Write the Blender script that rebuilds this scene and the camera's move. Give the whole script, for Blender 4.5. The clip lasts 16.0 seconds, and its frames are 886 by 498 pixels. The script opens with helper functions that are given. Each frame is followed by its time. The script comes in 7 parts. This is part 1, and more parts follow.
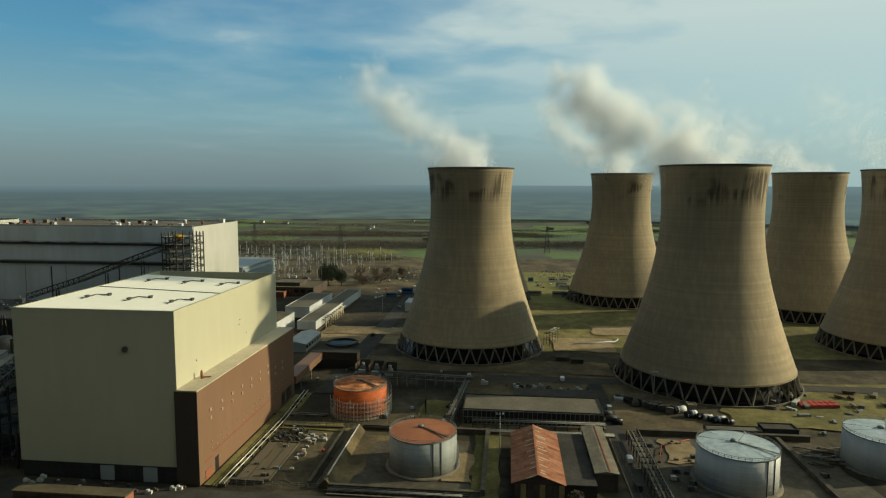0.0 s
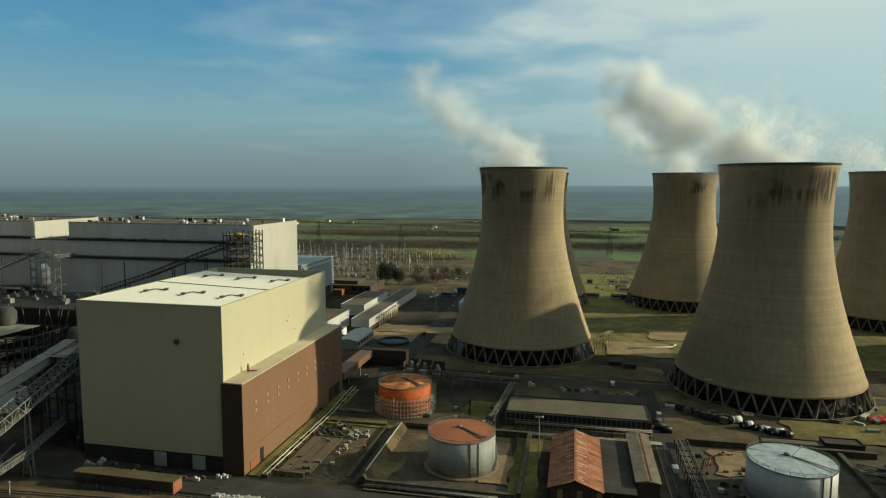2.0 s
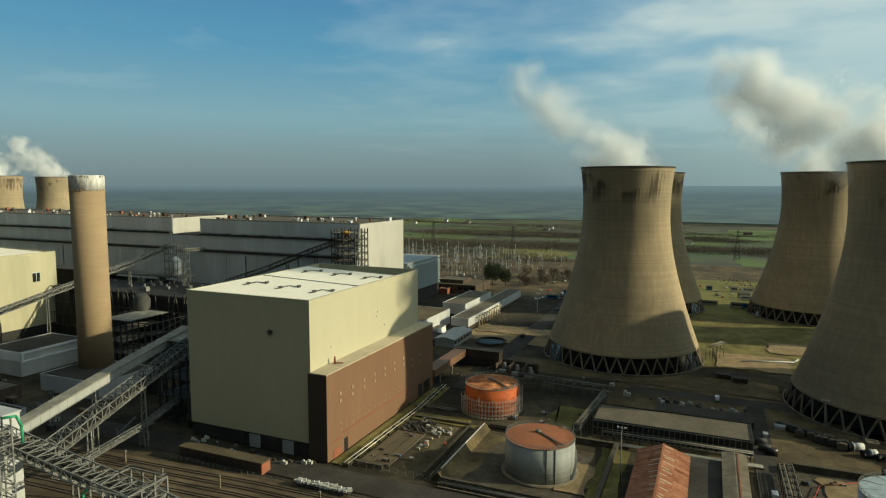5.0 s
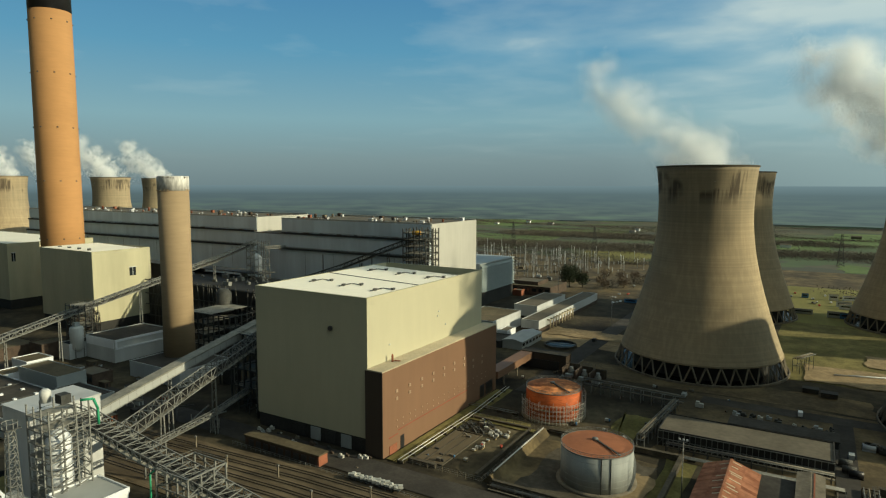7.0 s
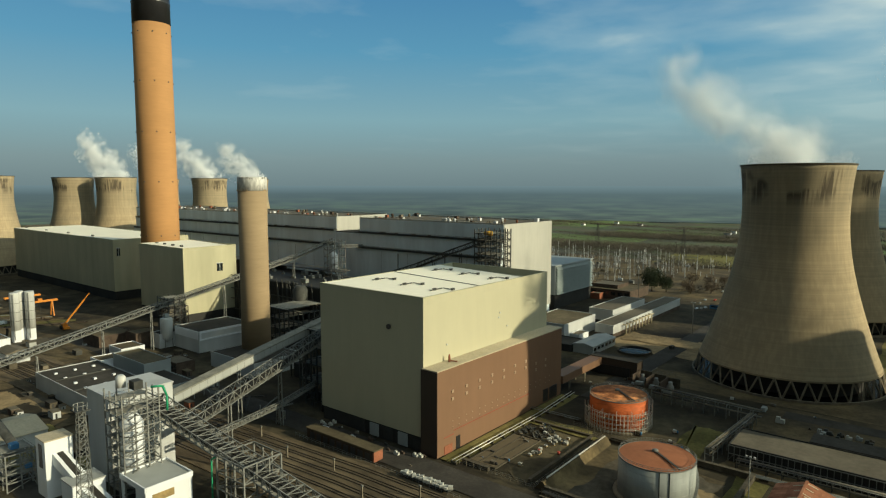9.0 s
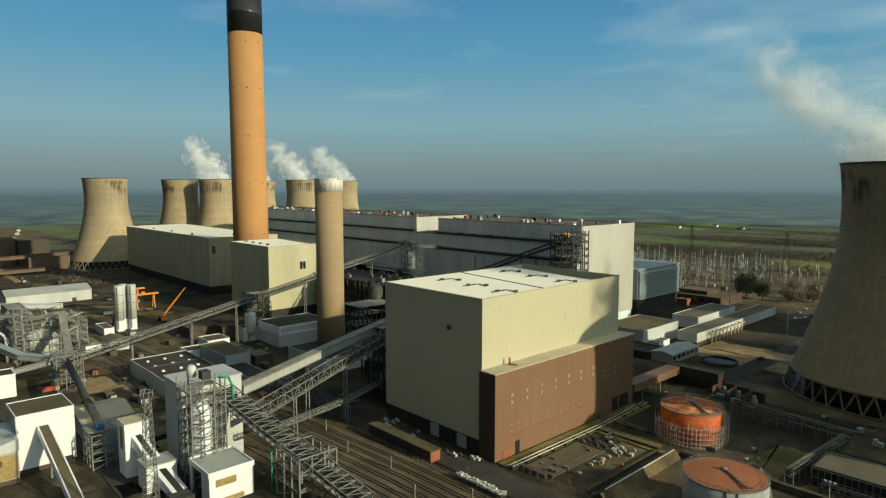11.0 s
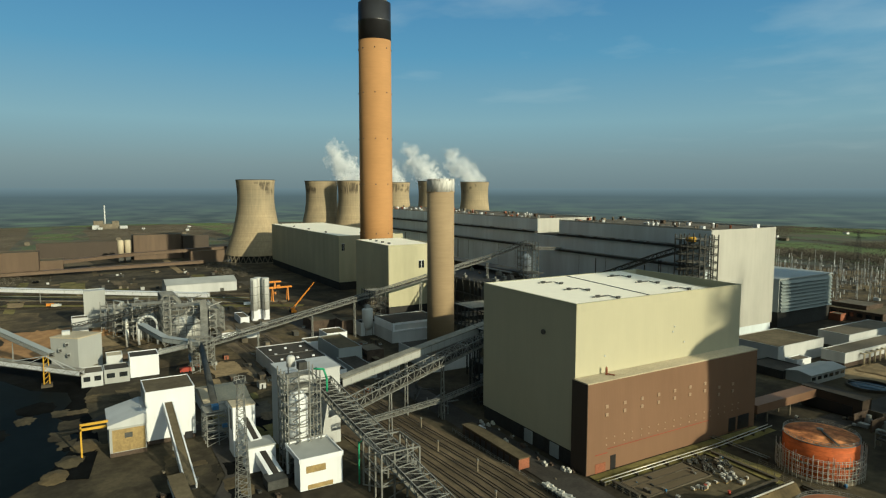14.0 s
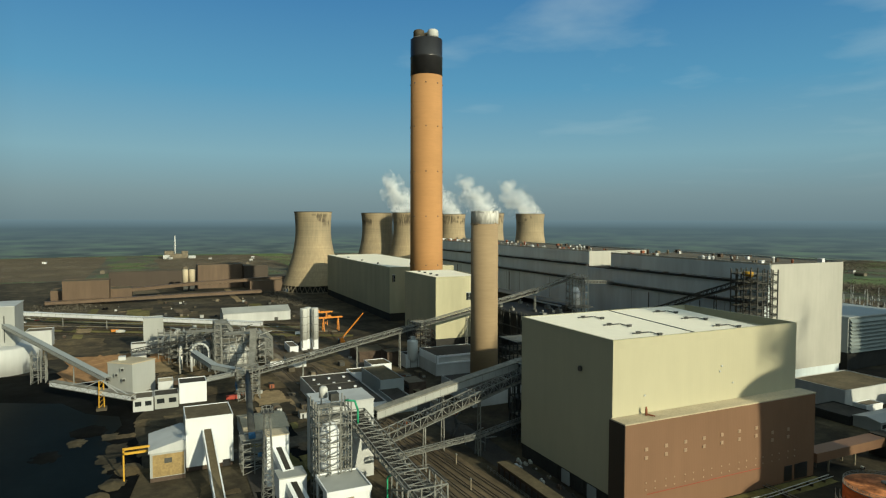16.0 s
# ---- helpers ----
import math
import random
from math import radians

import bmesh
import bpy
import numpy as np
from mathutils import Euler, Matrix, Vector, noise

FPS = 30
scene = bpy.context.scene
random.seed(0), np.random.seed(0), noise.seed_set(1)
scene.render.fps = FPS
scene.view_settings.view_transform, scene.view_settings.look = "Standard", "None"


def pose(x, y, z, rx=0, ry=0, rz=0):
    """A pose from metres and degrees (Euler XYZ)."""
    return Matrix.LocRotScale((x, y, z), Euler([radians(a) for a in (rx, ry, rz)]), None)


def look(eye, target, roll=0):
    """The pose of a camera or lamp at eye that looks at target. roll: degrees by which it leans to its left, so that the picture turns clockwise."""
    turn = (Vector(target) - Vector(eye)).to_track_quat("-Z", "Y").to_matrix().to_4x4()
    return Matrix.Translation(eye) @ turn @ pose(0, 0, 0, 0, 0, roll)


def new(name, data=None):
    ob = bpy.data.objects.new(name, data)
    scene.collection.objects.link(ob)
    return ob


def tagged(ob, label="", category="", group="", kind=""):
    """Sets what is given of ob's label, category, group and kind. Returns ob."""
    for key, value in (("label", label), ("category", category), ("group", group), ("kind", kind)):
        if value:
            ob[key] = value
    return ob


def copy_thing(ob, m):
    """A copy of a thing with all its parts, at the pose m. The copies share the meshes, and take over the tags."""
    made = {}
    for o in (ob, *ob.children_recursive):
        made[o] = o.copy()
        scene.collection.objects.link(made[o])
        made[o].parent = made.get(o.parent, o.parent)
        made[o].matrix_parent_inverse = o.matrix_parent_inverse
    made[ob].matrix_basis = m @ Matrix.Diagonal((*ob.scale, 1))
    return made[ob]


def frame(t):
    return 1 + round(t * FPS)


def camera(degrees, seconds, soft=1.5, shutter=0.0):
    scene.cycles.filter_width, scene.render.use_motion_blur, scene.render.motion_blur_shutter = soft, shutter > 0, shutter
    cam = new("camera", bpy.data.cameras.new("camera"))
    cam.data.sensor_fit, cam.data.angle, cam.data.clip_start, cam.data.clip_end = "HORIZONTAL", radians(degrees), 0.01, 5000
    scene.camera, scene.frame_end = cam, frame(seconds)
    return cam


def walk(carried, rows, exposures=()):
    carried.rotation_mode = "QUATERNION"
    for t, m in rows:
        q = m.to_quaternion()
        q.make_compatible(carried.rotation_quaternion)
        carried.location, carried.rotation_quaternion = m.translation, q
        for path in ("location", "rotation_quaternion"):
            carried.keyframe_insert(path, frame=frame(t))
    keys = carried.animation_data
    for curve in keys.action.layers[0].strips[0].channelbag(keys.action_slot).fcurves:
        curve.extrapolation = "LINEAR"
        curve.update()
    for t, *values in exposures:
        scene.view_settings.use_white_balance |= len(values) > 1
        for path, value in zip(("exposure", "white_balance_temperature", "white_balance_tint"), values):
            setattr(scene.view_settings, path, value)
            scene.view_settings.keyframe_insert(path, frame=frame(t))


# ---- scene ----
EYE, METRES, TURN = 104.2, 86.8, 5.9
ROWS = [
    (0.0, 0.0, 0.0, 0.0, 0.02, -5.81, -0.19),
    (0.5, 0.0264, 0.0025, -0.0001, 1.49, -5.83, -0.17),
    (1.0, 0.0548, 0.0034, -0.0005, 3.0, -5.81, -0.11),
    (1.5, 0.0815, 0.0054, -0.0012, 4.52, -5.82, -0.17),
    (2.0, 0.1082, 0.0097, -0.0009, 6.02, -5.81, -0.16),
    (2.5, 0.1364, 0.0157, -0.0018, 7.59, -5.79, -0.15),
    (3.0, 0.1649, 0.0222, -0.0024, 9.28, -5.79, -0.15),
    (3.5, 0.1909, 0.0289, -0.0023, 11.09, -5.81, -0.17),
    (4.0, 0.2183, 0.0355, -0.0018, 13.08, -5.82, -0.17),
    (6.5, 0.3591, 0.0947, -0.0053, 22.97, -5.77, -0.13),
    (7.0, 0.387, 0.1112, -0.0066, 24.91, -5.76, -0.12),
    (7.5, 0.4162, 0.1288, -0.0082, 26.91, -5.75, -0.11),
    (8.0, 0.4458, 0.1483, -0.0098, 28.94, -5.73, -0.06),
    (8.5, 0.4717, 0.1683, -0.0087, 30.94, -5.74, -0.09),
    (9.0, 0.4986, 0.1899, -0.0083, 32.94, -5.73, -0.07),
    (11.5, 0.6158, 0.3176, -0.0148, 43.39, -5.58, 0.01),
    (12.0, 0.6348, 0.3449, -0.0159, 45.49, -5.56, -0.0),
    (12.5, 0.6523, 0.3725, -0.0167, 47.59, -5.53, 0.0),
    (13.0, 0.6686, 0.4009, -0.0171, 49.71, -5.52, -0.01),
    (13.5, 0.6848, 0.43, -0.0178, 51.8, -5.5, -0.02),
    (14.0, 0.7012, 0.4595, -0.0183, 53.87, -5.49, -0.02),
    (14.5, 0.7176, 0.4906, -0.0191, 55.95, -5.49, -0.06),
    (15.0, 0.7332, 0.5238, -0.0198, 57.88, -5.48, -0.11),
    (15.5, 0.7446, 0.551, -0.0163, 59.01, -4.91, -0.13),
    (16.0, 0.7498, 0.5648, -0.0159, 59.34, -2.62, -0.09),
]
cam = camera(70.2, 16.0, 1.2)
walk(cam, [(t, pose(0, 0, EYE, 0, 0, TURN) @ pose(METRES * x, METRES * y, METRES * z, 90 + pitch, roll, yaw)) for t, x, y, z, yaw, pitch, roll in ROWS],
     exposures=[(0.0, 0.11, 6590, 2), (4.0, 0.14, 6560, 2), (9.0, 0.13, 6520, 2), (13.0, 0.13, 6350, 2), (16.0, 0.11, 6230, 2)])

# ---- world, sun ----
SUN_AZ, SUN_EL = 14.7, 19.5      # degrees from +x towards +y; degrees above the horizon
world = bpy.data.worlds.new("sky")
scene.world = world
world.use_nodes = True
wn, wl = world.node_tree.nodes, world.node_tree.links


def wnode(kind, **kw):
    n = wn.new(kind)
    for k, v in kw.items():
        n.inputs[k].default_value = v
    return n


def wmath(op, a, b=None, c=None):
    n = wn.new("ShaderNodeMath")
    n.operation = op
    for i, v in enumerate((a, b, c)):
        if v is None:
            continue
        if isinstance(v, (int, float)):
            n.inputs[i].default_value = v
        else:
            wl.new(v, n.inputs[i])
    return n.outputs[0]


def wramp(fac, stops):
    n = wn.new("ShaderNodeValToRGB")
    el = n.color_ramp.elements
    for p, col in stops[1:-1]:
        el.new(p).color = (*col, 1)
    el[0].position, el[0].color = stops[0][0], (*stops[0][1], 1)
    el[-1].position, el[-1].color = stops[-1][0], (*stops[-1][1], 1)
    wl.new(fac, n.inputs[0])
    return n.outputs[0]


def wmix(fac, a, b):
    n = wn.new("ShaderNodeMix")
    n.data_type = "RGBA"
    for i, v in ((0, fac), (6, a), (7, b)):
        if isinstance(v, (int, float)):
            n.inputs[i].default_value = v
        elif isinstance(v, tuple):
            n.inputs[i].default_value = (*v, 1)
        else:
            wl.new(v, n.inputs[i])
    return n.outputs[2]


sky = wn.new("ShaderNodeTexSky")
sky.sky_type, sky.sun_disc = "NISHITA", False
sky.sun_elevation, sky.sun_rotation = radians(SUN_EL), radians(90 - SUN_AZ)
sky.air_density, sky.dust_density, sky.ozone_density = 1.2, 1.5, 2.5
tc = wn.new("ShaderNodeTexCoord")
sep = wn.new("ShaderNodeSeparateXYZ")
wl.new(tc.outputs["Generated"], sep.inputs[0])
X, Y, Z = sep.outputs
# height gradient of hazy winter air
grad = wramp(Z, [(0.0, (0.175, 0.245, 0.275)), (0.04, (0.205, 0.295, 0.335)), (0.10, (0.225, 0.395, 0.475)), (0.20, (0.105, 0.315, 0.50)), (0.36, (0.045, 0.185, 0.42)), (0.5, (0.025, 0.07, 0.13)), (1.0, (0.012, 0.03, 0.06))])
scaled = wn.new("ShaderNodeVectorMath")
scaled.operation = "SCALE"
wl.new(sky.outputs[0], scaled.inputs[0])
scaled.inputs["Scale"].default_value = 0.05
base = wmix(0.8, scaled.outputs[0], grad)
# brighter, paler air towards +x (over the steam)
back = wn.new("ShaderNodeMapRange")
wl.new(Y, back.inputs[0])
back.inputs[1].default_value, back.inputs[2].default_value, back.inputs[3].default_value, back.inputs[4].default_value = -0.75, -0.15, 0.08, 1.0
side = wmath("MULTIPLY_ADD", X, 0.9, 0.25)
sideclamp = wn.new("ShaderNodeClamp")
wl.new(side, sideclamp.inputs[0])
pale = wmix(wmath("MULTIPLY", sideclamp.outputs[0], 0.75), base, (0.48, 0.66, 0.67))
# streaky cloud deck, seen at a flat angle
zz = wmath("ADD", wmath("MAXIMUM", Z, 0.0), 0.06)
flat = wn.new("ShaderNodeCombineXYZ")
wl.new(wmath("DIVIDE", X, zz), flat.inputs[0])
wl.new(wmath("DIVIDE", Y, zz), flat.inputs[1])
cl = wnode("ShaderNodeTexNoise", Scale=1.1, Detail=9.0, Roughness=0.50, Distortion=0.1)
wl.new(flat.outputs[0], cl.inputs[0])
cl2 = wnode("ShaderNodeTexNoise", Scale=0.28, Detail=3.0)
wl.new(flat.outputs[0], cl2.inputs[0])
amount = wmath("ADD", wmath("ADD", wmath("MULTIPLY", cl.outputs[0], 1.0), wmath("MULTIPLY", cl2.outputs[0], 0.7)), wmath("MULTIPLY", X, 0.55))
mask = wramp(wmath("MULTIPLY_ADD", amount, 1.0, -0.2), [(0.34, (0, 0, 0)), (0.54, (0.28, 0.28, 0.28)), (0.72, (0.85, 0.85, 0.85))])
high = wramp(Z, [(0.03, (0, 0, 0)), (0.12, (0.35, 0.35, 0.35)), (0.24, (0.9, 0.9, 0.9)), (1.0, (0.9, 0.9, 0.9))])
cover = wmath("MULTIPLY", mask, high)
full = wmix(cover, pale, (0.58, 0.65, 0.63))
bg = wn.get("Background") or wn.new("ShaderNodeBackground")
wl.new(full, bg.inputs[0])
wl.new(back.outputs[0], bg.inputs[1])
out = wn.get("World Output") or wn.new("ShaderNodeOutputWorld")
wl.new(bg.outputs[0], out.inputs[0])

sun_data = bpy.data.lights.new("sun", "SUN")
sun_data.energy, sun_data.angle, sun_data.color = 4.0, radians(0.6), (1.0, 0.87, 0.61)
sun = new("sun", sun_data)
sd = Vector((math.cos(radians(SUN_AZ)) * math.cos(radians(SUN_EL)), math.sin(radians(SUN_AZ)) * math.cos(radians(SUN_EL)), math.sin(radians(SUN_EL))))
sun.matrix_world = look(tuple(sd * 900), (0, 0, 0))


# ---- materials ----
def mat(name, col, rough=0.8, metal=0.0, var=0.25, big=0.05, fine=1.2, bump=0.15, stretch=(1, 1, 1), tint=None, grime=0.0, spec=0.3, island=0.0):
    """A weathered surface: large blotches, fine grain, optional vertical or horizontal stretch and a second tint."""
    m = bpy.data.materials.new(name)
    m.use_nodes = True
    n, l = m.node_tree.nodes, m.node_tree.links
    b = n["Principled BSDF"]
    b.inputs["Roughness"].default_value, b.inputs["Metallic"].default_value = rough, metal
    b.inputs["Specular IOR Level"].default_value = spec
    co, mp, inf = n.new("ShaderNodeTexCoord"), n.new("ShaderNodeMapping"), n.new("ShaderNodeObjectInfo")
    mp.inputs["Scale"].default_value = stretch
    l.new(co.outputs["Object"], mp.inputs[0])
    w = n.new("ShaderNodeMath")
    w.operation = "MULTIPLY"
    w.inputs[1].default_value = 37.0
    l.new(inf.outputs["Random"], w.inputs[0])

    def noise_of(scale, detail, vec):
        t = n.new("ShaderNodeTexNoise")
        t.noise_dimensions = "4D"
        t.inputs["Scale"].default_value, t.inputs["Detail"].default_value, t.inputs["Roughness"].default_value = scale, detail, 0.6
        l.new(vec, t.inputs["Vector"])
        l.new(w.outputs[0], t.inputs["W"])
        return t.outputs[0]

    def ramp(fac, p0, c0, p1, c1):
        r = n.new("ShaderNodeValToRGB")
        e = r.color_ramp.elements
        e[0].position, e[0].color, e[1].position, e[1].color = p0, (*c0, 1), p1, (*c1, 1)
        l.new(fac, r.inputs[0])
        return r.outputs[0]

    def mixc(kind, fac, a, c):
        x = n.new("ShaderNodeMix")
        x.data_type, x.blend_type = "RGBA", kind
        x.inputs[0].default_value = fac
        l.new(a, x.inputs[6])
        l.new(c, x.inputs[7])
        return x.outputs[2]
    lo, hi = [c * (1 - var) for c in col], [min(1, c * (1 + var)) for c in (tint or col)]
    c1 = ramp(noise_of(big, 5, co.outputs["Object"]), 0.32, lo, 0.68, hi)
    g = ramp(noise_of(fine, 6, mp.outputs[0]), 0.3, (1 - var * 0.8,) * 3, 0.7, (1 + var * 0.5,) * 3)
    c = mixc("MULTIPLY", 1.0, c1, g)
    if grime:
        d = ramp(noise_of(big * 3.1, 8, mp.outputs[0]), 0.42, (1 - grime,) * 3, 0.6, (1, 1, 1))
        c = mixc("MULTIPLY", 1.0, c, d)
    if island:
        geo = n.new("ShaderNodeNewGeometry")
        c = mixc("MULTIPLY", 1.0, c, ramp(geo.outputs["Random Per Island"], 0.0, (1 - island,) * 3, 1.0, (1 + island,) * 3))
    l.new(c, b.inputs["Base Color"])
    if bump:
        bp = n.new("ShaderNodeBump")
        bp.inputs["Strength"].default_value, bp.inputs["Distance"].default_value = bump, 0.3
        l.new(noise_of(fine * 2, 5, mp.outputs[0]), bp.inputs["Height"])
        l.new(bp.outputs[0], b.inputs["Normal"])
    return m


def clad(name, col, rib=0.5, var=0.1, rough=0.55, axis=0, grime=0.0):
    """Profiled metal cladding: fine upright ribs, sheet joints and faint streaks."""
    m = mat(name, col, rough, 0.0, var, 0.02, 0.25, 0.0, (1, 1, 0.12), grime=grime)
    n, l = m.node_tree.nodes, m.node_tree.links
    co = n.new("ShaderNodeTexCoord")
    se = n.new("ShaderNodeSeparateXYZ")
    l.new(co.outputs["Object"], se.inputs[0])
    ad = n.new("ShaderNodeMath")
    l.new(se.outputs[0], ad.inputs[0])
    l.new(se.outputs[1], ad.inputs[1])
    mu = n.new("ShaderNodeMath")
    mu.operation = "MULTIPLY"
    mu.inputs[1].default_value = 6.2832 / rib
    l.new(ad.outputs[0], mu.inputs[0])
    si = n.new("ShaderNodeMath")
    si.operation = "SINE"
    l.new(mu.outputs[0], si.inputs[0])
    bp = n.new("ShaderNodeBump")
    bp.inputs["Strength"].default_value, bp.inputs["Distance"].default_value = 0.07, 0.05
    l.new(si.outputs[0], bp.inputs["Height"])
    l.new(bp.outputs[0], n["Principled BSDF"].inputs["Normal"])
    return m


def tower_concrete():
    """Buff cooling tower concrete: lift rings, run-off streaks and soot under the rim."""
    m = mat("tower_concrete", (0.375, 0.318, 0.215), 0.92, 0, 0.16, 0.016, 0.03, 0.10, (0.25, 0.25, 26), tint=(0.435, 0.34, 0.21), grime=0.10)
    n, l = m.node_tree.nodes, m.node_tree.links
    b = n["Principled BSDF"]
    old = b.inputs["Base Color"].links[0].from_socket
    co, inf = n.new("ShaderNodeTexCoord"), n.new("ShaderNodeObjectInfo")
    mp = n.new("ShaderNodeMapping")
    mp.inputs["Scale"].default_value = (1, 1, 0.06)
    l.new(co.outputs["Object"], mp.inputs[0])
    st = n.new("ShaderNodeTexNoise")
    st.noise_dimensions = "4D"
    st.inputs["Scale"].default_value, st.inputs["Detail"].default_value = 0.55, 6
    l.new(mp.outputs[0], st.inputs["Vector"])
    ww = n.new("ShaderNodeMath")
    ww.operation = "MULTIPLY"
    ww.inputs[1].default_value = 51
    l.new(inf.outputs["Random"], ww.inputs[0])
    l.new(ww.outputs[0], st.inputs["W"])
    big = n.new("ShaderNodeTexNoise")
    big.noise_dimensions = "4D"
    big.inputs["Scale"].default_value = 0.045
    l.new(co.outputs["Object"], big.inputs["Vector"])
    l.new(ww.outputs[0], big.inputs["W"])
    se = n.new("ShaderNodeSeparateXYZ")
    l.new(co.outputs["Object"], se.inputs[0])
    zr = n.new("ShaderNodeMapRange")
    zr.inputs[1].default_value, zr.inputs[2].default_value = 91, 99
    l.new(se.outputs[2], zr.inputs[0])
    zt = n.new("ShaderNodeMapRange")
    zt.inputs[1].default_value, zt.inputs[2].default_value = 113.5, 110
    l.new(se.outputs[2], zt.inputs[0])

    def mm(op, a, c):
        x = n.new("ShaderNodeMath")
        x.operation = op
        for i, v in enumerate((a, c)):
            if isinstance(v, (int, float)):
                x.inputs[i].default_value = v
            else:
                l.new(v, x.inputs[i])
        return x.outputs[0]
    patch_r = n.new("ShaderNodeMapRange")
    patch_r.inputs[1].default_value, patch_r.inputs[2].default_value = 0.50, 0.57
    l.new(big.outputs[0], patch_r.inputs[0])
    streak_r = n.new("ShaderNodeMapRange")
    streak_r.inputs[1].default_value, streak_r.inputs[2].default_value = 0.40, 0.55
    l.new(st.outputs[0], streak_r.inputs[0])
    soot = mm("MULTIPLY", mm("MULTIPLY", mm("MULTIPLY", zr.outputs[0], zt.outputs[0]), patch_r.outputs[0]), streak_r.outputs[0])
    soft = mm("MULTIPLY", streak_r.outputs[0], 0.14)
    dark = n.new("ShaderNodeMix")
    dark.data_type = "RGBA"
    dark.inputs[7].default_value = (0.05, 0.04, 0.032, 1)
    l.new(mm("MAXIMUM", soft, mm("MULTIPLY", soot, 0.8)), dark.inputs[0])
    l.new(old, dark.inputs[6])
    l.new(dark.outputs[2], b.inputs["Base Color"])
    return m


M = {}
M["tower"] = tower_concrete()
M["beige"] = clad("beige_cladding", (0.475, 0.45, 0.32), 1.0, 0.05)
M["beige_dirty"] = clad("weathered_beige_cladding", (0.49, 0.465, 0.315), 1.0, 0.08, grime=0.12)
M["roof_white"] = mat("pale_roof_membrane", (0.97, 0.93, 0.79), 0.8, 0, 0.03, 0.05, 0.4, 0.02, spec=0.0)
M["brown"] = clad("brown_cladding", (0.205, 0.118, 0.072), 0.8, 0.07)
# for dark brown sheds, and for the annex front darkened as its shade
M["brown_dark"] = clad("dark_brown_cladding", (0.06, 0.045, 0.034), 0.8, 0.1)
M["brown_far"] = clad("dull_brown_cladding", (0.145, 0.098, 0.064), 0.8, 0.1, grime=0.2)
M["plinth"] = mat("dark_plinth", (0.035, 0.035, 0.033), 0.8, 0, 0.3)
M["hall"] = clad("grey_hall_cladding", (0.72, 0.81, 0.86), 1.5, 0.08, 0.36, grime=0.15)
M["hall"].node_tree.nodes["Principled BSDF"].inputs["Specular IOR Level"].default_value = 0.6
M["hall_white"] = clad("pale_hall_cladding", (0.48, 0.475, 0.43), 1.5, 0.08, grime=0.10)
M["ledge"] = mat("dark_louvre_band", (0.05, 0.052, 0.05), 0.8, 0, 0.3)
M["louvre"] = clad("grey_blue_louvre", (0.22, 0.26, 0.26), 1.5, 0.08)
M["white"] = clad("white_cladding", (0.76, 0.79, 0.82), 0.9, 0.05, grime=0.06)
M["offwhite"] = clad("offwhite_cladding", (0.55, 0.57, 0.57), 0.9, 0.07, grime=0.15)
M["greyclad"] = clad("grey_cladding", (0.40, 0.415, 0.40), 0.9, 0.07, grime=0.12)
M["bluegrey"] = clad("blue_grey_cladding", (0.33, 0.36, 0.36), 0.9, 0.07)
M["roof_brown"] = mat("mossy_flat_roof", (0.12, 0.098, 0.06), 0.95, 0, 0.3, 0.08, 0.6, 0.1)
M["roof_grey"] = mat("grey_flat_roof", (0.14, 0.122, 0.09), 0.95, 0, 0.25, 0.06, 0.5, 0.1)
M["roof_dark"] = mat("bitumen_flat_roof", (0.055, 0.05, 0.042), 0.95, 0, 0.35, 0.08, 0.6, 0.1)
M["rust_roof"] = mat("rusty_sheet", (0.30, 0.095, 0.04), 0.85, 0, 0.35, 0.12, 0.5, 0.15, (1, 0.25, 1), tint=(0.36, 0.16, 0.09), island=0.3)
M["pale_sheet"] = mat("pale_replacement_sheet", (0.52, 0.45, 0.32), 0.8, 0, 0.2)
M["chimney"] = mat("chimney_concrete", (0.46, 0.245, 0.10), 0.9, 0, 0.08, 0.03, 0.1, 0.08, (1, 1, 8), grime=0.0)
M["stack"] = mat("stack_concrete", (0.34, 0.25, 0.15), 0.9, 0, 0.12, 0.03, 0.12, 0.08, (1, 1, 8))
M["black"] = mat("black_paint", (0.022, 0.022, 0.024), 0.35, 0, 0.3, spec=0.6)
M["steel"] = mat("galvanised_steel", (0.225, 0.23, 0.215), 0.6, 0.3, 0.3, 0.2, 2.0, 0.05)
M["steel_dark"] = mat("dark_steel", (0.075, 0.077, 0.072), 0.7, 0.3, 0.35, 0.2, 2.0, 0.05)
M["deck"] = mat("grey_deck", (0.27, 0.26, 0.22), 0.85, 0, 0.3, 0.2, 1.0, 0.1)
M["belt"] = mat("black_belt", (0.035, 0.033, 0.03), 0.9, 0, 0.4)
M["tank_grey"] = mat("pale_grey_tank_paint", (0.36, 0.385, 0.37), 0.6, 0, 0.12, 0.08, 0.5, 0.05, (1, 1, 0.15), grime=0.18)
M["tank_white"] = mat("white_tank_paint", (0.58, 0.59, 0.57), 0.55, 0, 0.1, 0.08, 0.5, 0.05, (1, 1, 0.15), grime=0.12)
M["tank_roof_blue"] = mat("pale_blue_tank_roof", (0.46, 0.54, 0.57), 0.55, 0, 0.15, 0.15, 0.6, 0.05, grime=0.15)
M["tank_roof_rust"] = mat("red_oxide_tank_roof", (0.33, 0.125, 0.06), 0.8, 0, 0.15, 0.12, 0.5, 0.05)
M["tank_orange"] = mat("orange_primer", (0.60, 0.135, 0.035), 0.7, 0, 0.18, 0.12, 0.5, 0.05, (1, 1, 2.5), grime=0.25)
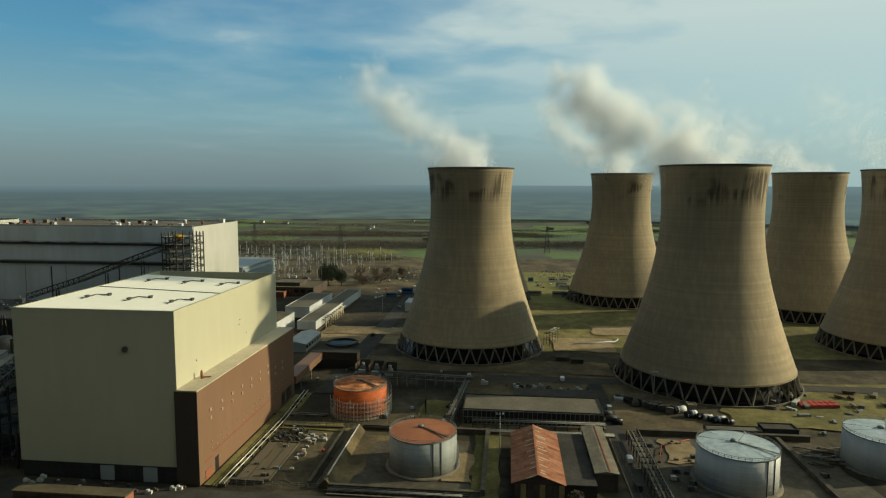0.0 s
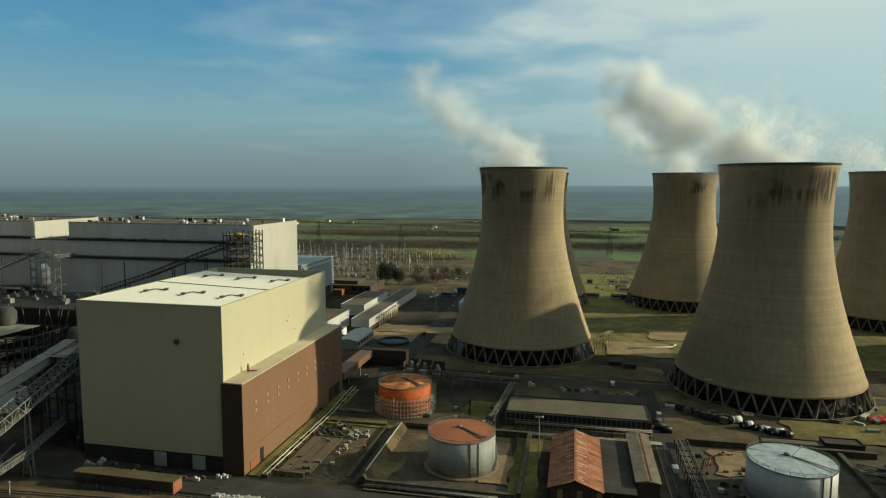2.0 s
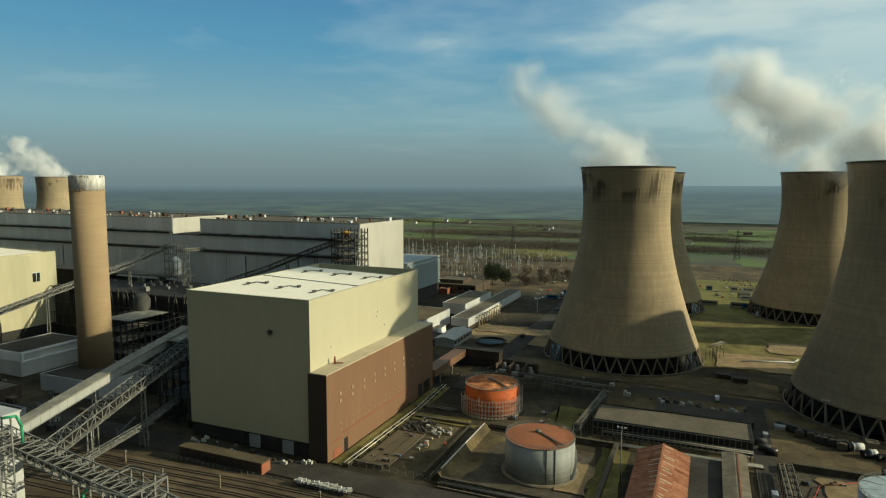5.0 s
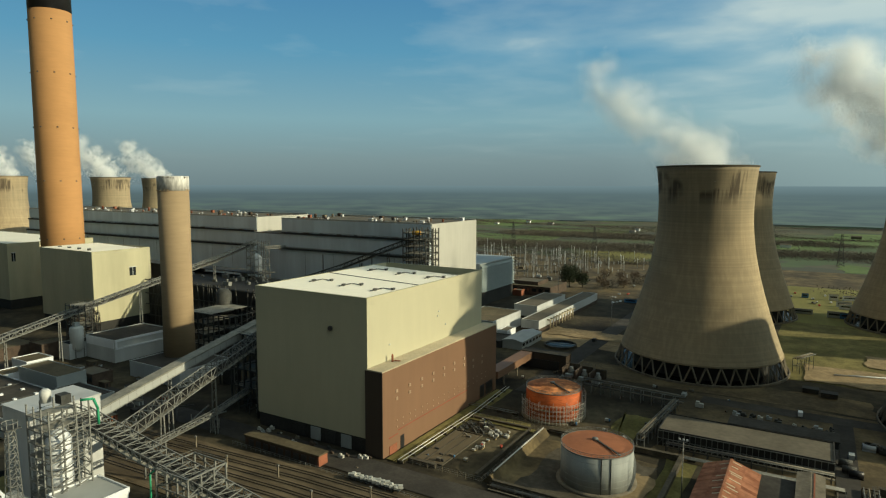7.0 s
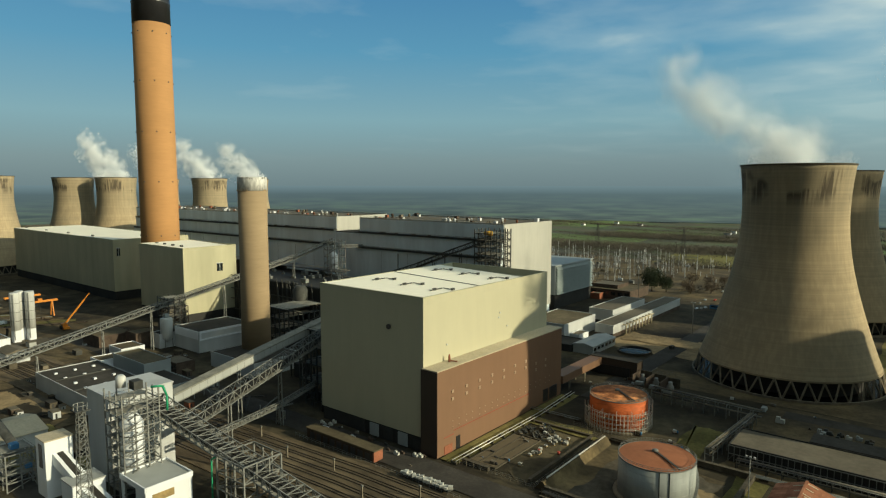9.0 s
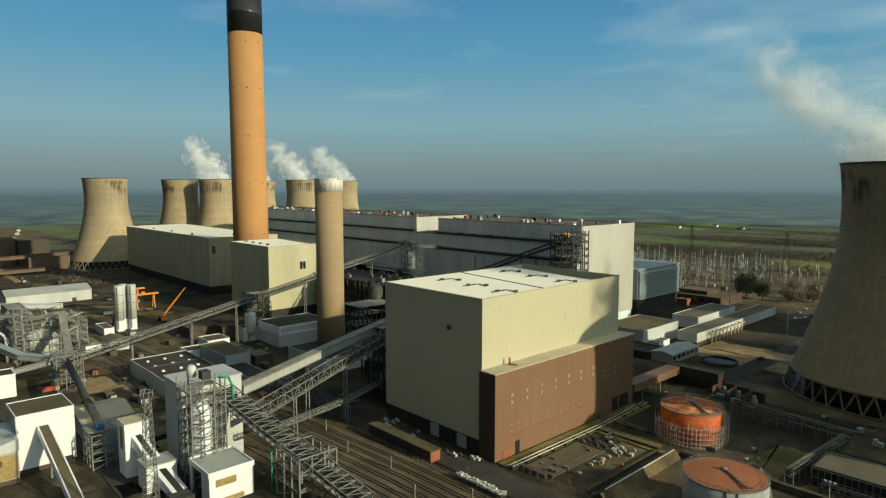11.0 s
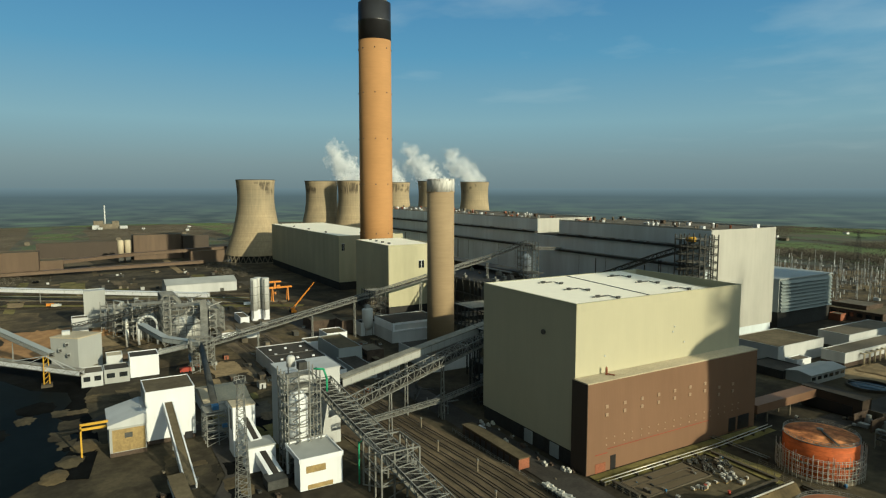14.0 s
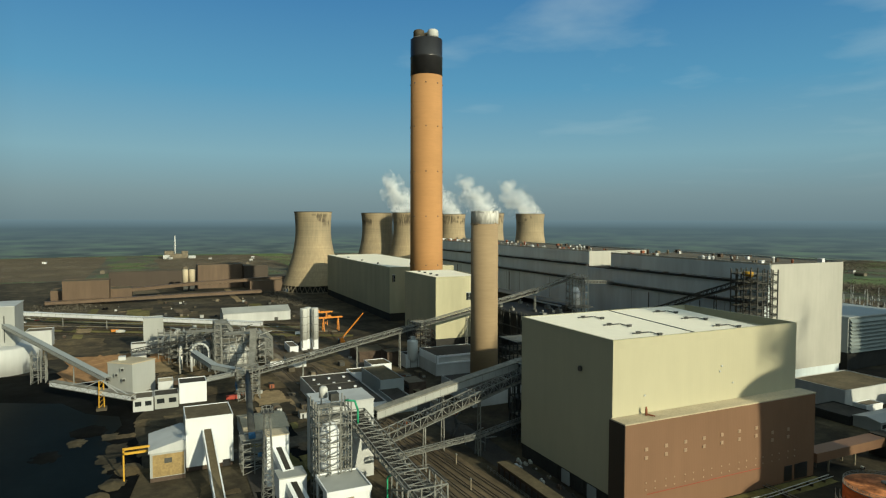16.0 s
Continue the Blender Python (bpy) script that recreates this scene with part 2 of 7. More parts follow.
M["tank_orange_roof"] = mat("rusting_orange_roof", (0.55, 0.16, 0.045), 0.8, 0, 0.4, 0.10, 0.4, 0.05, tint=(0.62, 0.26, 0.10), grime=0.55)
M["peeling_white"] = mat("peeling_white_paint", (0.80, 0.79, 0.75), 0.7, 0, 0.08, 0.2, 0.9, 0.05, (1, 1, 0.3), grime=0.45)
M["brick"] = mat("red_brick", (0.28, 0.105, 0.06), 0.9, 0, 0.25, 0.2, 2.0, 0.1)
M["dark_brick"] = mat("dark_brick", (0.085, 0.062, 0.047), 0.9, 0, 0.3, 0.2, 2.0, 0.1)
M["concrete"] = mat("weathered_concrete", (0.22, 0.19, 0.14), 0.9, 0, 0.25, 0.1, 1.0, 0.12, grime=0.25)
M["concrete_dark"] = mat("stained_concrete", (0.10, 0.086, 0.062), 0.9, 0, 0.3, 0.1, 1.0, 0.12, grime=0.3)
M["pipe"] = mat("silver_pipe_lagging", (0.62, 0.61, 0.56), 0.45, 0.4, 0.12)
M["yellow"] = mat("yellow_paint", (0.62, 0.36, 0.04), 0.55, 0, 0.12)
M["orange"] = mat("orange_machine_paint", (0.66, 0.24, 0.03), 0.5, 0, 0.12)
M["blue"] = mat("blue_paint", (0.05, 0.16, 0.32), 0.5, 0, 0.2)
M["green"] = mat("green_pipe_paint", (0.03, 0.30, 0.15), 0.5, 0, 0.15)
M["red"] = mat("red_paint", (0.42, 0.07, 0.045), 0.6, 0, 0.2)
M["timber"] = mat("yellowed_translucent_panel", (0.32, 0.23, 0.10), 0.6, 0, 0.25, 0.3, 1.5, 0.05)
M["dull_red"] = mat("dull_red_paint", (0.28, 0.07, 0.045), 0.7, 0, 0.15)
M["tan_vent"] = mat("tan_wall_vent", (0.36, 0.26, 0.18), 0.7, 0, 0.1)
M["glass"] = mat("dark_window_glass", (0.02, 0.024, 0.026), 0.08, 0, 0.2, 0.2, 1, 0.0, spec=0.7)
M["rubber"] = mat("black_plastic_pipe", (0.02, 0.02, 0.022), 0.4, 0, 0.2)
M["rail"] = mat("rail_steel", (0.07, 0.055, 0.045), 0.4, 0.6, 0.2)
M["ballast"] = mat("track_ballast", (0.155, 0.118, 0.072), 1.0, 0, 0.35, 0.08, 1.5, 0.3, (0.15, 1, 1), grime=0.35)
M["soil"] = mat("site_soil", (0.042, 0.036, 0.025), 1.0, 0, 0.45, 0.018, 0.35, 0.25, tint=(0.088, 0.072, 0.042), grime=0.55)
M["asphalt"] = mat("worn_asphalt", (0.062, 0.056, 0.048), 0.95, 0, 0.3, 0.04, 0.9, 0.1, grime=0.25)
M["yard"] = mat("dirty_yard_concrete", (0.07, 0.06, 0.042), 0.95, 0, 0.4, 0.03, 0.5, 0.12, tint=(0.165, 0.122, 0.06), grime=0.4)
M["sand"] = mat("bare_sandy_ground", (0.33, 0.245, 0.135), 1.0, 0, 0.25, 0.06, 0.6, 0.15, grime=0.25)
M["sand_orange"] = mat("orange_sand", (0.40, 0.225, 0.10), 1.0, 0, 0.2, 0.06, 0.5, 0.12, grime=0.2)
M["grass"] = mat("winter_grass", (0.15, 0.145, 0.04), 1.0, 0, 0.35, 0.035, 0.7, 0.2, tint=(0.215, 0.18, 0.065), grime=0.35)
M["field"] = mat("green_field", (0.12, 0.175, 0.062), 1.0, 0, 0.2, 0.01, 0.2, 0.1, (1, 0.2, 1))
M["field_olive"] = mat("stubble_field", (0.20, 0.185, 0.055), 1.0, 0, 0.2, 0.01, 0.2, 0.1, (1, 0.2, 1))
M["field_brown"] = mat("ploughed_field", (0.12, 0.095, 0.06), 1.0, 0, 0.2, 0.01, 0.2, 0.1, (1, 0.2, 1))
M["wood_far"] = mat("bare_woodland", (0.125, 0.112, 0.088), 1.0, 0, 0.35, 0.02, 0.3, 0.3, island=0.35)
M["leaf"] = mat("evergreen_leaf", (0.022, 0.035, 0.016), 0.9, 0, 0.3, 0.2, 1.0, 0.0, island=0.4)
M["twig"] = mat("bare_twig", (0.11, 0.085, 0.06), 0.95, 0, 0.3, island=0.3)
M["coal"] = mat("coal", (0.009, 0.010, 0.010), 0.9, 0, 0.4, 0.03, 0.3, 0.35, grime=0.3, spec=0.03)
M["water"] = mat("still_dark_water", (0.008, 0.010, 0.010), 0.25, 0, 0.1, 0.03, 0.3, 0.03, spec=0.08)
M["pond"] = mat("black_pond_water", (0.005, 0.008, 0.009), 0.5, 0, 0.3, 0.03, 0.25, 0.04, spec=0.02)
M["skip"] = mat("mixed_scrap", (0.16, 0.14, 0.11), 0.8, 0, 0.4, 0.3, 1.5, 0.1, island=0.5)
M["bag"] = mat("white_sacks", (0.55, 0.55, 0.50), 0.7, 0, 0.15, 0.3, 1.5, 0.1, island=0.3)


def steam_material():
    m = bpy.data.materials.new("steam")
    m.use_nodes = True
    n, l = m.node_tree.nodes, m.node_tree.links
    n.remove(n["Principled BSDF"])
    d, t, x = n.new("ShaderNodeBsdfDiffuse"), n.new("ShaderNodeBsdfTranslucent"), n.new("ShaderNodeMixShader")
    for s in (d, t):
        s.inputs[0].default_value = (0.965, 0.985, 0.999, 1)
    l.new(d.outputs[0], x.inputs[1])
    l.new(t.outputs[0], x.inputs[2])
    x.inputs[0].default_value = 0.5
    l.new(x.outputs[0], n["Material Output"].inputs[0])
    return m


M["steam"] = steam_material()


# ---- mesh helpers ----
def box(bm, x0, x1, y0, y1, z0, z1):
    v = [bm.verts.new((x, y, z)) for z in (z0, z1) for x, y in ((x0, y0), (x1, y0), (x1, y1), (x0, y1))]
    for f in ((3, 2, 1, 0), (4, 5, 6, 7), (0, 1, 5, 4), (1, 2, 6, 5), (2, 3, 7, 6), (3, 0, 4, 7)):
        bm.faces.new([v[i] for i in f])
    return bm


def beam(bm, p, q, w, h=None):
    """A bar of rectangular section from p to q."""
    p, q, h = Vector(p), Vector(q), h or w
    d = (q - p).normalized()
    s = d.cross(Vector((0, 0, 1)))
    s = s.normalized() if s.length > 1e-4 else Vector((1, 0, 0))
    u = s.cross(d)
    v = [bm.verts.new(e + s * a * w / 2 + u * c * h / 2) for e in (p, q) for a, c in ((-1, -1), (1, -1), (1, 1), (-1, 1))]
    for f in ((3, 2, 1, 0), (4, 5, 6, 7), (0, 1, 5, 4), (1, 2, 6, 5), (2, 3, 7, 6), (3, 0, 4, 7)):
        bm.faces.new([v[i] for i in f])
    return bm


def tube(bm, p, q, r, n=8, r2=None):
    p, q = Vector(p), Vector(q)
    r2 = r if r2 is None else r2
    d = (q - p).normalized()
    s = d.cross(Vector((0, 0, 1)))
    s = s.normalized() if s.length > 1e-4 else Vector((1, 0, 0))
    u = s.cross(d)
    a = [[bm.verts.new(e + (s * math.cos(k * math.tau / n) + u * math.sin(k * math.tau / n)) * rr) for k in range(n)] for e, rr in ((p, r), (q, r2))]
    for k in range(n):
        f = bm.faces.new((a[0][k], a[0][(k + 1) % n], a[1][(k + 1) % n], a[1][k]))
        f.smooth = n > 6
    bm.faces.new(a[0][::-1])
    bm.faces.new(a[1])
    return bm


def lathe(bm, prof, n, cx=0, cy=0, caps=True, smooth=True):
    """A surface of revolution through (radius, height) pairs."""
    rings = [[bm.verts.new((cx + r * math.cos(k * math.tau / n), cy + r * math.sin(k * math.tau / n), z)) for k in range(n)] for r, z in prof]
    for a, b in zip(rings, rings[1:]):
        for k in range(n):
            f = bm.faces.new((a[k], a[(k + 1) % n], b[(k + 1) % n], b[k]))
            f.smooth = smooth
    if caps:
        bm.faces.new(rings[0][::-1])
        bm.faces.new(rings[-1])
    return bm


def ring(bm, cx, cy, r, z, w, h, n=48):
    lathe(bm, [(r - w, z), (r, z), (r, z + h), (r - w, z + h), (r - w, z)], n, cx, cy, False, False)
    return bm


def prism(bm, poly, z0, z1):
    """An upright prism over a plan polygon, anticlockwise."""
    a = [bm.verts.new((x, y, z0)) for x, y in poly]
    b = [bm.verts.new((x, y, z1)) for x, y in poly]
    bm.faces.new(a[::-1])
    bm.faces.new(b)
    for k in range(len(poly)):
        j = (k + 1) % len(poly)
        bm.faces.new((a[k], a[j], b[j], b[k]))
    return bm


def extrude(bm, prof, axis, a0, a1):
    """A profile of (across, height) pairs drawn out along x or y."""
    put = (lambda a, u, z: (a, u, z)) if axis == "x" else (lambda a, u, z: (u, a, z))
    v0 = [bm.verts.new(put(a0, u, z)) for u, z in prof]
    v1 = [bm.verts.new(put(a1, u, z)) for u, z in prof]
    bm.faces.new(v0)
    bm.faces.new(v1[::-1])
    for k in range(len(prof)):
        j = (k + 1) % len(prof)
        bm.faces.new((v0[k], v1[k], v1[j], v0[j]))
    bmesh.ops.recalc_face_normals(bm, faces=bm.faces)
    return bm


def mesh_of(name, bm, material):
    me = bpy.data.meshes.new(name)
    bm.to_mesh(me)
    bm.free()
    me.materials.append(M[material])
    return me


def part(name, bm, material, parent, label=""):
    me = bm if isinstance(bm, bpy.types.Mesh) else mesh_of(name, bm, material)
    ob = new(name, me)
    ob.parent = parent
    if parent.type == "EMPTY":
        ob.matrix_parent_inverse = Matrix.Translation(-parent.location)
    return tagged(ob, label)


def thing(name, label, category, at, group="", kind=""):
    e = new(name)
    e.empty_display_size = 2
    e.location = at
    return tagged(e, label, category, group, kind)


def solid(name, bm, material, label, category="", group="", kind=""):
    return tagged(new(name, mesh_of(name, bm, material)), label, category, group, kind)


B = bmesh.new


# ---- ground and distance ----
def grid_sheet(name, x0, x1, y0, y1, step, z, material, label, bumpy=0.0):
    bm = B()
    nx, ny = int((x1 - x0) / step), int((y1 - y0) / step)
    v = [[bm.verts.new((x0 + i * (x1 - x0) / nx, y0 + j * (y1 - y0) / ny, z)) for j in range(ny + 1)] for i in range(nx + 1)]
    for i in range(nx):
        for j in range(ny):
            bm.faces.new((v[i][j], v[i + 1][j], v[i + 1][j + 1], v[i][j + 1]))
    return solid(name, bm, material, label, "ground", kind="structure")


def countryside():
    """Winter farmland: hedged strips of pasture, plough and woodland."""
    m = mat("countryside", (0.075, 0.085, 0.06), 1.0, 0, 0.3, 0.004, 0.05, 0.1)
    n, l = m.node_tree.nodes, m.node_tree.links
    b = n["Principled BSDF"]
    co, mp = n.new("ShaderNodeTexCoord"), n.new("ShaderNodeMapping")
    mp.inputs["Scale"].default_value = (1 / 420, 1 / 260, 1)
    mp.inputs["Rotation"].default_value = (0, 0, 0.3)
    l.new(co.outputs["Object"], mp.inputs[0])
    vo = n.new("ShaderNodeTexVoronoi")
    vo.distance = "MANHATTAN"
    l.new(mp.outputs[0], vo.inputs["Vector"])
    hue = n.new("ShaderNodeSeparateColor")
    l.new(vo.outputs["Color"], hue.inputs[0])
    r = n.new("ShaderNodeValToRGB")
    r.color_ramp.interpolation = "CONSTANT"
    stops = [(0, (0.085, 0.092, 0.075)), (0.22, (0.105, 0.155, 0.07)), (0.42, (0.125, 0.115, 0.085)), (0.6, (0.09, 0.14, 0.065)), (0.75, (0.14, 0.145, 0.08)), (0.87, (0.08, 0.09, 0.07))]
    e = r.color_ramp.elements
    e[0].position, e[0].color = stops[0][0], (*stops[0][1], 1)
    e[1].position, e[1].color = stops[1][0], (*stops[1][1], 1)
    for p, c in stops[2:]:
        e.new(p).color = (*c, 1)
    l.new(hue.outputs[0], r.inputs[0])
    old = b.inputs["Base Color"].links[0].from_socket
    x = n.new("ShaderNodeMix")
    x.data_type = "RGBA"
    x.inputs[0].default_value = 0.65
    l.new(old, x.inputs[6])
    l.new(r.outputs[0], x.inputs[7])
    l.new(x.outputs[2], b.inputs["Base Color"])
    return m


M["country"] = countryside()
bm = B()
lathe(bm, [(4900, -0.5), (0.5, -0.5)], 64, 0, 0, False, False)
bmesh.ops.contextual_create(bm, geom=[v for v in bm.verts if v.co.x ** 2 + v.co.y ** 2 < 1])
bmesh.ops.recalc_face_normals(bm, faces=bm.faces)
for f in bm.faces:
    if f.normal.z < 0:
        f.normal_flip()
solid("ground", bm, "country", "wide flat winter farmland with hedged fields round the works", "ground", kind="structure")
grid_sheet("site_ground", -1150, 420, -260, 600, 400, -0.25, "soil", "dark trodden earth of the power station site")
grid_sheet("substation_ground", -470, 140, 601, 900, 150, -0.22, "yard", "brown stony ground under the substation and yards")


def distance_backdrop():
    """Glowing wall painted with far land and blue-grey haze, up to eye level."""
    m = bpy.data.materials.new("far_haze")
    m.use_nodes = True
    n, l = m.node_tree.nodes, m.node_tree.links
    n.remove(n["Principled BSDF"])
    co = n.new("ShaderNodeTexCoord")
    mp = n.new("ShaderNodeMapping")
    mp.inputs["Scale"].default_value = (0.0055, 0.0055, 0.085)
    l.new(co.outputs["Object"], mp.inputs[0])
    no = n.new("ShaderNodeTexNoise")
    no.inputs["Scale"].default_value, no.inputs["Detail"].default_value = 1.6, 7
    l.new(mp.outputs[0], no.inputs["Vector"])
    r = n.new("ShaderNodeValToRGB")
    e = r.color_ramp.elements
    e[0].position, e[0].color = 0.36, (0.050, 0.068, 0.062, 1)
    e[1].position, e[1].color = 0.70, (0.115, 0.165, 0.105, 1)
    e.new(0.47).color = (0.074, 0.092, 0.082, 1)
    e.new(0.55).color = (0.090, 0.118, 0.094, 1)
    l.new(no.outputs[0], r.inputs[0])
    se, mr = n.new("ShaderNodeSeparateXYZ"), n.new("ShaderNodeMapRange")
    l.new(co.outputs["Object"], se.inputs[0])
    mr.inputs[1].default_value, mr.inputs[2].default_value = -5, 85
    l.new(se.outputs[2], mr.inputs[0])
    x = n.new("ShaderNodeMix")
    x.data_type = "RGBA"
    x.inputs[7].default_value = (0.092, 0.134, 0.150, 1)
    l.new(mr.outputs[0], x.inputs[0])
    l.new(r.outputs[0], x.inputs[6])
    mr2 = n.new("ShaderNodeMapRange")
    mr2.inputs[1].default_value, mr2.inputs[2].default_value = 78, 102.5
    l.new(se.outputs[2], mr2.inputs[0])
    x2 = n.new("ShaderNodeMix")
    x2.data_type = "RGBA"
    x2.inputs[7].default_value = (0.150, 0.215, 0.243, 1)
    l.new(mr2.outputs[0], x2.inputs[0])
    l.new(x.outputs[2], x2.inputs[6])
    # haze painted paler on the sunward +x side
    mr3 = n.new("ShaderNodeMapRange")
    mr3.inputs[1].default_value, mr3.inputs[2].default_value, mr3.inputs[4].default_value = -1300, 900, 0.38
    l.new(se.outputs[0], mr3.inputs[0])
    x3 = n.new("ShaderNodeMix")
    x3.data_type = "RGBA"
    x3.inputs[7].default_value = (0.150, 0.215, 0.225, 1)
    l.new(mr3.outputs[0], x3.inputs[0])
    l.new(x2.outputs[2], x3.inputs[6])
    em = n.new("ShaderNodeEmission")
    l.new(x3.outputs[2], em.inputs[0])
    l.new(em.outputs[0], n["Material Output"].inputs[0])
    return m


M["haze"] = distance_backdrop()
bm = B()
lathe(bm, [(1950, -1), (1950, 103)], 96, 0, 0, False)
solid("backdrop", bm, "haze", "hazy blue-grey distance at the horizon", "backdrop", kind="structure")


def patch(name, poly, z, material, label, category="ground"):
    bm = B()
    bm.faces.new([bm.verts.new((x, y, z)) for x, y in poly])
    return solid(name, bm, material, label, category, kind="structure")


def rect(x0, x1, y0, y1):
    return [(x0, y0), (x1, y0), (x1, y1), (x0, y1)]


def ragged(x0, x1, y0, y1, seed, amp=4.0, n=7):
    """A rectangle with an uneven outline."""
    rnd = random.Random(seed)
    amp = min(amp, 0.12 * min(x1 - x0, y1 - y0))
    pts = []
    for (ax, ay), (bx, by) in zip(rect(x0, x1, y0, y1), rect(x0, x1, y0, y1)[1:] + rect(x0, x1, y0, y1)[:1]):
        for k in range(n):
            pts.append((ax + (bx - ax) * k / n + rnd.uniform(-amp, amp), ay + (by - ay) * k / n + rnd.uniform(-amp, amp)))
    return pts


# fields beyond the site
FIELDS = [((-640, -420, 1060, 1240), "field"), ((-560, -330, 1330, 1480), "field"), ((-285, -175, 880, 1010), "field_olive"), ((-160, -60, 900, 1060), "field"),
          ((-60, 60, 1180, 1480), "field"), ((60, 260, 900, 990), "field"), ((330, 700, 880, 1010), "field_olive"), ((60, 420, 1320, 1650), "field"),
          ((-900, -640, 1500, 1800), "field"), ((500, 900, 1150, 1400), "field"), ((-1300, -900, 1000, 1150), "field"), ((-1500, -1250, 420, 620), "field_brown"),
          ((-2200, -1300, 330, 420), "field"), ((-1900, -1160, -420, -60), "field_brown"), ((-1880, -1360, 62, 330), "field_brown"), ((-1600, -1420, -30, 40), "field"), ((-2600, -1900, 40, 260), "field"), ((-1750, -1250, 700, 900), "field_brown"), ((-1350, -1160, 0, 250), "field_brown")]
for i, (r4, m) in enumerate(FIELDS):
    patch("field", ragged(*r4, i, 14, 5), -0.2 + 0.004 * i, m, {"field": "bright green winter pasture beyond the works", "field_olive": "yellow-green stubble field beyond the works", "field_brown": "brown ploughed field beyond the works"}[m], "field")

# grass, yards and roads on the site
for i, (r4, m, lab) in enumerate([
        ((12, 300, 395, 560), "grass", "yellow-green rough grass between the cooling towers"),
        ((105, 320, 285, 345), "grass", "rough grass beside the tank farm"),
        ((-60, 300, 560, 760), "field_olive", "bare earth behind the cooling towers"),
        ((-130, -72, 402, 450), "sand", "bare sandy ground near the round basin"),
        ((-85, 60, 345, 372), "yard", "dirty concrete apron before the cooling tower"),
        ((-20, 130, 255, 345), "yard", "brown dirty yard round the sheds"),
        ((-62, -12, 203, 250), "yard", "stained concrete floor of the tank bund"),
        ((-52, -14, 206, 246), "concrete_dark", "oily slab under the storage tank"),
        ((-95, -68, 205, 254), "soil", "open compound with stacked goods"),
        ((-100, -96.5, 200, 300), "grass", "mown grass strip beside the brown wall"),
        ((-102, -70, 256, 262), "grass", "grass verge behind the compound"),
        ((-12, -2, 200, 256), "grass", "grass bank beside the tank bund"),
        ((-40, -27, 258, 296), "grass", "worn grass between pipe racks"),
        ((48, 125, 195, 262), "concrete_dark", "dark slab of the white tanks' bund"),
        ((-470, -330, -60, 40), "soil", "muddy ground beside the coal pond"),
        ((-400, -330, 20, 40), "sand", "orange sandy track"),
        ((-480, -430, 30, 85), "sand", "heap of orange sand beside the conveyors"),
        ((-560, -330, 60, 210), "yard", "brown yard under the conveyors")]):
    patch("yard" if m in ("yard", "soil", "sand", "concrete_dark") else "grass", ragged(*r4, 50 + i, 2.5), -0.14 + 0.008 * i, m, lab)
patch("road", rect(-420, 300, 184, 197), 0.05, "asphalt", "dark asphalt works road", "road")
patch("road", rect(-12, 300, 330, 340), 0.05, "asphalt", "dark asphalt road before the cooling towers", "road")
patch("road", rect(-96, -84, 300, 700), 0.055, "asphalt", "dark asphalt road past the brown building", "road")
patch("road", rect(42.5, 50, 197, 330), 0.06, "asphalt", "dark asphalt lane beside the sheds", "road")
patch("yard", ragged(-430, -196, -170, 50, 9, 5, 9), 0.06, "coal", "black coal dust round the coal pond")
POND = [(-160, -30), (-182, 16), (-201, 31), (-212, 36), (-219, 38), (-233, 43), (-252, 42), (-268, 34), (-290, 40), (-306, 38), (-318, 22), (-345, 8), (-362, -26), (-396, -60), (-420, -150), (-190, -160)]
patch("water", POND, 0.09, "pond", "black still water of the coal pond", "water")
patch("water", [(-640, 1790), (-560, 1795), (-556, 1840), (-636, 1836)], 0.2, "water", "pale far lake among the fields", "water")


# ---- railway ----
def railway():
    bm = B()
    prism(bm, [(-620, 112), (-250, 134), (150, 156), (150, 182), (-120, 181), (-250, 168), (-620, 150)], -0.3, 0.12)
    solid("track_bed", bm, "ballast", "brown ballast bed of the railway sidings", "track bed", kind="structure")
    rnd = random.Random(4)
    for k in range(7):
        tr = thing("railway_track", "rusty steel railway track on brown ballast", "track", (-120, 148 + 4.6 * k, 0.12), "sidings beside the boiler house")
        yy = lambda x: 148 + 4.6 * k + (x + 120) * (0.052 + 0.004 * k) * (0.4 if x > -120 else 1.0)
        xs = [-600, -400, -250, -120, 0, 150]
        for side in (-0.72, 0.72):
            bm = B()
            for a, b in zip(xs, xs[1:]):
                beam(bm, (a, yy(a) + side, 0.3), (b, yy(b) + side, 0.3), 0.16, 0.22)
            part("rail", bm, "rail", tr)
        bm = B()
        for i in range(420):
            x = -330 + i * 0.9
            beam(bm, (x, yy(x) - 1.25, 0.15), (x, yy(x) + 1.25, 0.15), 0.26, 0.1)
        tagged(part("sleeper_bed", bm, "concrete_dark", tr, "weathered sleepers"), kind="stuff")
    for x, y in [(-150, 164), (-128, 168), (-105, 160), (-210, 158), (-90, 172), (-175, 170)]:
        p = thing("signal_post", "grey concrete post beside the sidings", "post", (x, y, 0.1), "posts beside the sidings")
        bm = B()
        box(bm, x - 0.22, x + 0.22, y - 0.22, y + 0.22, 0, 4.2)
        part("post", bm, "concrete", p)
        bm = B()
        box(bm, x - 0.4, x + 0.4, y - 0.3, y + 0.3, 4.2, 4.7)
        part("lamp_head", bm, "steel", p)


railway()


# ---- cooling towers ----
def tower_profile(z):
    zt, rt, H = 90.0, 25.4, 114.5
    b = 56.7 if z < zt else 65.0
    return rt * math.sqrt(1 + ((z - zt) / b) ** 2)


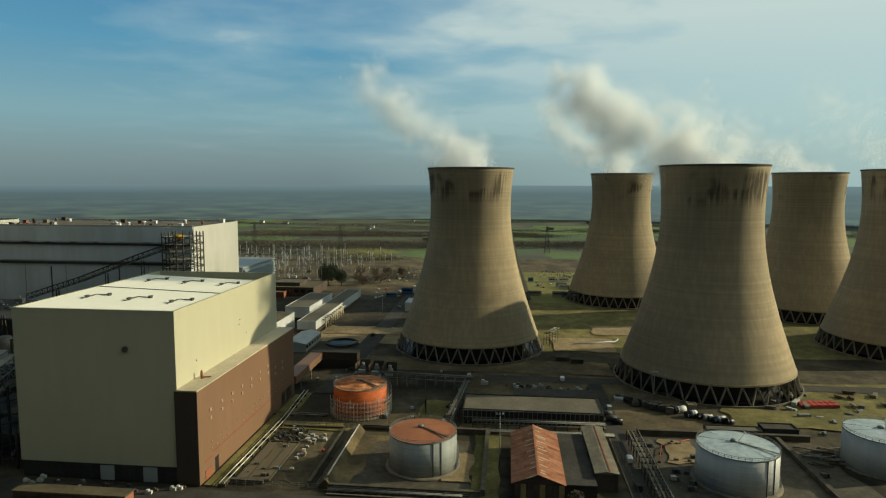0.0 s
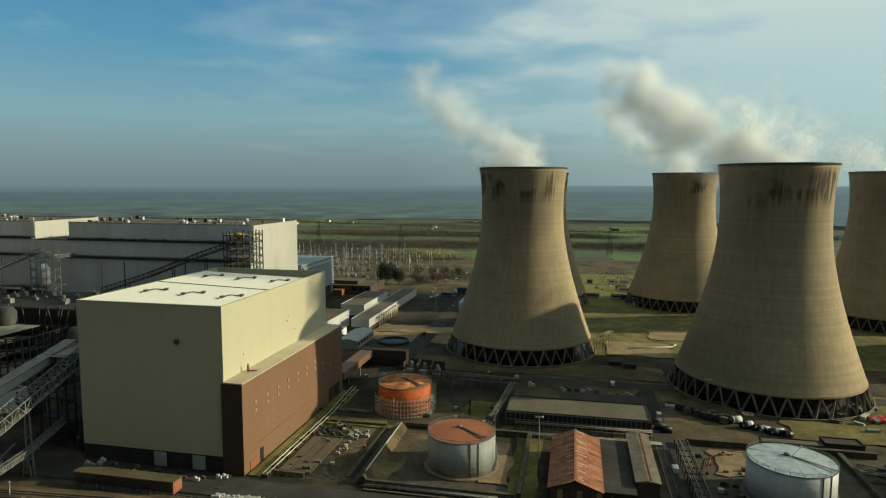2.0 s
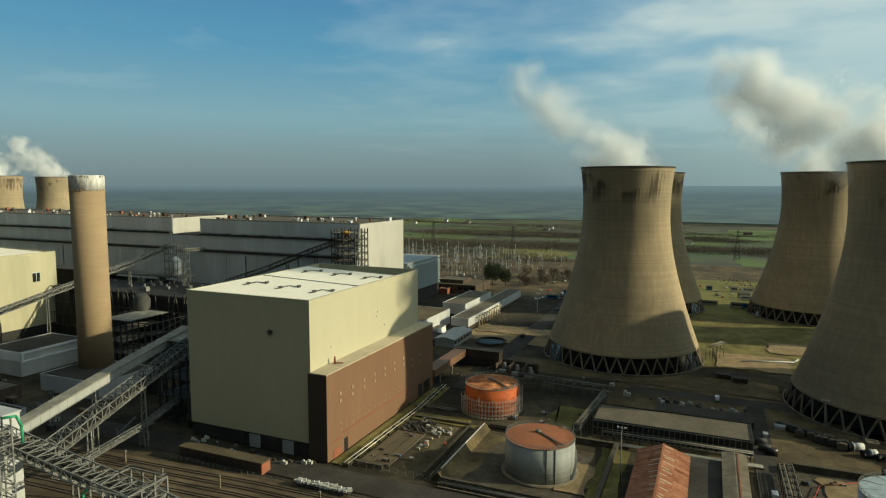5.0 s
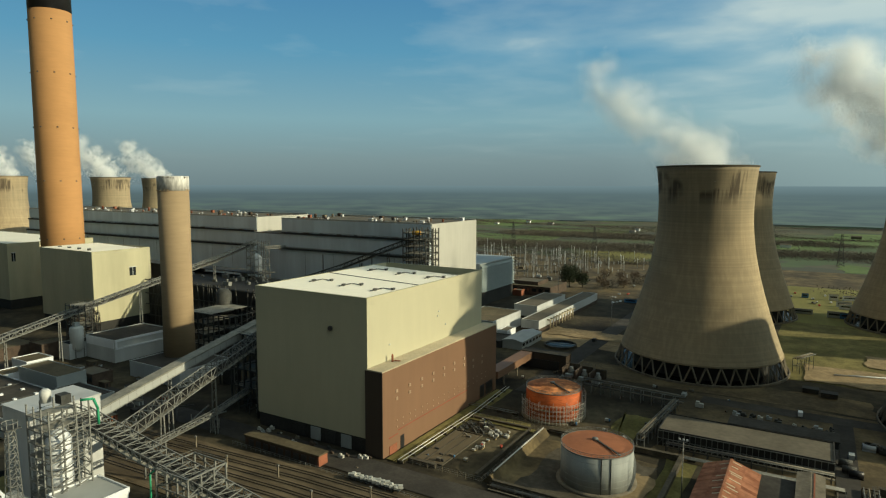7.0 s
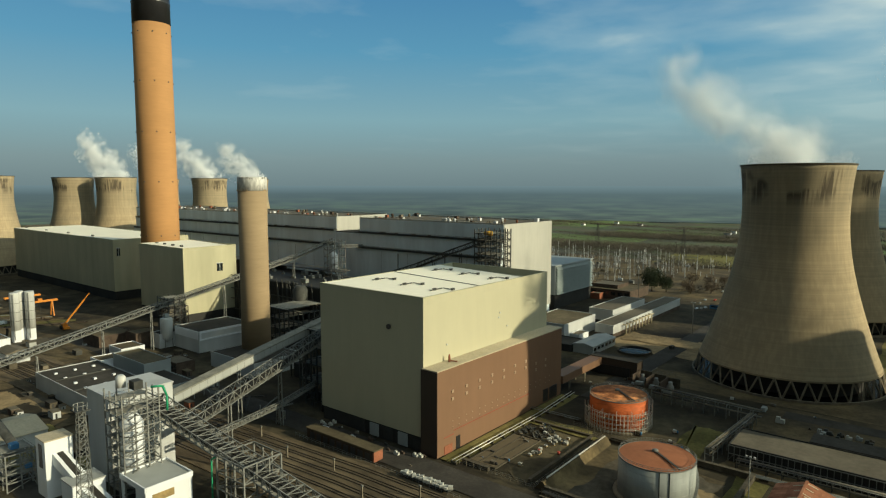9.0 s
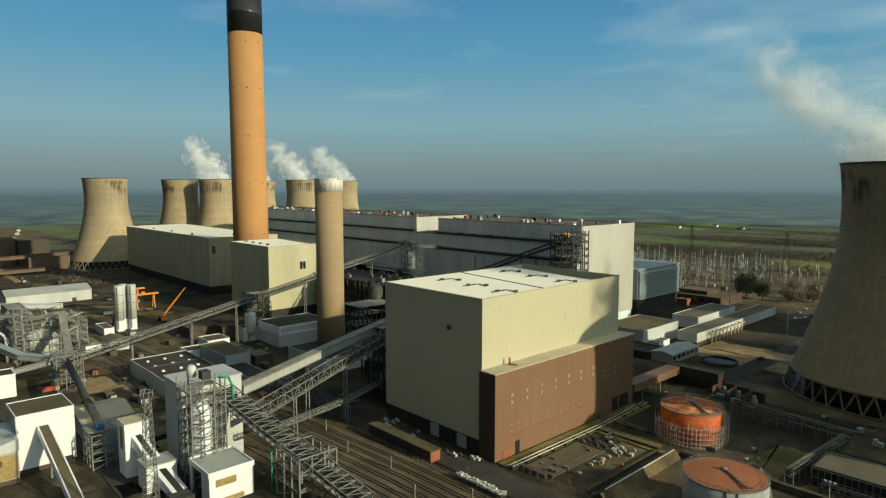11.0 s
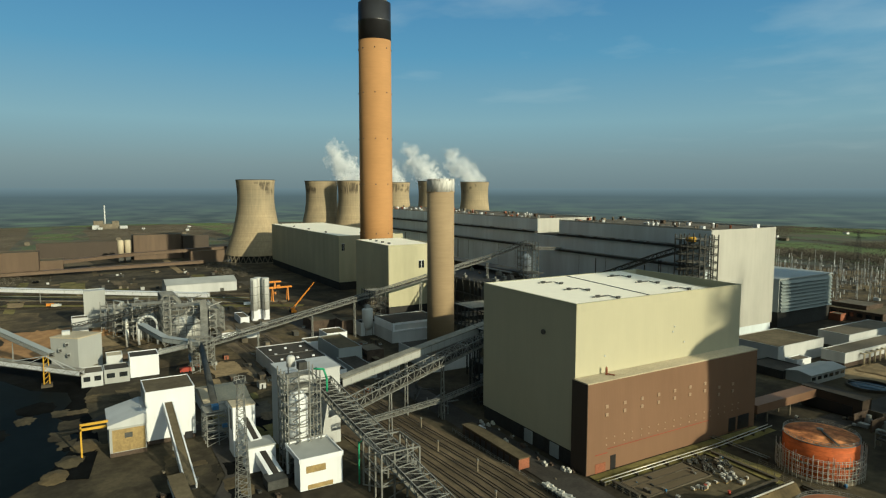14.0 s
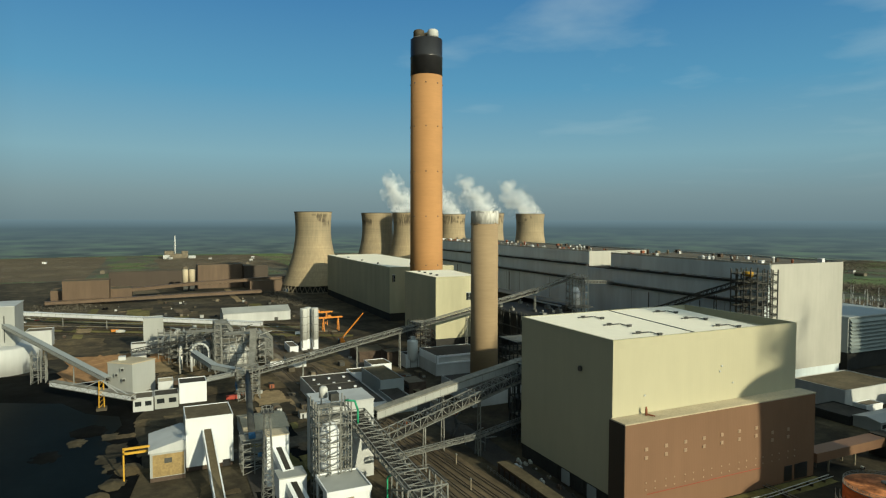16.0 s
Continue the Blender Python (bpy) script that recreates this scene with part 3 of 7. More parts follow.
def cooling_tower():
    t = thing("cooling_tower", "tall buff concrete cooling tower on slanted legs, sooty under its rim", "cooling tower", (0, 0, 0), "cooling towers")
    bm = B()
    zs = [9.8 + (114.5 - 9.8) * k / 40 for k in range(41)]
    outer = []
    for z in zs:
        r = tower_profile(z)
        outer.append((r, z))
    inner = [(r - 0.7, z) for r, z in outer[::-1]]
    lathe(bm, outer + inner + [outer[0]], 128, caps=False)
    part("shell", bm, "tower", t)
    bm = B()
    r = tower_profile(114.5)
    lathe(bm, [(r - 0.9, 114.1), (r + 0.3, 114.1), (r + 0.35, 114.9), (r - 0.9, 114.9), (r - 0.9, 114.1)], 128, caps=False, smooth=False)
    part("rim", bm, "concrete_dark", t, "thin stained rim")
    bm = B()
    r0 = tower_profile(9.8)
    lathe(bm, [(r0 - 1.0, 9.2), (r0 + 0.15, 9.2), (r0 + 0.15, 10.2), (r0 - 1.0, 10.2), (r0 - 1.0, 9.2)], 128, caps=False, smooth=False)
    part("ring_beam", bm, "tower", t, "weathered ring beam")
    bm = B()
    lathe(bm, [(r0 + 3.6, -0.2), (r0 + 3.6, 1.1), (r0 + 2.9, 1.1), (r0 + 2.9, -0.2)], 96, caps=False, smooth=False)
    part("basin_wall", bm, "concrete", t, "low concrete basin wall")
    bm = B()
    lathe(bm, [(r0 + 2.9, 0.3), (0.5, 0.3)], 64, caps=False)
    part("basin", bm, "water", t, "dark water in the basin")
    # plain dark drum closes off the interior behind the legs
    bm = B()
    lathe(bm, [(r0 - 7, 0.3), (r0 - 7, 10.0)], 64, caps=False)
    part("fill", bm, "plinth", t, "dark interior behind the legs")
    n = 38
    r1 = r0 + 2.3
    meshes = []
    for s in (-1, 1):
        bm = B()
        a = s * math.pi / n
        beam(bm, (r1 * math.cos(a), r1 * math.sin(a), 0.0), (r0 - 0.3, 0, 9.4), 0.72)
        meshes.append(mesh_of("leg", bm, "concrete"))
    for k in range(n):
        for me in meshes:
            ob = part("leg", me, "concrete", t)
            ob.matrix_basis = Matrix.Rotation(k * math.tau / n, 4, "Z")
    return t


TOWERS = [(-24, 402), (107, 347), (-25, 575), (101, 584), (240, 537), (252, 427),
          (-860, 270), (-954, 401), (-892, 434), (-1094, 608), (-885, 576), (-946, 699)]
first = cooling_tower()
first.location = (*TOWERS[0], 0)
first.rotation_euler = (0, 0, 2.3)
for o in first.children:
    o.matrix_parent_inverse = Matrix.Identity(4)
for i, (x, y) in enumerate(TOWERS[1:]):
    copy_thing(first, pose(x, y, 0, 0, 0, 47 * i + 20))


# ---- steam ----
def steam(label, path, count, seed, lump=15.0, size=(0.11, 0.27), cut=0.03):
    """A drifting plume of fine white droplets gathered in billows, thick at the core and ragged outside. path: (x, y, z, radius, share)."""
    rng = np.random.default_rng(seed)
    pts = np.array(path, float)
    w = np.array([(a[4] + b[4]) / 2 for a, b in zip(path, path[1:])])
    per = 60
    m = count // per * 4
    seg = rng.choice(len(w), m, p=w / w.sum())
    f = rng.random(m)[:, None]
    c = pts[seg] * (1 - f) + pts[seg + 1] * f
    d = rng.normal(size=(m, 3))
    d /= np.linalg.norm(d, axis=1)[:, None]
    rad = rng.random(m) ** 0.5
    p = c[:, :3] + d * (rad * c[:, 3])[:, None]
    keep = []
    for i in range(m):
        v = Vector(p[i])
        q = noise.noise(v / lump + Vector((seed, 0, 0))) + 0.5 * noise.noise(v / (lump * 0.4))
        if q > cut + 0.9 * (rad[i] - 0.62) and p[i][2] > 100:
            keep.append(i)
        if len(keep) >= count // per:
            break
    core = np.repeat(p[keep], per, axis=0)
    off = rng.normal(size=core.shape)
    grow = np.repeat(rng.uniform(1.0, 3.2, len(keep)), per)[:, None]
    p = core + off * grow
    s = rng.uniform(*size, len(p))[:, None, None]
    face = np.array(sd) + rng.normal(size=p.shape) * 0.45
    face /= np.linalg.norm(face, axis=1)[:, None]
    u = np.cross(face, rng.normal(size=p.shape))
    u /= np.linalg.norm(u, axis=1)[:, None]
    w = np.cross(face, u)
    tri = np.stack([u * math.cos(a) + w * math.sin(a) for a in (0.0, 2.0944, 4.1888)], axis=1)
    v = (p[:, None, :] + tri * s).reshape(-1, 3).astype(np.float32)
    n = len(p)
    me = bpy.data.meshes.new("steam_plume")
    me.vertices.add(3 * n)
    me.vertices.foreach_set("co", v.ravel())
    me.loops.add(3 * n)
    me.loops.foreach_set("vertex_index", np.arange(3 * n, dtype=np.int32))
    me.polygons.add(n)
    me.polygons.foreach_set("loop_start", np.arange(0, 3 * n, 3, dtype=np.int32))
    me.update(calc_edges=True)
    me.materials.append(M["steam"])
    return tagged(new("steam_plume", me), label, "steam", "steam plumes", "stuff")


def plume(i, lean, rise, n, seed, r0=24, r1=22, thin=0.5, size=(0.07, 0.17), root=1.0):
    x, y = TOWERS[i]
    path = [(x, y, 106, r0, 1.2 * root), (x + lean * 0.08, y, 120, r0 * 0.95, root), (x + lean * 0.45, y, 114 + rise * 0.42, r1, 0.8), (x + lean * 0.85, y, 114 + rise * 0.75, r1 * 0.9, thin), (x + lean, y, 114 + rise * 1.15, r1 * 0.7, thin * 0.4)]
    steam("white steam drifting from a cooling tower", path, n, seed, size=size)


plume(0, -68, 56, 340000, 1, 25, 23, 0.5)
plume(1, -74, 41, 600000, 2, 25, 25, 0.6, root=0.34)
plume(2, -30, 30, 40000, 3, 20, 16)
plume(3, -70, 55, 240000, 4, 25, 24)
plume(4, -85, 52, 90000, 5, 25, 27)
plume(5, -60, 48, 36000, 6, 25, 26)
for k, i in enumerate((8, 9, 10, 11)):
    plume(i, -85, 50, 85000, 11 + k, 25, 30, 0.7, (0.17, 0.36))


# ---- boiler halls ----
def hall(name, x0, x1, y0, y1, z1, label):
    t = thing(name, label, "power station hall", ((x0 + x1) / 2, y0, 0), "boiler halls")
    part("upper_wall", box(B(), x0, x1, y0, y1, z1 - 11, z1), "hall", t)
    part("roof", box(B(), x0 + 1.2, x1 - 1.2, y0 + 1.2, y1 - 1.2, z1 - 2.0, z1 + 0.05), "roof_grey", t, "grey flat roof with plant on it")
    part("upper_ledge", box(B(), x0 + 0.5, x1 - 1, y0 - 2.2, y1 - 1, z1 - 12.6, z1 - 11.2), "ledge", t, "dark louvred ledge")
    part("middle_wall", box(B(), x0 + 0.2, x1 - 0.2, y0 - 1.2, y1 - 0.2, z1 - 24, z1 - 12.8), "hall", t)
    part("lower_ledge", box(B(), x0 + 0.5, x1 - 1, y0 - 5.0, y1 - 1, z1 - 25.6, z1 - 24.2), "ledge", t, "dark louvred ledge")
    part("lower_wall", box(B(), x0 + 0.2, x1 - 0.3, y0 - 4, y1 - 0.3, 0, z1 - 25.8), "hall", t)
    part("end_wall", box(B(), x1 - 0.15, x1 + 0.5, y0 + 0.3, y1, 6, z1 + 0.6), "hall_white", t, "pale sheeted end wall")
    for e in (y0 + 0.15, y1 - 0.35):
        part("parapet", box(B(), x0, x1 - 0.2, e - 0.15, e + 0.25, z1 + 0.06, z1 + 1.3), "hall_white", t)
    rnd = random.Random(len(name) + int(x1))
    for k in range(int((x1 - x0) / 4)):
        x, y, s = rnd.uniform(x0 + 4, x1 - 6), y0 + 3 + (y1 - y0 - 9) * rnd.random() ** 2, rnd.uniform(0.7, 2.1)
        bm = B()
        if k % 3:
            box(bm, x, x + s * 1.6, y, y + s * 1.4, z1, z1 + s * 1.3)
            box(bm, x - 0.2, x + s * 1.6 + 0.2, y - 0.2, y + s * 1.4 + 0.2, z1 + s * 1.3, z1 + s * 1.3 + 0.2)
        else:
            lathe(bm, [(s * 0.6, z1), (s * 0.6, z1 + s * 1.5), (s * 0.8, z1 + s * 1.6), (s * 0.3, z1 + s * 2.1)], 10, x, y)
        part("roof_vent", bm, rnd.choice(["white", "concrete", "dark_brick", "offwhite", "brick"]), t, "small roof vent")
    for y in (y0 + 0.6, y1 - 0.8):
        bm = B()
        for k in range(int((x1 - x0) / 4)):
            beam(bm, (x0 + 4 * k + 1, y, z1 + 0.2), (x0 + 4 * k + 1, y, z1 + 2.4), 0.12)
        beam(bm, (x0, y, z1 + 2.4), (x1 - 1, y, z1 + 2.4), 0.14)
        part("roof_rail", bm, "steel", t)
    for y, z in ((y0 - 1.9, z1 - 10.2), (y0 - 4.7, z1 - 23.2), (y0 - 4.7, z1 - 23.9)):
        part("ledge_rail", beam(B(), (x0 + 0.6, y, z), (x1 - 1.2, y, z), 0.22), "steel", t)
    for k in range(int((x1 - x0) / 18)):
        x = x0 + 9 + 18 * k
        part("ledge_duct", box(B(), x, x + rnd.uniform(2, 7), y0 - 2.1, y0 - 1.3, z1 - 11.19, z1 - 10.5), rnd.choice(["steel", "dark_brick", "offwhite"]), t, "small duct on the ledge")
    for x in [x0 + (x1 - x0) * q for q in (0.33, 0.66)]:
        part("rainwater_pipe", box(B(), x - 0.25, x + 0.25, y0 - 4.6, y0 - 4.1, 20, z1 - 27.5), "steel_dark", t)
    return t


hall("boiler_hall", -366, -214, 409, 480, 74.5, "long grey sheeted boiler hall with dark ledges and pale end")
hall("boiler_hall", -790, -401, 413, 480, 74.5, "long grey sheeted boiler hall with dark ledges and pale end")
t = thing("linking_bay", "low grey sheeted bay between the boiler halls", "power station hall", (-383, 416, 0))
part("wall", box(B(), -401.5, -365.5, 412, 478, 0, 61), "hall", t)
part("roof", box(B(), -401, -366, 412.5, 478, 61.004, 61.6), "roof_dark", t)

# louvred annex beyond the hall's end
t = thing("louvred_annex", "grey-blue louvred annex beside the boiler hall", "industrial building", (-240, 520, 0))
part("plinth_wall", box(B(), -268, -214, 488, 556, 0, 12), "plinth", t)
part("core_wall", box(B(), -268, -214, 488, 556, 12, 36), "bluegrey", t)
part("roof", box(B(), -269, -213, 487, 557, 36, 37), "bluegrey", t)
for k in range(9):
    bm = B()
    extrude(bm, [(-213.98, 12.6 + 2.6 * k), (-211.6 - 0.0, 12.2 + 2.6 * k), (-211.9, 12.5 + 2.6 * k), (-213.98, 14.9 + 2.6 * k)], "y", 489, 555)
    part("louvre_blade", bm, "louvre", t)


# ---- beige and brown building ----
def fgd_building():
    t = thing("absorber_building", "large beige sheeted building with a brown lower annex", "industrial building", (-142, 247, 0))
    x0, x1, y0, y1, z1 = -172, -112.5, 200, 294.5, 61
    part("plinth_wall", box(B(), x0 + 0.4, x1 - 0.3, y0 + 0.4, y1 - 0.4, 0, 6), "plinth", t, "dark recessed base")
    part("wall", box(B(), x0, x1, y0, y1, 6, 58), "beige", t, "beige sheeted walls")
    for a in ((x0, x1, y0, y0 + 0.6), (x0, x0 + 0.6, y0 + 0.61, y1 - 0.61), (x1 - 0.6, x1, y0 + 0.61, y1 - 0.61), (x0, x1, y1 - 0.6, y1)):
        part("parapet", box(B(), *a, 58.0, z1), "beige", t)
        part("coping", box(B(), a[0] - 0.08, a[1] + 0.08, a[2] - 0.08, a[3] + 0.08, z1 + 0.002, z1 + 0.25), "beige_dirty", t)
    bm = B()
    extrude(bm, [(x0 + 0.6, 58.05), (x1 - 0.6, 58.05), (x1 - 0.6, 59.0), (x0 + 0.6, 61.1)], "y", y0 + 0.6, y1 - 12)
    part("roof", bm, "roof_white", t, "pale low-pitched roof")
    part("roof_seam", beam(B(), (x0 + 1, 246.6, 61.2), (x1 - 1, 246.6, 59.15), 0.5, 0.25), "steel_dark", t, "dark roof joint")
    for i, (x, y) in enumerate([(-124, 226), (-141, 226), (-158, 226), (-124, 268), (-141, 268), (-158, 268)]):
        fall = lambda q: 61.1 - (q - x0) / (x1 - x0) * 2.1
        for dx, dy in ((-3, -3), (2.2, 3)):
            bm = B()
            z = fall(x + dx)
            box(bm, x + dx, x + dx + 0.8, y + dy, y + dy + 1.6, z - 0.1, z + 0.75)
            box(bm, x + dx - 0.2, x + dx + 1.0, y + dy - 0.2, y + dy + 1.8, z + 0.75, z + 0.9)
            part("roof_vent", bm, "steel_dark", t, "dark roof vent")
        part("roof_duct", beam(B(), (x - 2.6, y - 5, fall(x - 2.6) + 0.3), (x - 2.6, y + 3, fall(x - 2.6) + 0.3), 0.4), "steel_dark", t)
        part("roof_pipe", beam(B(), (x - 2.6, y + 3.6, fall(x - 2.6) + 0.3), (x + 2.4, y + 3.6, fall(x + 2.4) + 0.3), 0.3), "steel_dark", t)
    bm = B()
    tube(bm, (-130.4, 199.9, 47.6), (-130.4, 199.2, 47.6), 1.0, 20)
    part("round_outlet", bm, "black", t, "small round black outlet")
    # brown annex
    bx1, by0, by1, bz = -105, 199.4, 296.5, 33.5
    part("annex_wall", box(B(), x1 + 0.01, bx1, by0, by1, 0, bz), "brown", t, "brown sheeted annex")
    # front of the brown annex, its unlit side put into a darker brown
    part("annex_front", box(B(), x1 - 0.6, bx1 + 0.05, by0 - 0.25, by0 - 0.004, 0, bz), "brown_dark", t, "brown end sheet darkened for shade")
    part("annex_roof", box(B(), x1 + 0.02, bx1 + 0.2, by0 - 0.3, by1 + 0.2, bz + 0.004, bz + 0.45), "pale_sheet", t, "beige ledge roof")
    part("red_line", box(B(), bx1, bx1 + 0.12, by0 + 10, 266, 8.0, 8.28), "dull_red", t, "thin red line along the wall")
    part("red_line", box(B(), bx1, bx1 + 0.14, by0 + 4, by0 + 10, 6.6, 6.9), "dull_red", t)
    part("door", box(B(), bx1, bx1 + 0.15, 211, 213.6, 0, 5.2), "black", t, "dark personnel door")
    part("shutter", box(B(), bx1, bx1 + 0.2, 203.5, 208.5, 0, 3.4), "brick", t, "red-brown shutter")
    for a in ((279, 283.5), (285, 292.5)):
        part("opening", box(B(), bx1 - 0.2, bx1 + 0.12, a[0], a[1], 0.5, 6.5), "black", t, "dark loading opening")
    for k in range(9):
        y = 208 + 9.0 * k
        for z in (20.5, 23.5) if k < 7 else (17.5, 20.5):
            part("louvre", box(B(), bx1, bx1 + 0.25, y, y + 1.3, z, z + 1.2), "tan_vent", t, "small tan wall vent")
        for z in (9.5, 12.0):
            part("bracket", box(B(), bx1, bx1 + 0.2, y + 0.5, y + 1.0, z, z + 0.5), "tan_vent", t, "small tan wall fitting")
            part("bracket", box(B(), bx1, bx1 + 0.2, y + 4.5, y + 5.0, z, z + 0.5), "tan_vent", t, "small tan wall fitting")
    for y, z in ((214, 40), (251, 45), (258, 40), (252, 47)):
        part("wall_lamp", box(B(), x1, x1 + 0.35, y, y + 0.7, z, z + 0.6), "offwhite", t, "small pale wall lamp")
    bm = B()
    lathe(bm, [(0.45, bz + 0.4), (0.45, bz + 2.5), (0.25, bz + 3.5)], 10, -110, 213)
    beam(bm, (-110, 213, bz + 0.9), (-107, 214.2, bz + 0.9), 0.4)
    part("vent_pipe", bm, "brick", t, "rusty vent pipe")
    for k in range(5):
        x = -150 + 8 * k
        part("base_panel", box(B(), x, x + 5, y0 - 0.1, y0 + 0.35, 0.2, 5.4), "bluegrey" if k in (1, 3) else "plinth", t, "grey base panel")
    for x in (x0 + 20, x0 + 40):
        part("sheet_joint", box(B(), x, x + 0.06, y0 - 0.02, y0 - 0.001, 6.2, 60.8), "beige_dirty", t)
    return t


fgd_building()


# ---- chimneys ----
t = thing("tall_chimney", "very tall orange-buff concrete chimney with a black top and three flues", "chimney", (-495.7, 294.1, 0))
part("shaft", lathe(B(), [(15.9, 0), (15.5, 80), (15.0, 238.6)], 96, -495.7, 294.1), "chimney", t)
part("black_band", lathe(B(), [(15.12, 238.61), (15.12, 255), (15.3, 255.2), (15.3, 256.4), (15.1, 256.6), (15.05, 272.5), (13.9, 272.5)], 96, -495.7, 294.1), "black", t, "glossy black top band")
for k in range(3):
    a = 0.5 + k * math.tau / 3
    cx, cy = -495.7 + 7.6 * math.cos(a), 294.1 + 7.6 * math.sin(a)
    fl = part("flue", lathe(B(), [(5.2, 272.0), (5.2, 279.0), (4.6, 280.6), (3.4, 281.2)], 32, cx, cy), "concrete_dark" if k else "tank_white", t, "rounded flue end")
    part("flue_collar", lathe(B(), [(5.5, 273.5), (5.5, 274.3), (5.2, 274.3)], 32, cx, cy), "steel", fl)
for z in (60, 106, 148, 190, 230):
    for k in range(8):
        a = k * math.tau / 8 + 0.35
        rr = 15.75 - z / 330
        cx, cy = -495.7 + rr * math.cos(a), 294.1 + rr * math.sin(a)
        part("aviation_lamp", box(B(), cx - 0.45, cx + 0.45, cy - 0.45, cy + 0.45, z, z + 1.0), "steel_dark", t, "small dark lamp box")
t = thing("small_stack", "buff concrete stack with a peeling white top", "chimney", (-275.8, 237.9, 0))
part("shaft", lathe(B(), [(8.5, 0), (8.2, 40), (8.2, 100.5)], 64, -275.8, 237.9), "stack", t)
part("white_band", lathe(B(), [(8.3, 100.51), (8.35, 107.6), (8.1, 108.4), (7.4, 108.4), (7.4, 106)], 64, -275.8, 237.9), "peeling_white", t, "peeling white painted top")
rnd = random.Random(8)
for k in range(30):
    a, z = rnd.uniform(0, math.tau), rnd.choice((100.6, 100.9, 107.4, 107.8))
    cx, cy, q = -275.8 + 8.28 * math.cos(a), 237.9 + 8.28 * math.sin(a), rnd.uniform(0.2, 0.5)
    part("bare_patch", beam(B(), (cx, cy, z - q), (cx, cy, z + q), 0.16, 0.9), "stack" if z < 104 else "concrete_dark", t, "bare patch where paint has gone")


# ---- beige unit buildings by the chimney ----
def unit(x0, x1, y0, y1, z1, side_windows):
    t = thing("unit_building", "tall beige sheeted plant building with a pale roof", "industrial building", ((x0 + x1) / 2, y0, 0), "beige unit buildings")
    part("wall", box(B(), x0, x1, y0, y1, 8, z1 - 1), "beige_dirty", t)
    part("plinth_wall", box(B(), x0 + 0.5, x1 - 0.5, y0 + 0.5, y1 - 0.5, 0, 8), "plinth", t)
    part("roof", extrude(B(), [(x0 + 0.6, z1 - 0.99), (x1 - 0.6, z1 - 0.99), (x1 - 0.6, z1 - 0.6), (x0 + 0.6, z1 + 0.5)], "y", y0 + 0.6, y1 - 0.6), "roof_white", t, "pale sloping roof")
    for a in ((x0, x1, y0, y0 + 0.5), (x0, x0 + 0.5, y0 + 0.51, y1 - 0.51), (x1 - 0.5, x1, y0 + 0.51, y1 - 0.51), (x0, x1, y1 - 0.5, y1)):
        part("parapet", box(B(), *a, z1 - 1, z1 + 0.6), "beige_dirty", t)
    for k in range(4):
        part("roof_vent", box(B(), x0 + 8 + k * (x1 - x0 - 16) / 4, x0 + 9.5 + k * (x1 - x0 - 16) / 4, y0 + 9, y0 + 11, z1 - 0.6, z1 + 1.2), "steel_dark", t)
    for y, z, w, h in side_windows:
        w_ = part("window", box(B(), x1, x1 + 0.15, y, y + w, z, z + h), "glass", t, "dark wall opening")
        part("window_frame", box(B(), x1 + 0.1, x1 + 0.3, y - 0.3, y + w + 0.3, z + h, z + h + 0.5), "offwhite", w_)
        part("mullion", box(B(), x1 + 0.1, x1 + 0.3, y + w / 2 - 0.15, y + w / 2 + 0.15, z, z + h), "offwhite", w_)
    return t


unit(-462, -395, 259, 303, 57, [(286, 38, 5, 6)])
unit(-790, -541, 273, 345, 54.5, [(276, 40, 3, 7)])
t = thing("precipitator_block", "dark steel-framed plant between the boiler buildings", "industrial plant", (-500, 350, 0))
part("body", box(B(), -541, -395.5, 339, 352, 0, 38), "plinth", t)
part("deck", box(B(), -541, -318, 338, 353, 38.004, 38.6), "steel_dark", t)
t = thing("duct_block", "dark ducts and plant behind the beige building", "industrial plant", (-330, 330, 0))
part("body", box(B(), -394, -235, 300, 350, 0, 34), "plinth", t)
bm = B()
rnd = random.Random(21)
for k in range(46):
    x, y = rnd.uniform(-394, -238), rnd.uniform(298, 400)
    beam(bm, (x, 297.5, rnd.uniform(0, 10)), (x + rnd.uniform(-8, 8), 297.5, 36), 0.5)
for z in (8, 16, 24, 34):
    beam(bm, (-394, 297.3, z), (-235, 297.3, z), 0.6)
part("frame", bm, "steel_dark", t)
bm = B()
for k in range(26):
    x, y, s = rnd.uniform(-390, -240), rnd.uniform(302, 346), rnd.uniform(1, 3)
    bm = B()
    box(bm, x, x + s * 2, y, y + s, 34, 34 + s)
    tube(bm, (x + s, y + s / 2, 34 + s), (x + s, y + s / 2, 34.6 + s * 1.4), s * 0.25, 10)
    part("roof_plant", bm, "steel", t, "small roof plant")


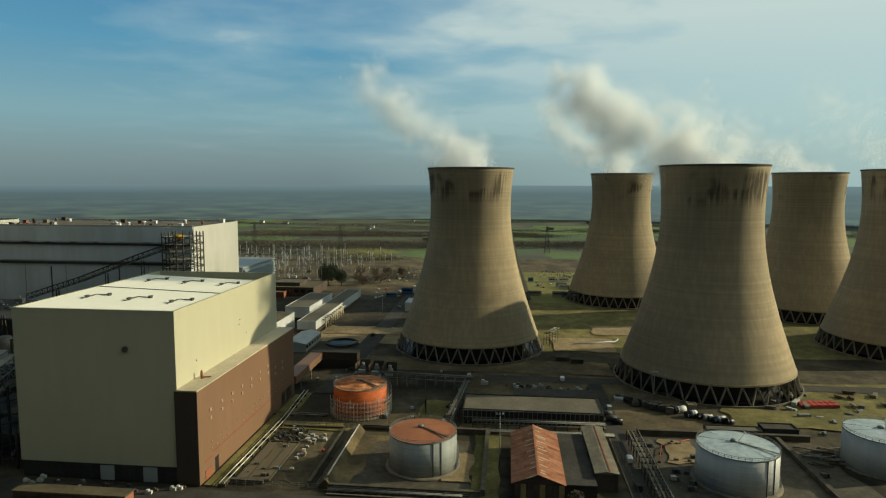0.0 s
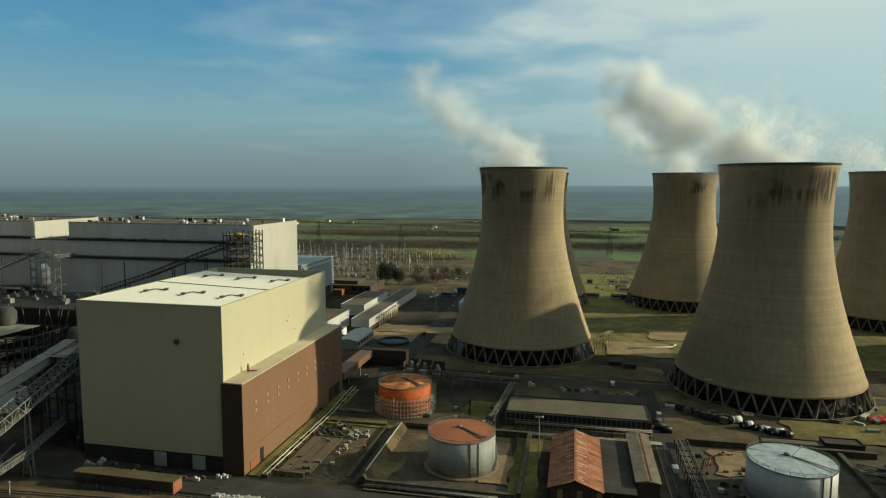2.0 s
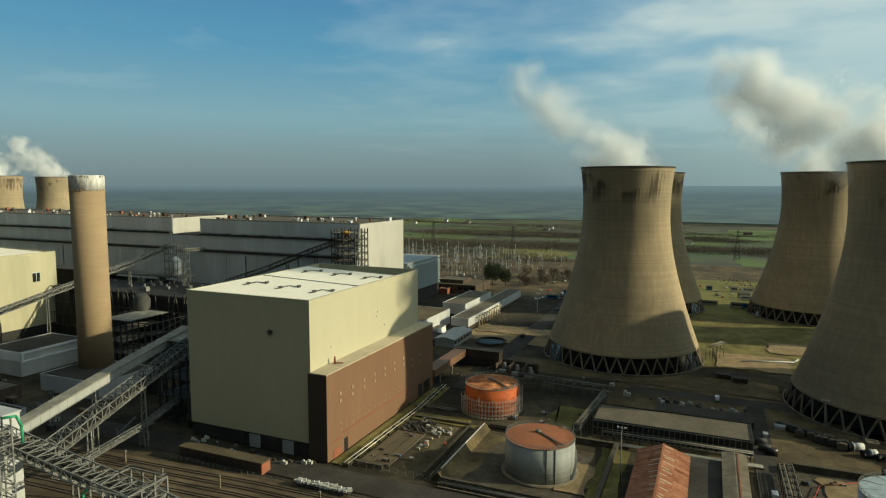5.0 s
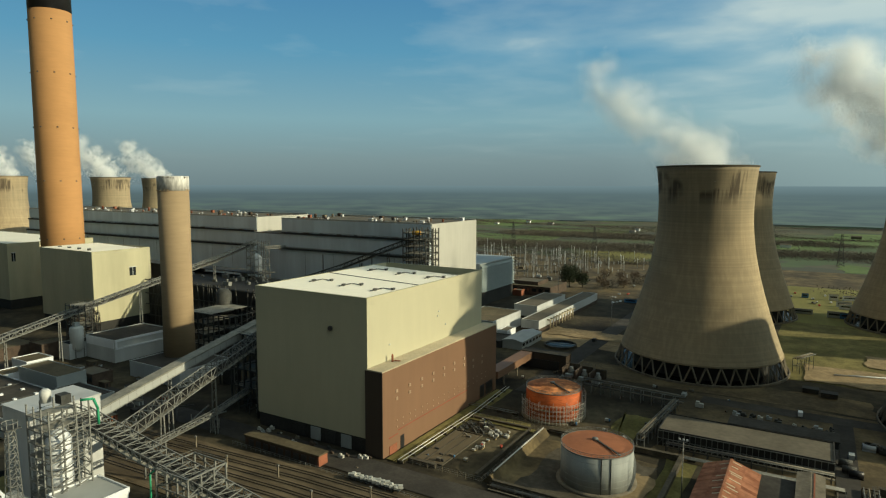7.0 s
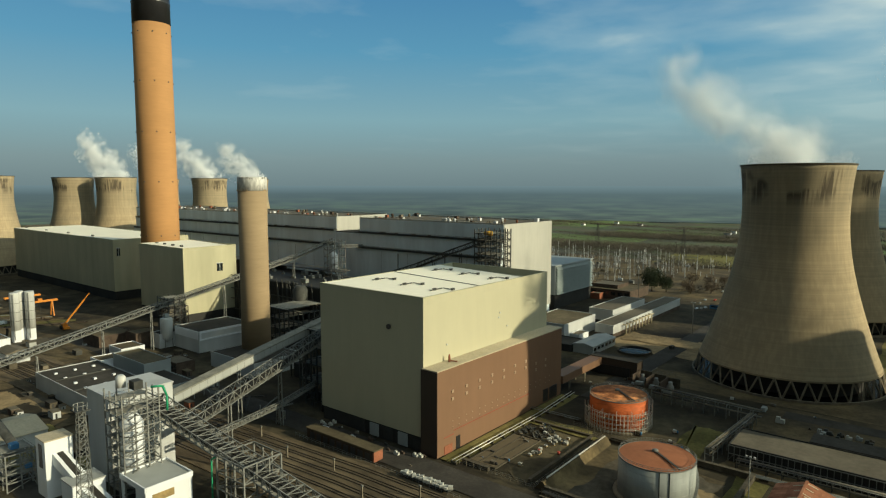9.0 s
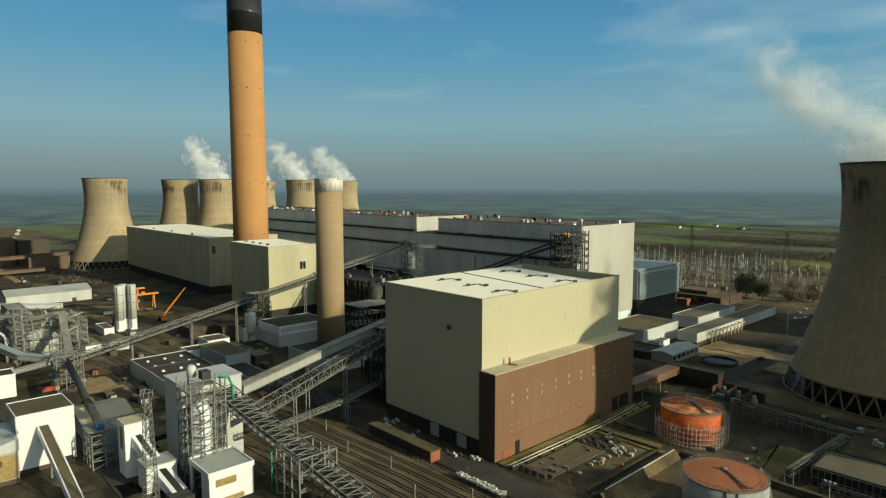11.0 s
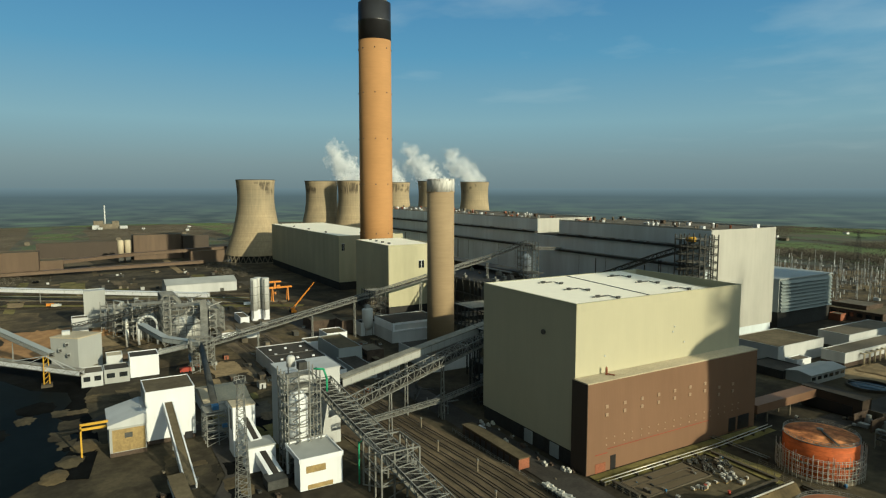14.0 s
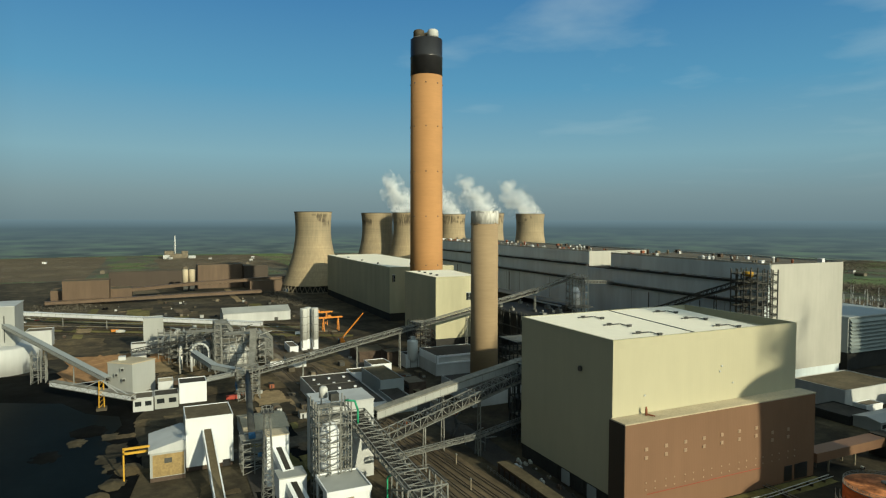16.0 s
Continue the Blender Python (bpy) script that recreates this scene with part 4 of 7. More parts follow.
# ---- tank farm ----
def tank(x, y, r, h, wall, roof, label, scaffold=False):
    t = thing("storage_tank", label, "storage tank", (x, y, 0), "storage tanks")
    part("plinth", lathe(B(), [(r + 1.6, -0.2), (r + 1.4, 0.5), (r + 0.2, 0.6)], 64, x, y), "concrete", t, "pale concrete ring base")
    part("shell", lathe(B(), [(r, 0.5), (r, h)], 96, x, y), wall, t)
    for k in range(1, 6):
        part("plate_seam", ring(B(), x, y, r + 0.04, 0.5 + (h - 0.5) * k / 6, 0.1, 0.08, 96), wall, t)
    part("curb_ring", ring(B(), x, y, r + 0.12, h - 0.1, 0.25, 0.3, 96), "steel", t, "steel top ring")
    part("roof", lathe(B(), [(r - 0.1, h + 0.1), (r * 0.5, h + 0.75), (0.8, h + 1.15), (0.02, h + 1.15)], 64, x, y, False), roof, t)
    bm = B()
    for k in range(40):
        a = k * math.tau / 40
        beam(bm, (x + r * math.cos(a), y + r * math.sin(a), h + 0.2), (x + r * math.cos(a), y + r * math.sin(a), h + 1.3), 0.09)
    ring(bm, x, y, r + 0.05, h + 1.25, 0.1, 0.1, 64)
    ring(bm, x, y, r + 0.05, h + 0.75, 0.1, 0.08, 64)
    part("hand_rail", bm, "steel", t)
    part("roof_hub", lathe(B(), [(1.1, h + 1.1), (1.1, h + 1.7), (0.4, h + 2.0)], 16, x - 1, y + 1), "steel", t)
    bm = B()
    beam(bm, (x, y, h + 1.45), (x + r * 0.8, y - r * 0.55, h + 0.75), 0.7, 0.25)
    part("roof_walkway", bm, "steel_dark" if roof != "tank_roof_blue" else "deck", t, "narrow roof walkway")
    bm = B()
    pts = [(x + (r + 0.5) * math.cos(-0.35 + k * 0.055), y + (r + 0.5) * math.sin(-0.35 + k * 0.055), 0.4 + k * h / 26) for k in range(27)]
    for p, q in zip(pts, pts[1:]):
        beam(bm, p, q, 0.9, 0.16)
        beam(bm, (p[0], p[1], p[2] + 1.0), (q[0], q[1], q[2] + 1.0), 0.07)
    part("stair", bm, "steel", t, "spiral outside stair")
    for a in () if scaffold else (-1.15, -0.9):
        bm = B()
        beam(bm, (x + (r + 0.12) * math.cos(a), y + (r + 0.12) * math.sin(a), 0.6), (x + (r + 0.12) * math.cos(a), y + (r + 0.12) * math.sin(a), h), 0.22)
        part("down_pipe", bm, "steel_dark", t)
    if roof == "tank_roof_blue":
        for k in range(12):
            a = k * math.tau / 12
            bm = B()
            beam(bm, (x + 1 * math.cos(a), y + 1 * math.sin(a), h + 1.18), (x + (r - 0.3) * math.cos(a), y + (r - 0.3) * math.sin(a), h + 0.18), 0.12)
            part("roof_rib", bm, "concrete_dark" if k in (2, 5) else roof, t)
    if scaffold:
        s = thing("scaffolding", "grey tube scaffolding round the orange tank", "scaffolding", (x, y, 0))
        rnd = random.Random(3)
        for k in range(34):
            bm = B()
            a = -2.6 + k * 0.115
            top = 8.2 if k % 4 else 9.6
            if a > 0.2:
                top = 11.5
            for rr in (r + 0.7, r + 2.0):
                beam(bm, (x + rr * math.cos(a), y + rr * math.sin(a), 0), (x + rr * math.cos(a), y + rr * math.sin(a), top), 0.13)
            part("standard", bm, "pipe", s)
        for z in (2.0, 4.0, 6.0, 8.0):
            bm = B()
            for rr in (r + 0.7, r + 2.0):
                for k in range(33):
                    a, b = -2.6 + k * 0.115, -2.6 + (k + 1) * 0.115
                    beam(bm, (x + rr * math.cos(a), y + rr * math.sin(a), z), (x + rr * math.cos(b), y + rr * math.sin(b), z), 0.12)
            part("ledger", bm, "pipe", s)
        for k in (2, 8, 9, 18, 19, 27):
            a = -2.6 + k * 0.115
            bm = B()
            beam(bm, (x + (r + 1.4) * math.cos(a), y + (r + 1.4) * math.sin(a), 6.1), (x + (r + 1.4) * math.cos(a + 0.2), y + (r + 1.4) * math.sin(a + 0.2), 6.1), 1.4, 0.12)
            part("plank", bm, "concrete", s)
    return t


tank(-30.5, 225, 12.5, 13, "tank_grey", "tank_roof_rust", "pale grey steel storage tank with a red-brown roof")
tank(-66.8, 278, 12.3, 13, "tank_orange", "tank_orange_roof", "orange primed storage tank with rusting roof inside scaffolding", True)
tank(81.6, 224, 13.6, 13, "tank_white", "tank_roof_blue", "white steel storage tank with a pale blue roof")
tank(141, 243, 13.6, 13, "tank_white", "tank_roof_blue", "white steel storage tank with a pale blue roof")


def pipe_run(label, pts, offsets, r, material, legs=8.0, z=1.2):
    t = thing("pipe_run", label, "pipes", (*pts[0], 0), "pipe runs")
    for o in offsets:
        bm = B()
        for a, b in zip(pts, pts[1:]):
            d = Vector((b[0] - a[0], b[1] - a[1], 0)).normalized()
            n = Vector((-d.y, d.x, 0)) * o
            tube(bm, (a[0] + n.x, a[1] + n.y, z), (b[0] + n.x, b[1] + n.y, z), r, 8)
        part("pipe", bm, material, t)
    for a, b in zip(pts, pts[1:]):
        L = math.hypot(b[0] - a[0], b[1] - a[1])
        for k in range(int(L / legs) + 1):
            f = k * legs / L
            x, y = a[0] + (b[0] - a[0]) * f, a[1] + (b[1] - a[1]) * f
            w = max(abs(o) for o in offsets) + 0.5
            part("pipe_support", box(B(), x - w, x + w, y - 0.25, y + 0.25, 0, z - r), "concrete_dark", t)
    return t


pipe_run("bright silver lagged pipes on low supports", [(-97.5, 200), (-97.5, 262), (-100, 300)], (-0.9, 0.9), 0.17, "pipe")
pipe_run("silver pipe on top of the bund wall", [(-61.6, 206), (-61.6, 253)], (0.0,), 0.3, "pipe", z=3.1)
pipe_run("grey pipes along the back of the bund", [(-60, 257), (45, 258)], (-1, 0, 1), 0.25, "steel")
pipe_run("grey pipes across the yard to the orange tank", [(-105, 268), (-80, 268)], (-1, 1), 0.17, "steel")
pipe_run("thin pale pipe on the grass", [(44, 412), (72, 421), (75, 428)], (0,), 0.5, "offwhite", z=0.7)
pipe_run("red-white barrier pipe beside the white tank", [(58, 236), (62, 250), (75, 258)], (0,), 0.14, "red", z=0.9)
pipe_run("pale pipes along the road edge", [(-60, 200.5), (-14, 200.5)], (0, 0.8), 0.2, "steel", z=0.8)


def rack(label, x0, y0, x1, y1, w, h, pipes, material="steel"):
    """An open pipe rack with portal frames and a bundle of pipes."""
    t = thing("pipe_rack", label, "pipe rack", (x0, y0, 0), "pipe racks")
    d = Vector((x1 - x0, y1 - y0, 0))
    L = d.length
    d.normalize()
    n = Vector((-d.y, d.x, 0))
    for k in range(int(L / 5) + 1):
        c = Vector((x0, y0, 0)) + d * min(L, k * 5.0)
        bm = B()
        for s in (-w / 2, w / 2):
            beam(bm, c + n * s, c + n * s + Vector((0, 0, h)), 0.3)
        for z in (h * 0.55, h):
            beam(bm, c - n * w / 2 + Vector((0, 0, z)), c + n * w / 2 + Vector((0, 0, z)), 0.3)
        part("portal_frame", bm, material, t)
    for k in range(pipes):
        o = n * (-w / 2 + 0.4 + (w - 0.8) * (k % 4) / 3)
        z = Vector((0, 0, (h if k < 4 else h * 0.55) + 0.4))
        bm = B()
        a = Vector((x0, y0, 0)) + o + z
        tube(bm, a, a + d * L, 0.14 + 0.07 * (k % 3), 8)
        part("pipe", bm, ("steel", "steel_dark", "concrete")[k % 3], t)
    return t


rack("grey steel pipe rack along the yard", -66, 318, -17, 314, 4, 6, 8)
rack("grey steel pipe rack beside the grass", -24, 262, -20, 312, 3, 5, 6)
rack("rusty brown pipe trestle beside the white tank bund", 52, 196, 52, 256, 5, 4, 8, "dark_brick")
rack("grey pipe rack beside the tower", 26, 408, 34, 425, 4, 8, 4)
rack("pipe rack behind the long shed", -14, 262, 42, 263, 3, 3.5, 6, "steel_dark")

# bund walls
for x0, x1, y0, y1, h in [(-63, -60.4, 203, 254, 2.7), (-60.3, -8, 202.2, 203.4, 1.6), (-8, -6.6, 203, 257, 2.0), (-60.3, -8.1, 256, 257.4, 1.8), (52.9, 54, 258, 264, 2), (55, 124, 262.5, 264, 2.2), (110, 111.5, 200, 262, 1.6), (-96, -84, 203, 204, 1.2), (-68.5, -67.5, 205, 254, 1.0), (-95, -68.6, 254.5, 255.5, 1.0)]:
    bm = B()
    if h == 2.7:
        extrude(bm, [(x0 - 1.6, -0.1), (x1 + 1.2, -0.1), (x1 - 0.9, h), (x0 + 0.9, h)], "y", y0, y1)
    else:
        box(bm, x0, x1, y0, y1, -0.1, h)
        box(bm, x0 - 0.15, x1 + 0.15, y0 - 0.15, y1 + 0.15, h, h + 0.2)
    solid("bund_wall", bm, "yard" if h == 2.7 else "concrete_dark", "weathered concrete bund wall round the tanks", "wall", "bund walls")


# ---- compound with settling beds and stored goods ----
t = thing("settling_bed", "long brown settling beds with concrete kerbs", "settling bed", (-86, 222, 0))
for k in range(4):
    part("kerb", box(B(), -95 + 4 * k, -94.6 + 4 * k, 206, 238, 0, 0.55), "concrete_dark", t)
    if k < 3:
        part("bed", box(B(), -94.5 + 4 * k, -91.1 + 4 * k, 206.5, 237.6, 0, 0.45), "field_brown", t)
for y in (205.4, 238.1):
    part("end_kerb", box(B(), -95.4, -82.6, y, y + 0.5, 0, 0.7), "concrete_dark", t)
rnd = random.Random(15)
for k in range(26):
    x, y = rnd.choice([(rnd.uniform(-81, -71), rnd.uniform(238, 251)), (rnd.uniform(-81, -72), rnd.uniform(238, 251)), (rnd.uniform(-80, -77), rnd.uniform(214, 236))])
    s = rnd.uniform(0.45, 0.95)
    c = thing("pallet_load", "wrapped goods stacked on a pallet in the compound", "pallet", (x, y, 0), "stored pallets")
    part("pallet", box(B(), x - s, x + s, y - s, y + s, 0, 0.25), "timber", c)
    for j in range(2):
        part("sack", box(B(), x - s * 0.9, x + s * 0.9, y - s * 0.9 + j * s * 0.95, y - s * 0.9 + j * s * 0.95 + s * 0.85, 0.26, 0.3 + s * rnd.uniform(0.7, 1.3)), rnd.choice(["bag", "bag", "concrete", "steel", "steel_dark"]), c)
for k in range(26):
    x, y = rnd.uniform(-95, -82), rnd.uniform(240, 252)
    bm = B()
    s = rnd.uniform(0.5, 1.6)
    for j in range(4):
        beam(bm, (x + rnd.uniform(-s, s), y + rnd.uniform(-s, s), 0.1), (x + rnd.uniform(-s, s), y + rnd.uniform(-s, s), s * rnd.uniform(0.5, 1.5)), 0.4)
    solid("machine_scrap", bm, "steel_dark", "dark machine parts stored in the compound", "scrap", "compound scrap")
for x, y in [(-78, 229), (-71, 232)]:
    bm = B()
    tube(bm, (x, y, 0), (x, y, 1.1), 0.5, 12)
    lathe(bm, [(0.55, 1.1), (0.55, 1.2)], 12, x, y)
    solid("drum", bm, "red", "red steel drum standing in the compound", "drum")


# ---- sheds ----
def shed(name, label, x0, x1, y0, y1, h, wall, roof, flat_=True, ridge=2.5, axis="y", group="site sheds", eave=0.4, windows=0, face="-y", band=None):
    t = thing(name, label, "shed", ((x0 + x1) / 2, (y0 + y1) / 2, 0), group)
    part("wall", box(B(), x0, x1, y0, y1, -0.1, h), wall, t)
    if band:
        part("base_band", box(B(), x0 - 0.06, x1 + 0.06, y0 - 0.06, y1 + 0.06, -0.1, h * 0.3), band, t)
    bm = B()
    if flat_:
        part("roof", box(bm, x0 + 0.3, x1 - 0.3, y0 + 0.3, y1 - 0.3, h - 0.2, h + 0.05), roof, t)
        for a in ((x0 - 0.1, x1 + 0.1, y0 - 0.1, y0 + 0.3), (x0 - 0.1, x1 + 0.1, y1 - 0.3, y1 + 0.1), (x0 - 0.1, x0 + 0.3, y0 + 0.31, y1 - 0.31), (x1 - 0.3, x1 + 0.1, y0 + 0.31, y1 - 0.31)):
            part("parapet", box(B(), *a, h - 0.25, h + 0.45), wall, t)
    elif axis == "y":
        m = (x0 + x1) / 2
        part("roof", extrude(bm, [(x0 - eave, h), (x1 + eave, h), (x1 + eave, h + 0.2), (m, h + ridge), (x0 - eave, h + 0.2)], "y", y0 - eave, y1 + eave), roof, t)
    else:
        m = (y0 + y1) / 2
        part("roof", extrude(bm, [(y0 - eave, h), (y1 + eave, h), (y1 + eave, h + 0.2), (m, h + ridge), (y0 - eave, h + 0.2)], "x", x0 - eave, x1 + eave), roof, t)
    for k in range(windows):
        f = (k + 0.5) / windows
        w = 0.32 / max(windows, 1)
        if face == "-y":
            L = x1 - x0
            a = (x0 + L * (f - w), x0 + L * (f + w), y0 - 0.08, y0 + 0.02)
        else:
            L = y1 - y0
            a = (x1 - 0.02, x1 + 0.08, y0 + L * (f - w), y0 + L * (f + w))
        part("window", box(B(), *a, h * 0.42, h * 0.78), "glass", t)
    return t


# long shed with a framed front
t = shed("long_shed", "long dull shed with a grey-brown flat roof and framed front", -18.5, 42, 268, 288, 6.2, "plinth", "roof_grey")
bm = B()
for k in range(31):
    x = -18.5 + 60.5 * k / 30
    beam(bm, (x, 267.6, 0), (x, 267.6, 6.2), 0.22)
    if k < 30:
        beam(bm, (x, 267.5, 0.3), (x + 2.0, 267.5, 3.0), 0.14)
for z in (3.0, 6.1):
    beam(bm, (-18.5, 267.6, z), (42, 267.6, z), 0.25)
part("front_frame", bm, "steel", t, "grey framed front")
t2 = thing("low_dark_roof", "low dark green flat-roofed store", "shed", (23, 304, 0))
part("wall", box(B(), 4, 44, 299, 309, 0, 2.8), "plinth", t2)
part("roof", box(B(), 3.6, 44.4, 298.6, 309.4, 2.804, 3.2), "roof_dark", t2)
for x0, y0, m in [(43.5, 283, "steel_dark"), (46.5, 274, "rubber"), (44.5, 277, "steel_dark"), (52, 304, "offwhite")]:
    bm = B()
    tube(bm, (x0, y0, 1.4), (x0 + 4.5, y0, 1.4), 1.3, 14)
    box(bm, x0, x0 + 4.5, y0 - 1.2, y0 + 1.2, 0, 0.4)
    solid("bowser", bm, m, "dark cylindrical bowser standing by the shed", "bowser", "yard vehicles")

# rusty gabled shed
t = thing("rusty_shed", "open-ended shed with a rusty corrugated iron roof", "shed", (11, 223, 0))
part("wall", box(B(), 2.8, 19.6, 201.6, 244.6, 0, 6), "dark_brick", t)
bm = B()
bm.faces.new([bm.verts.new(v) for v in ((2.8, 201.55, 6), (19.6, 201.55, 6), (11, 201.55, 9))])
bm.faces.new([bm.verts.new(v) for v in ((19.6, 244.65, 6), (2.8, 244.65, 6), (11, 244.65, 9))])
part("gable", bm, "dark_brick", t)
for k in range(8):
    part("gable_board", box(B(), 3.2 + 2.1 * k, 5.0 + 2.1 * k, 201.3, 201.5, 0.2, 5.8), "timber" if k % 3 == 1 else "dark_brick", t)
rnd = random.Random(33)
for side in (0, 1):
    for row in range(22):
        for k in range(2):
            y0 = 201 + row * 2.0
            xa, za = (11.0, 9.2)
            xb, zb = (2.2, 5.9) if side == 0 else (20.2, 5.9)
            f0, f1 = k * 0.5, (k + 1) * 0.5 + 0.01
            p0, p1 = (xa + (xb - xa) * f0, za + (zb - za) * f0), (xa + (xb - xa) * f1, za + (zb - za) * f1)
            lift = rnd.uniform(0.0, 0.07)
            bm = B()
            v = [bm.verts.new(q) for q in ((p0[0], y0, p0[1] + lift), (p1[0], y0, p1[1] + lift), (p1[0], y0 + 1.97, p1[1] + lift), (p0[0], y0 + 1.97, p0[1] + lift))]
            f = bm.faces.new(v)
            g = bmesh.ops.extrude_face_region(bm, geom=[f])
            bmesh.ops.translate(bm, verts=[q for q in g["geom"] if isinstance(q, bmesh.types.BMVert)], vec=(0, 0, 0.12))
            bmesh.ops.recalc_face_normals(bm, faces=bm.faces)
            part("roof_sheet", bm, "rust_roof", t)
    for row in range(22):
        if (row * 7 + side * 3) % 5 < (3 if side else 2):
            y0 = 201 + row * 2.0 + rnd.uniform(0, 0.6)
            xb, zb = (2.2, 5.9) if side == 0 else (20.2, 5.9)
            a, b = rnd.uniform(0.03, 0.12), rnd.uniform(0.25, 0.5)
            bm = B()
            beam(bm, (11 + (xb - 11) * a, y0, 9.42 - 3.3 * a), (11 + (xb - 11) * b, y0, 9.42 - 3.3 * b), 0.55, 0.08)
            part("pale_strip", bm, "pale_sheet", t, "pale replaced sheet")
part("ridge_cap", box(B(), 10.6, 11.4, 200.9, 245.1, 9.25, 9.5), "rust_roof", t)
t = thing("dark_lean_to", "dark flat roof between the two sheds", "shed", (25, 225, 0))
part("wall", box(B(), 19.9, 30.8, 205, 248, 0, 4.4), "plinth", t)
part("roof", box(B(), 19.95, 30.8, 204.5, 248.4, 4.404, 4.8), "roof_dark", t)
t = shed("pale_roof_shed", "narrow brick shed with a pale concrete roof", 31, 38.6, 211, 253, 6.2, "dark_brick", "concrete", False, 0.9)
part("roof_gutter", box(B(), 35.6, 36.1, 211.4, 252.6, 7.05, 7.2), "brick", t, "rusty gutter line")
shed("site_hut", "small brown brick hut in the yard", 84, 88, 293, 297, 3, "concrete", "roof_grey")
shed("site_hut", "low flat-roofed store beside the white tank", 84, 106, 264.5, 270, 2.6, "plinth", "roof_grey")
shed("site_hut", "low dark flat-roofed store", 108, 122, 268, 275, 2.6, "plinth", "roof_dark")

# ---- yard clutter before the cooling towers ----
rnd = random.Random(77)
for k in range(30):
    x = 53 + 44 * k / 30 + rnd.uniform(-1, 1)
    y = 305 - 27 * k / 30 + rnd.uniform(-2, 3)
    bm = B()
    if k > 16:
        r = rnd.uniform(0.9, 1.6)
        tube(bm, (x, y, r), (x + rnd.uniform(2, 4), y + rnd.uniform(0.5, 2), r), r, 14)
        tube(bm, (x - 0.02, y, r), (x + 0.3, y + 0.1, r), r * 1.12, 14)
        solid("pipe_section", bm, "rubber" if k % 3 else "tank_white", "large black pipe section lying in the yard", "pipe", "pipe sections")
    else:
        s = rnd.uniform(1.4, 2.2)
        box(bm, x - s, x + s, y - 1, y + 1, 0.5, rnd.uniform(1.8, 2.8))
        box(bm, x - s * 0.6, x + s * 0.6, y - 0.9, y + 0.9, 0.2, 3.0)
        solid("skip", bm, "steel_dark" if k % 3 else "skip", "dark skip parked along the yard", "skip", "parked skips")
for k in range(40):
    x, y = rnd.uniform(122, 190), rnd.uniform(270, 330)
    bm = B()
    s = rnd.uniform(0.6, 2.2)
    a = rnd.uniform(0, 3)
    beam(bm, (x, y, 0.4 * s), (x + 3 * s * math.cos(a), y + 3 * s * math.sin(a), 0.4 * s), 0.9 * s, 0.8 * s)
    beam(bm, (x + 1, y + 1, 0.3), (x + 1 + 2 * s * math.cos(a + 1), y + 1 + 2 * s * math.sin(a + 1), 0.5), 0.5)
    solid("scrap_bundle", bm, rnd.choice(["skip", "concrete", "bag", "dark_brick", "steel"]), "bundle of scrap metal and timber on the ground", "scrap", "scrap bundles")
for k in range(14):
    x, y = 139 + 2.6 * (k % 7), 304 + 3.6 * (k // 7) + 0.35 * (k % 7)
    bm = B()
    box(bm, x, x + 2.3, y, y + 3.2, 0, 1.2)
    box(bm, x + 0.1, x + 2.2, y + 0.1, y + 3.1, 1.2, 1.4)
    solid("red_crate", bm, "red", "red crate stacked on the grass", "crate", "red crates")
for k in range(34):
    x, y = rnd.uniform(112, 134), rnd.uniform(240, 256)
    bm = B()
    a = rnd.uniform(-0.6, 0.6)
    beam(bm, (x, y, 0.3 + 0.02 * k), (x + rnd.uniform(4, 9), y + a * 6, 0.3 + 0.02 * k), 0.4)
    solid("steel_bar", bm, rnd.choice(["steel", "dark_brick", "concrete"]), "loose steel bar lying on the slab", "bar", "loose bars")
for k in range(22):
    x, y = -15 + rnd.uniform(0, 60), rnd.uniform(312, 322)
    bm = B()
    s = rnd.uniform(0.8, 1.8)
    box(bm, x, x + 2 * s, y, y + s, 0, s)
    box(bm, x + 0.2, x + s, y + 0.1, y + s - 0.1, s, s * 1.5)
    solid("yard_box", bm, rnd.choice(["steel_dark", "skip", "bluegrey", "bag", "steel_dark"]), "dark plant box standing along the yard", "box", "yard boxes")
for x, y in [(30, 372), (38, 368)]:
    t = thing("culvert", "dark concrete culvert beside the cooling tower", "culvert", (x, y, 0), "culverts")
    part("body", box(B(), x, x + 7, y, y + 5, 0, 2), "concrete_dark", t)
    part("cover", box(B(), x - 0.2, x + 7.2, y - 0.2, y + 5.2, 2.003, 2.3), "plinth", t)


def mast_lamp(x, y, h):
    t = thing("lamp_mast", "tall grey floodlight mast", "lamp mast", (x, y, 0), "floodlight masts")
    part("pole", tube(B(), (x, y, 0), (x, y, h), 0.22, 8, 0.12), "steel", t)
    part("cross_bar", beam(B(), (x - 1.3, y, h), (x + 1.3, y, h), 0.18), "steel", t)
    for k in (-1.2, 0, 1.2):
        part("floodlight", box(B(), x + k - 0.3, x + k + 0.3, y - 0.25, y + 0.25, h + 0.1, h + 0.6), "offwhite", t)


for x, y, h in [(-2, 226, 20), (-95, 640 - 170, 22), (70, 300, 16), (-240, 560, 24), (-170, 560, 30)]:
    mast_lamp(x, y, h)

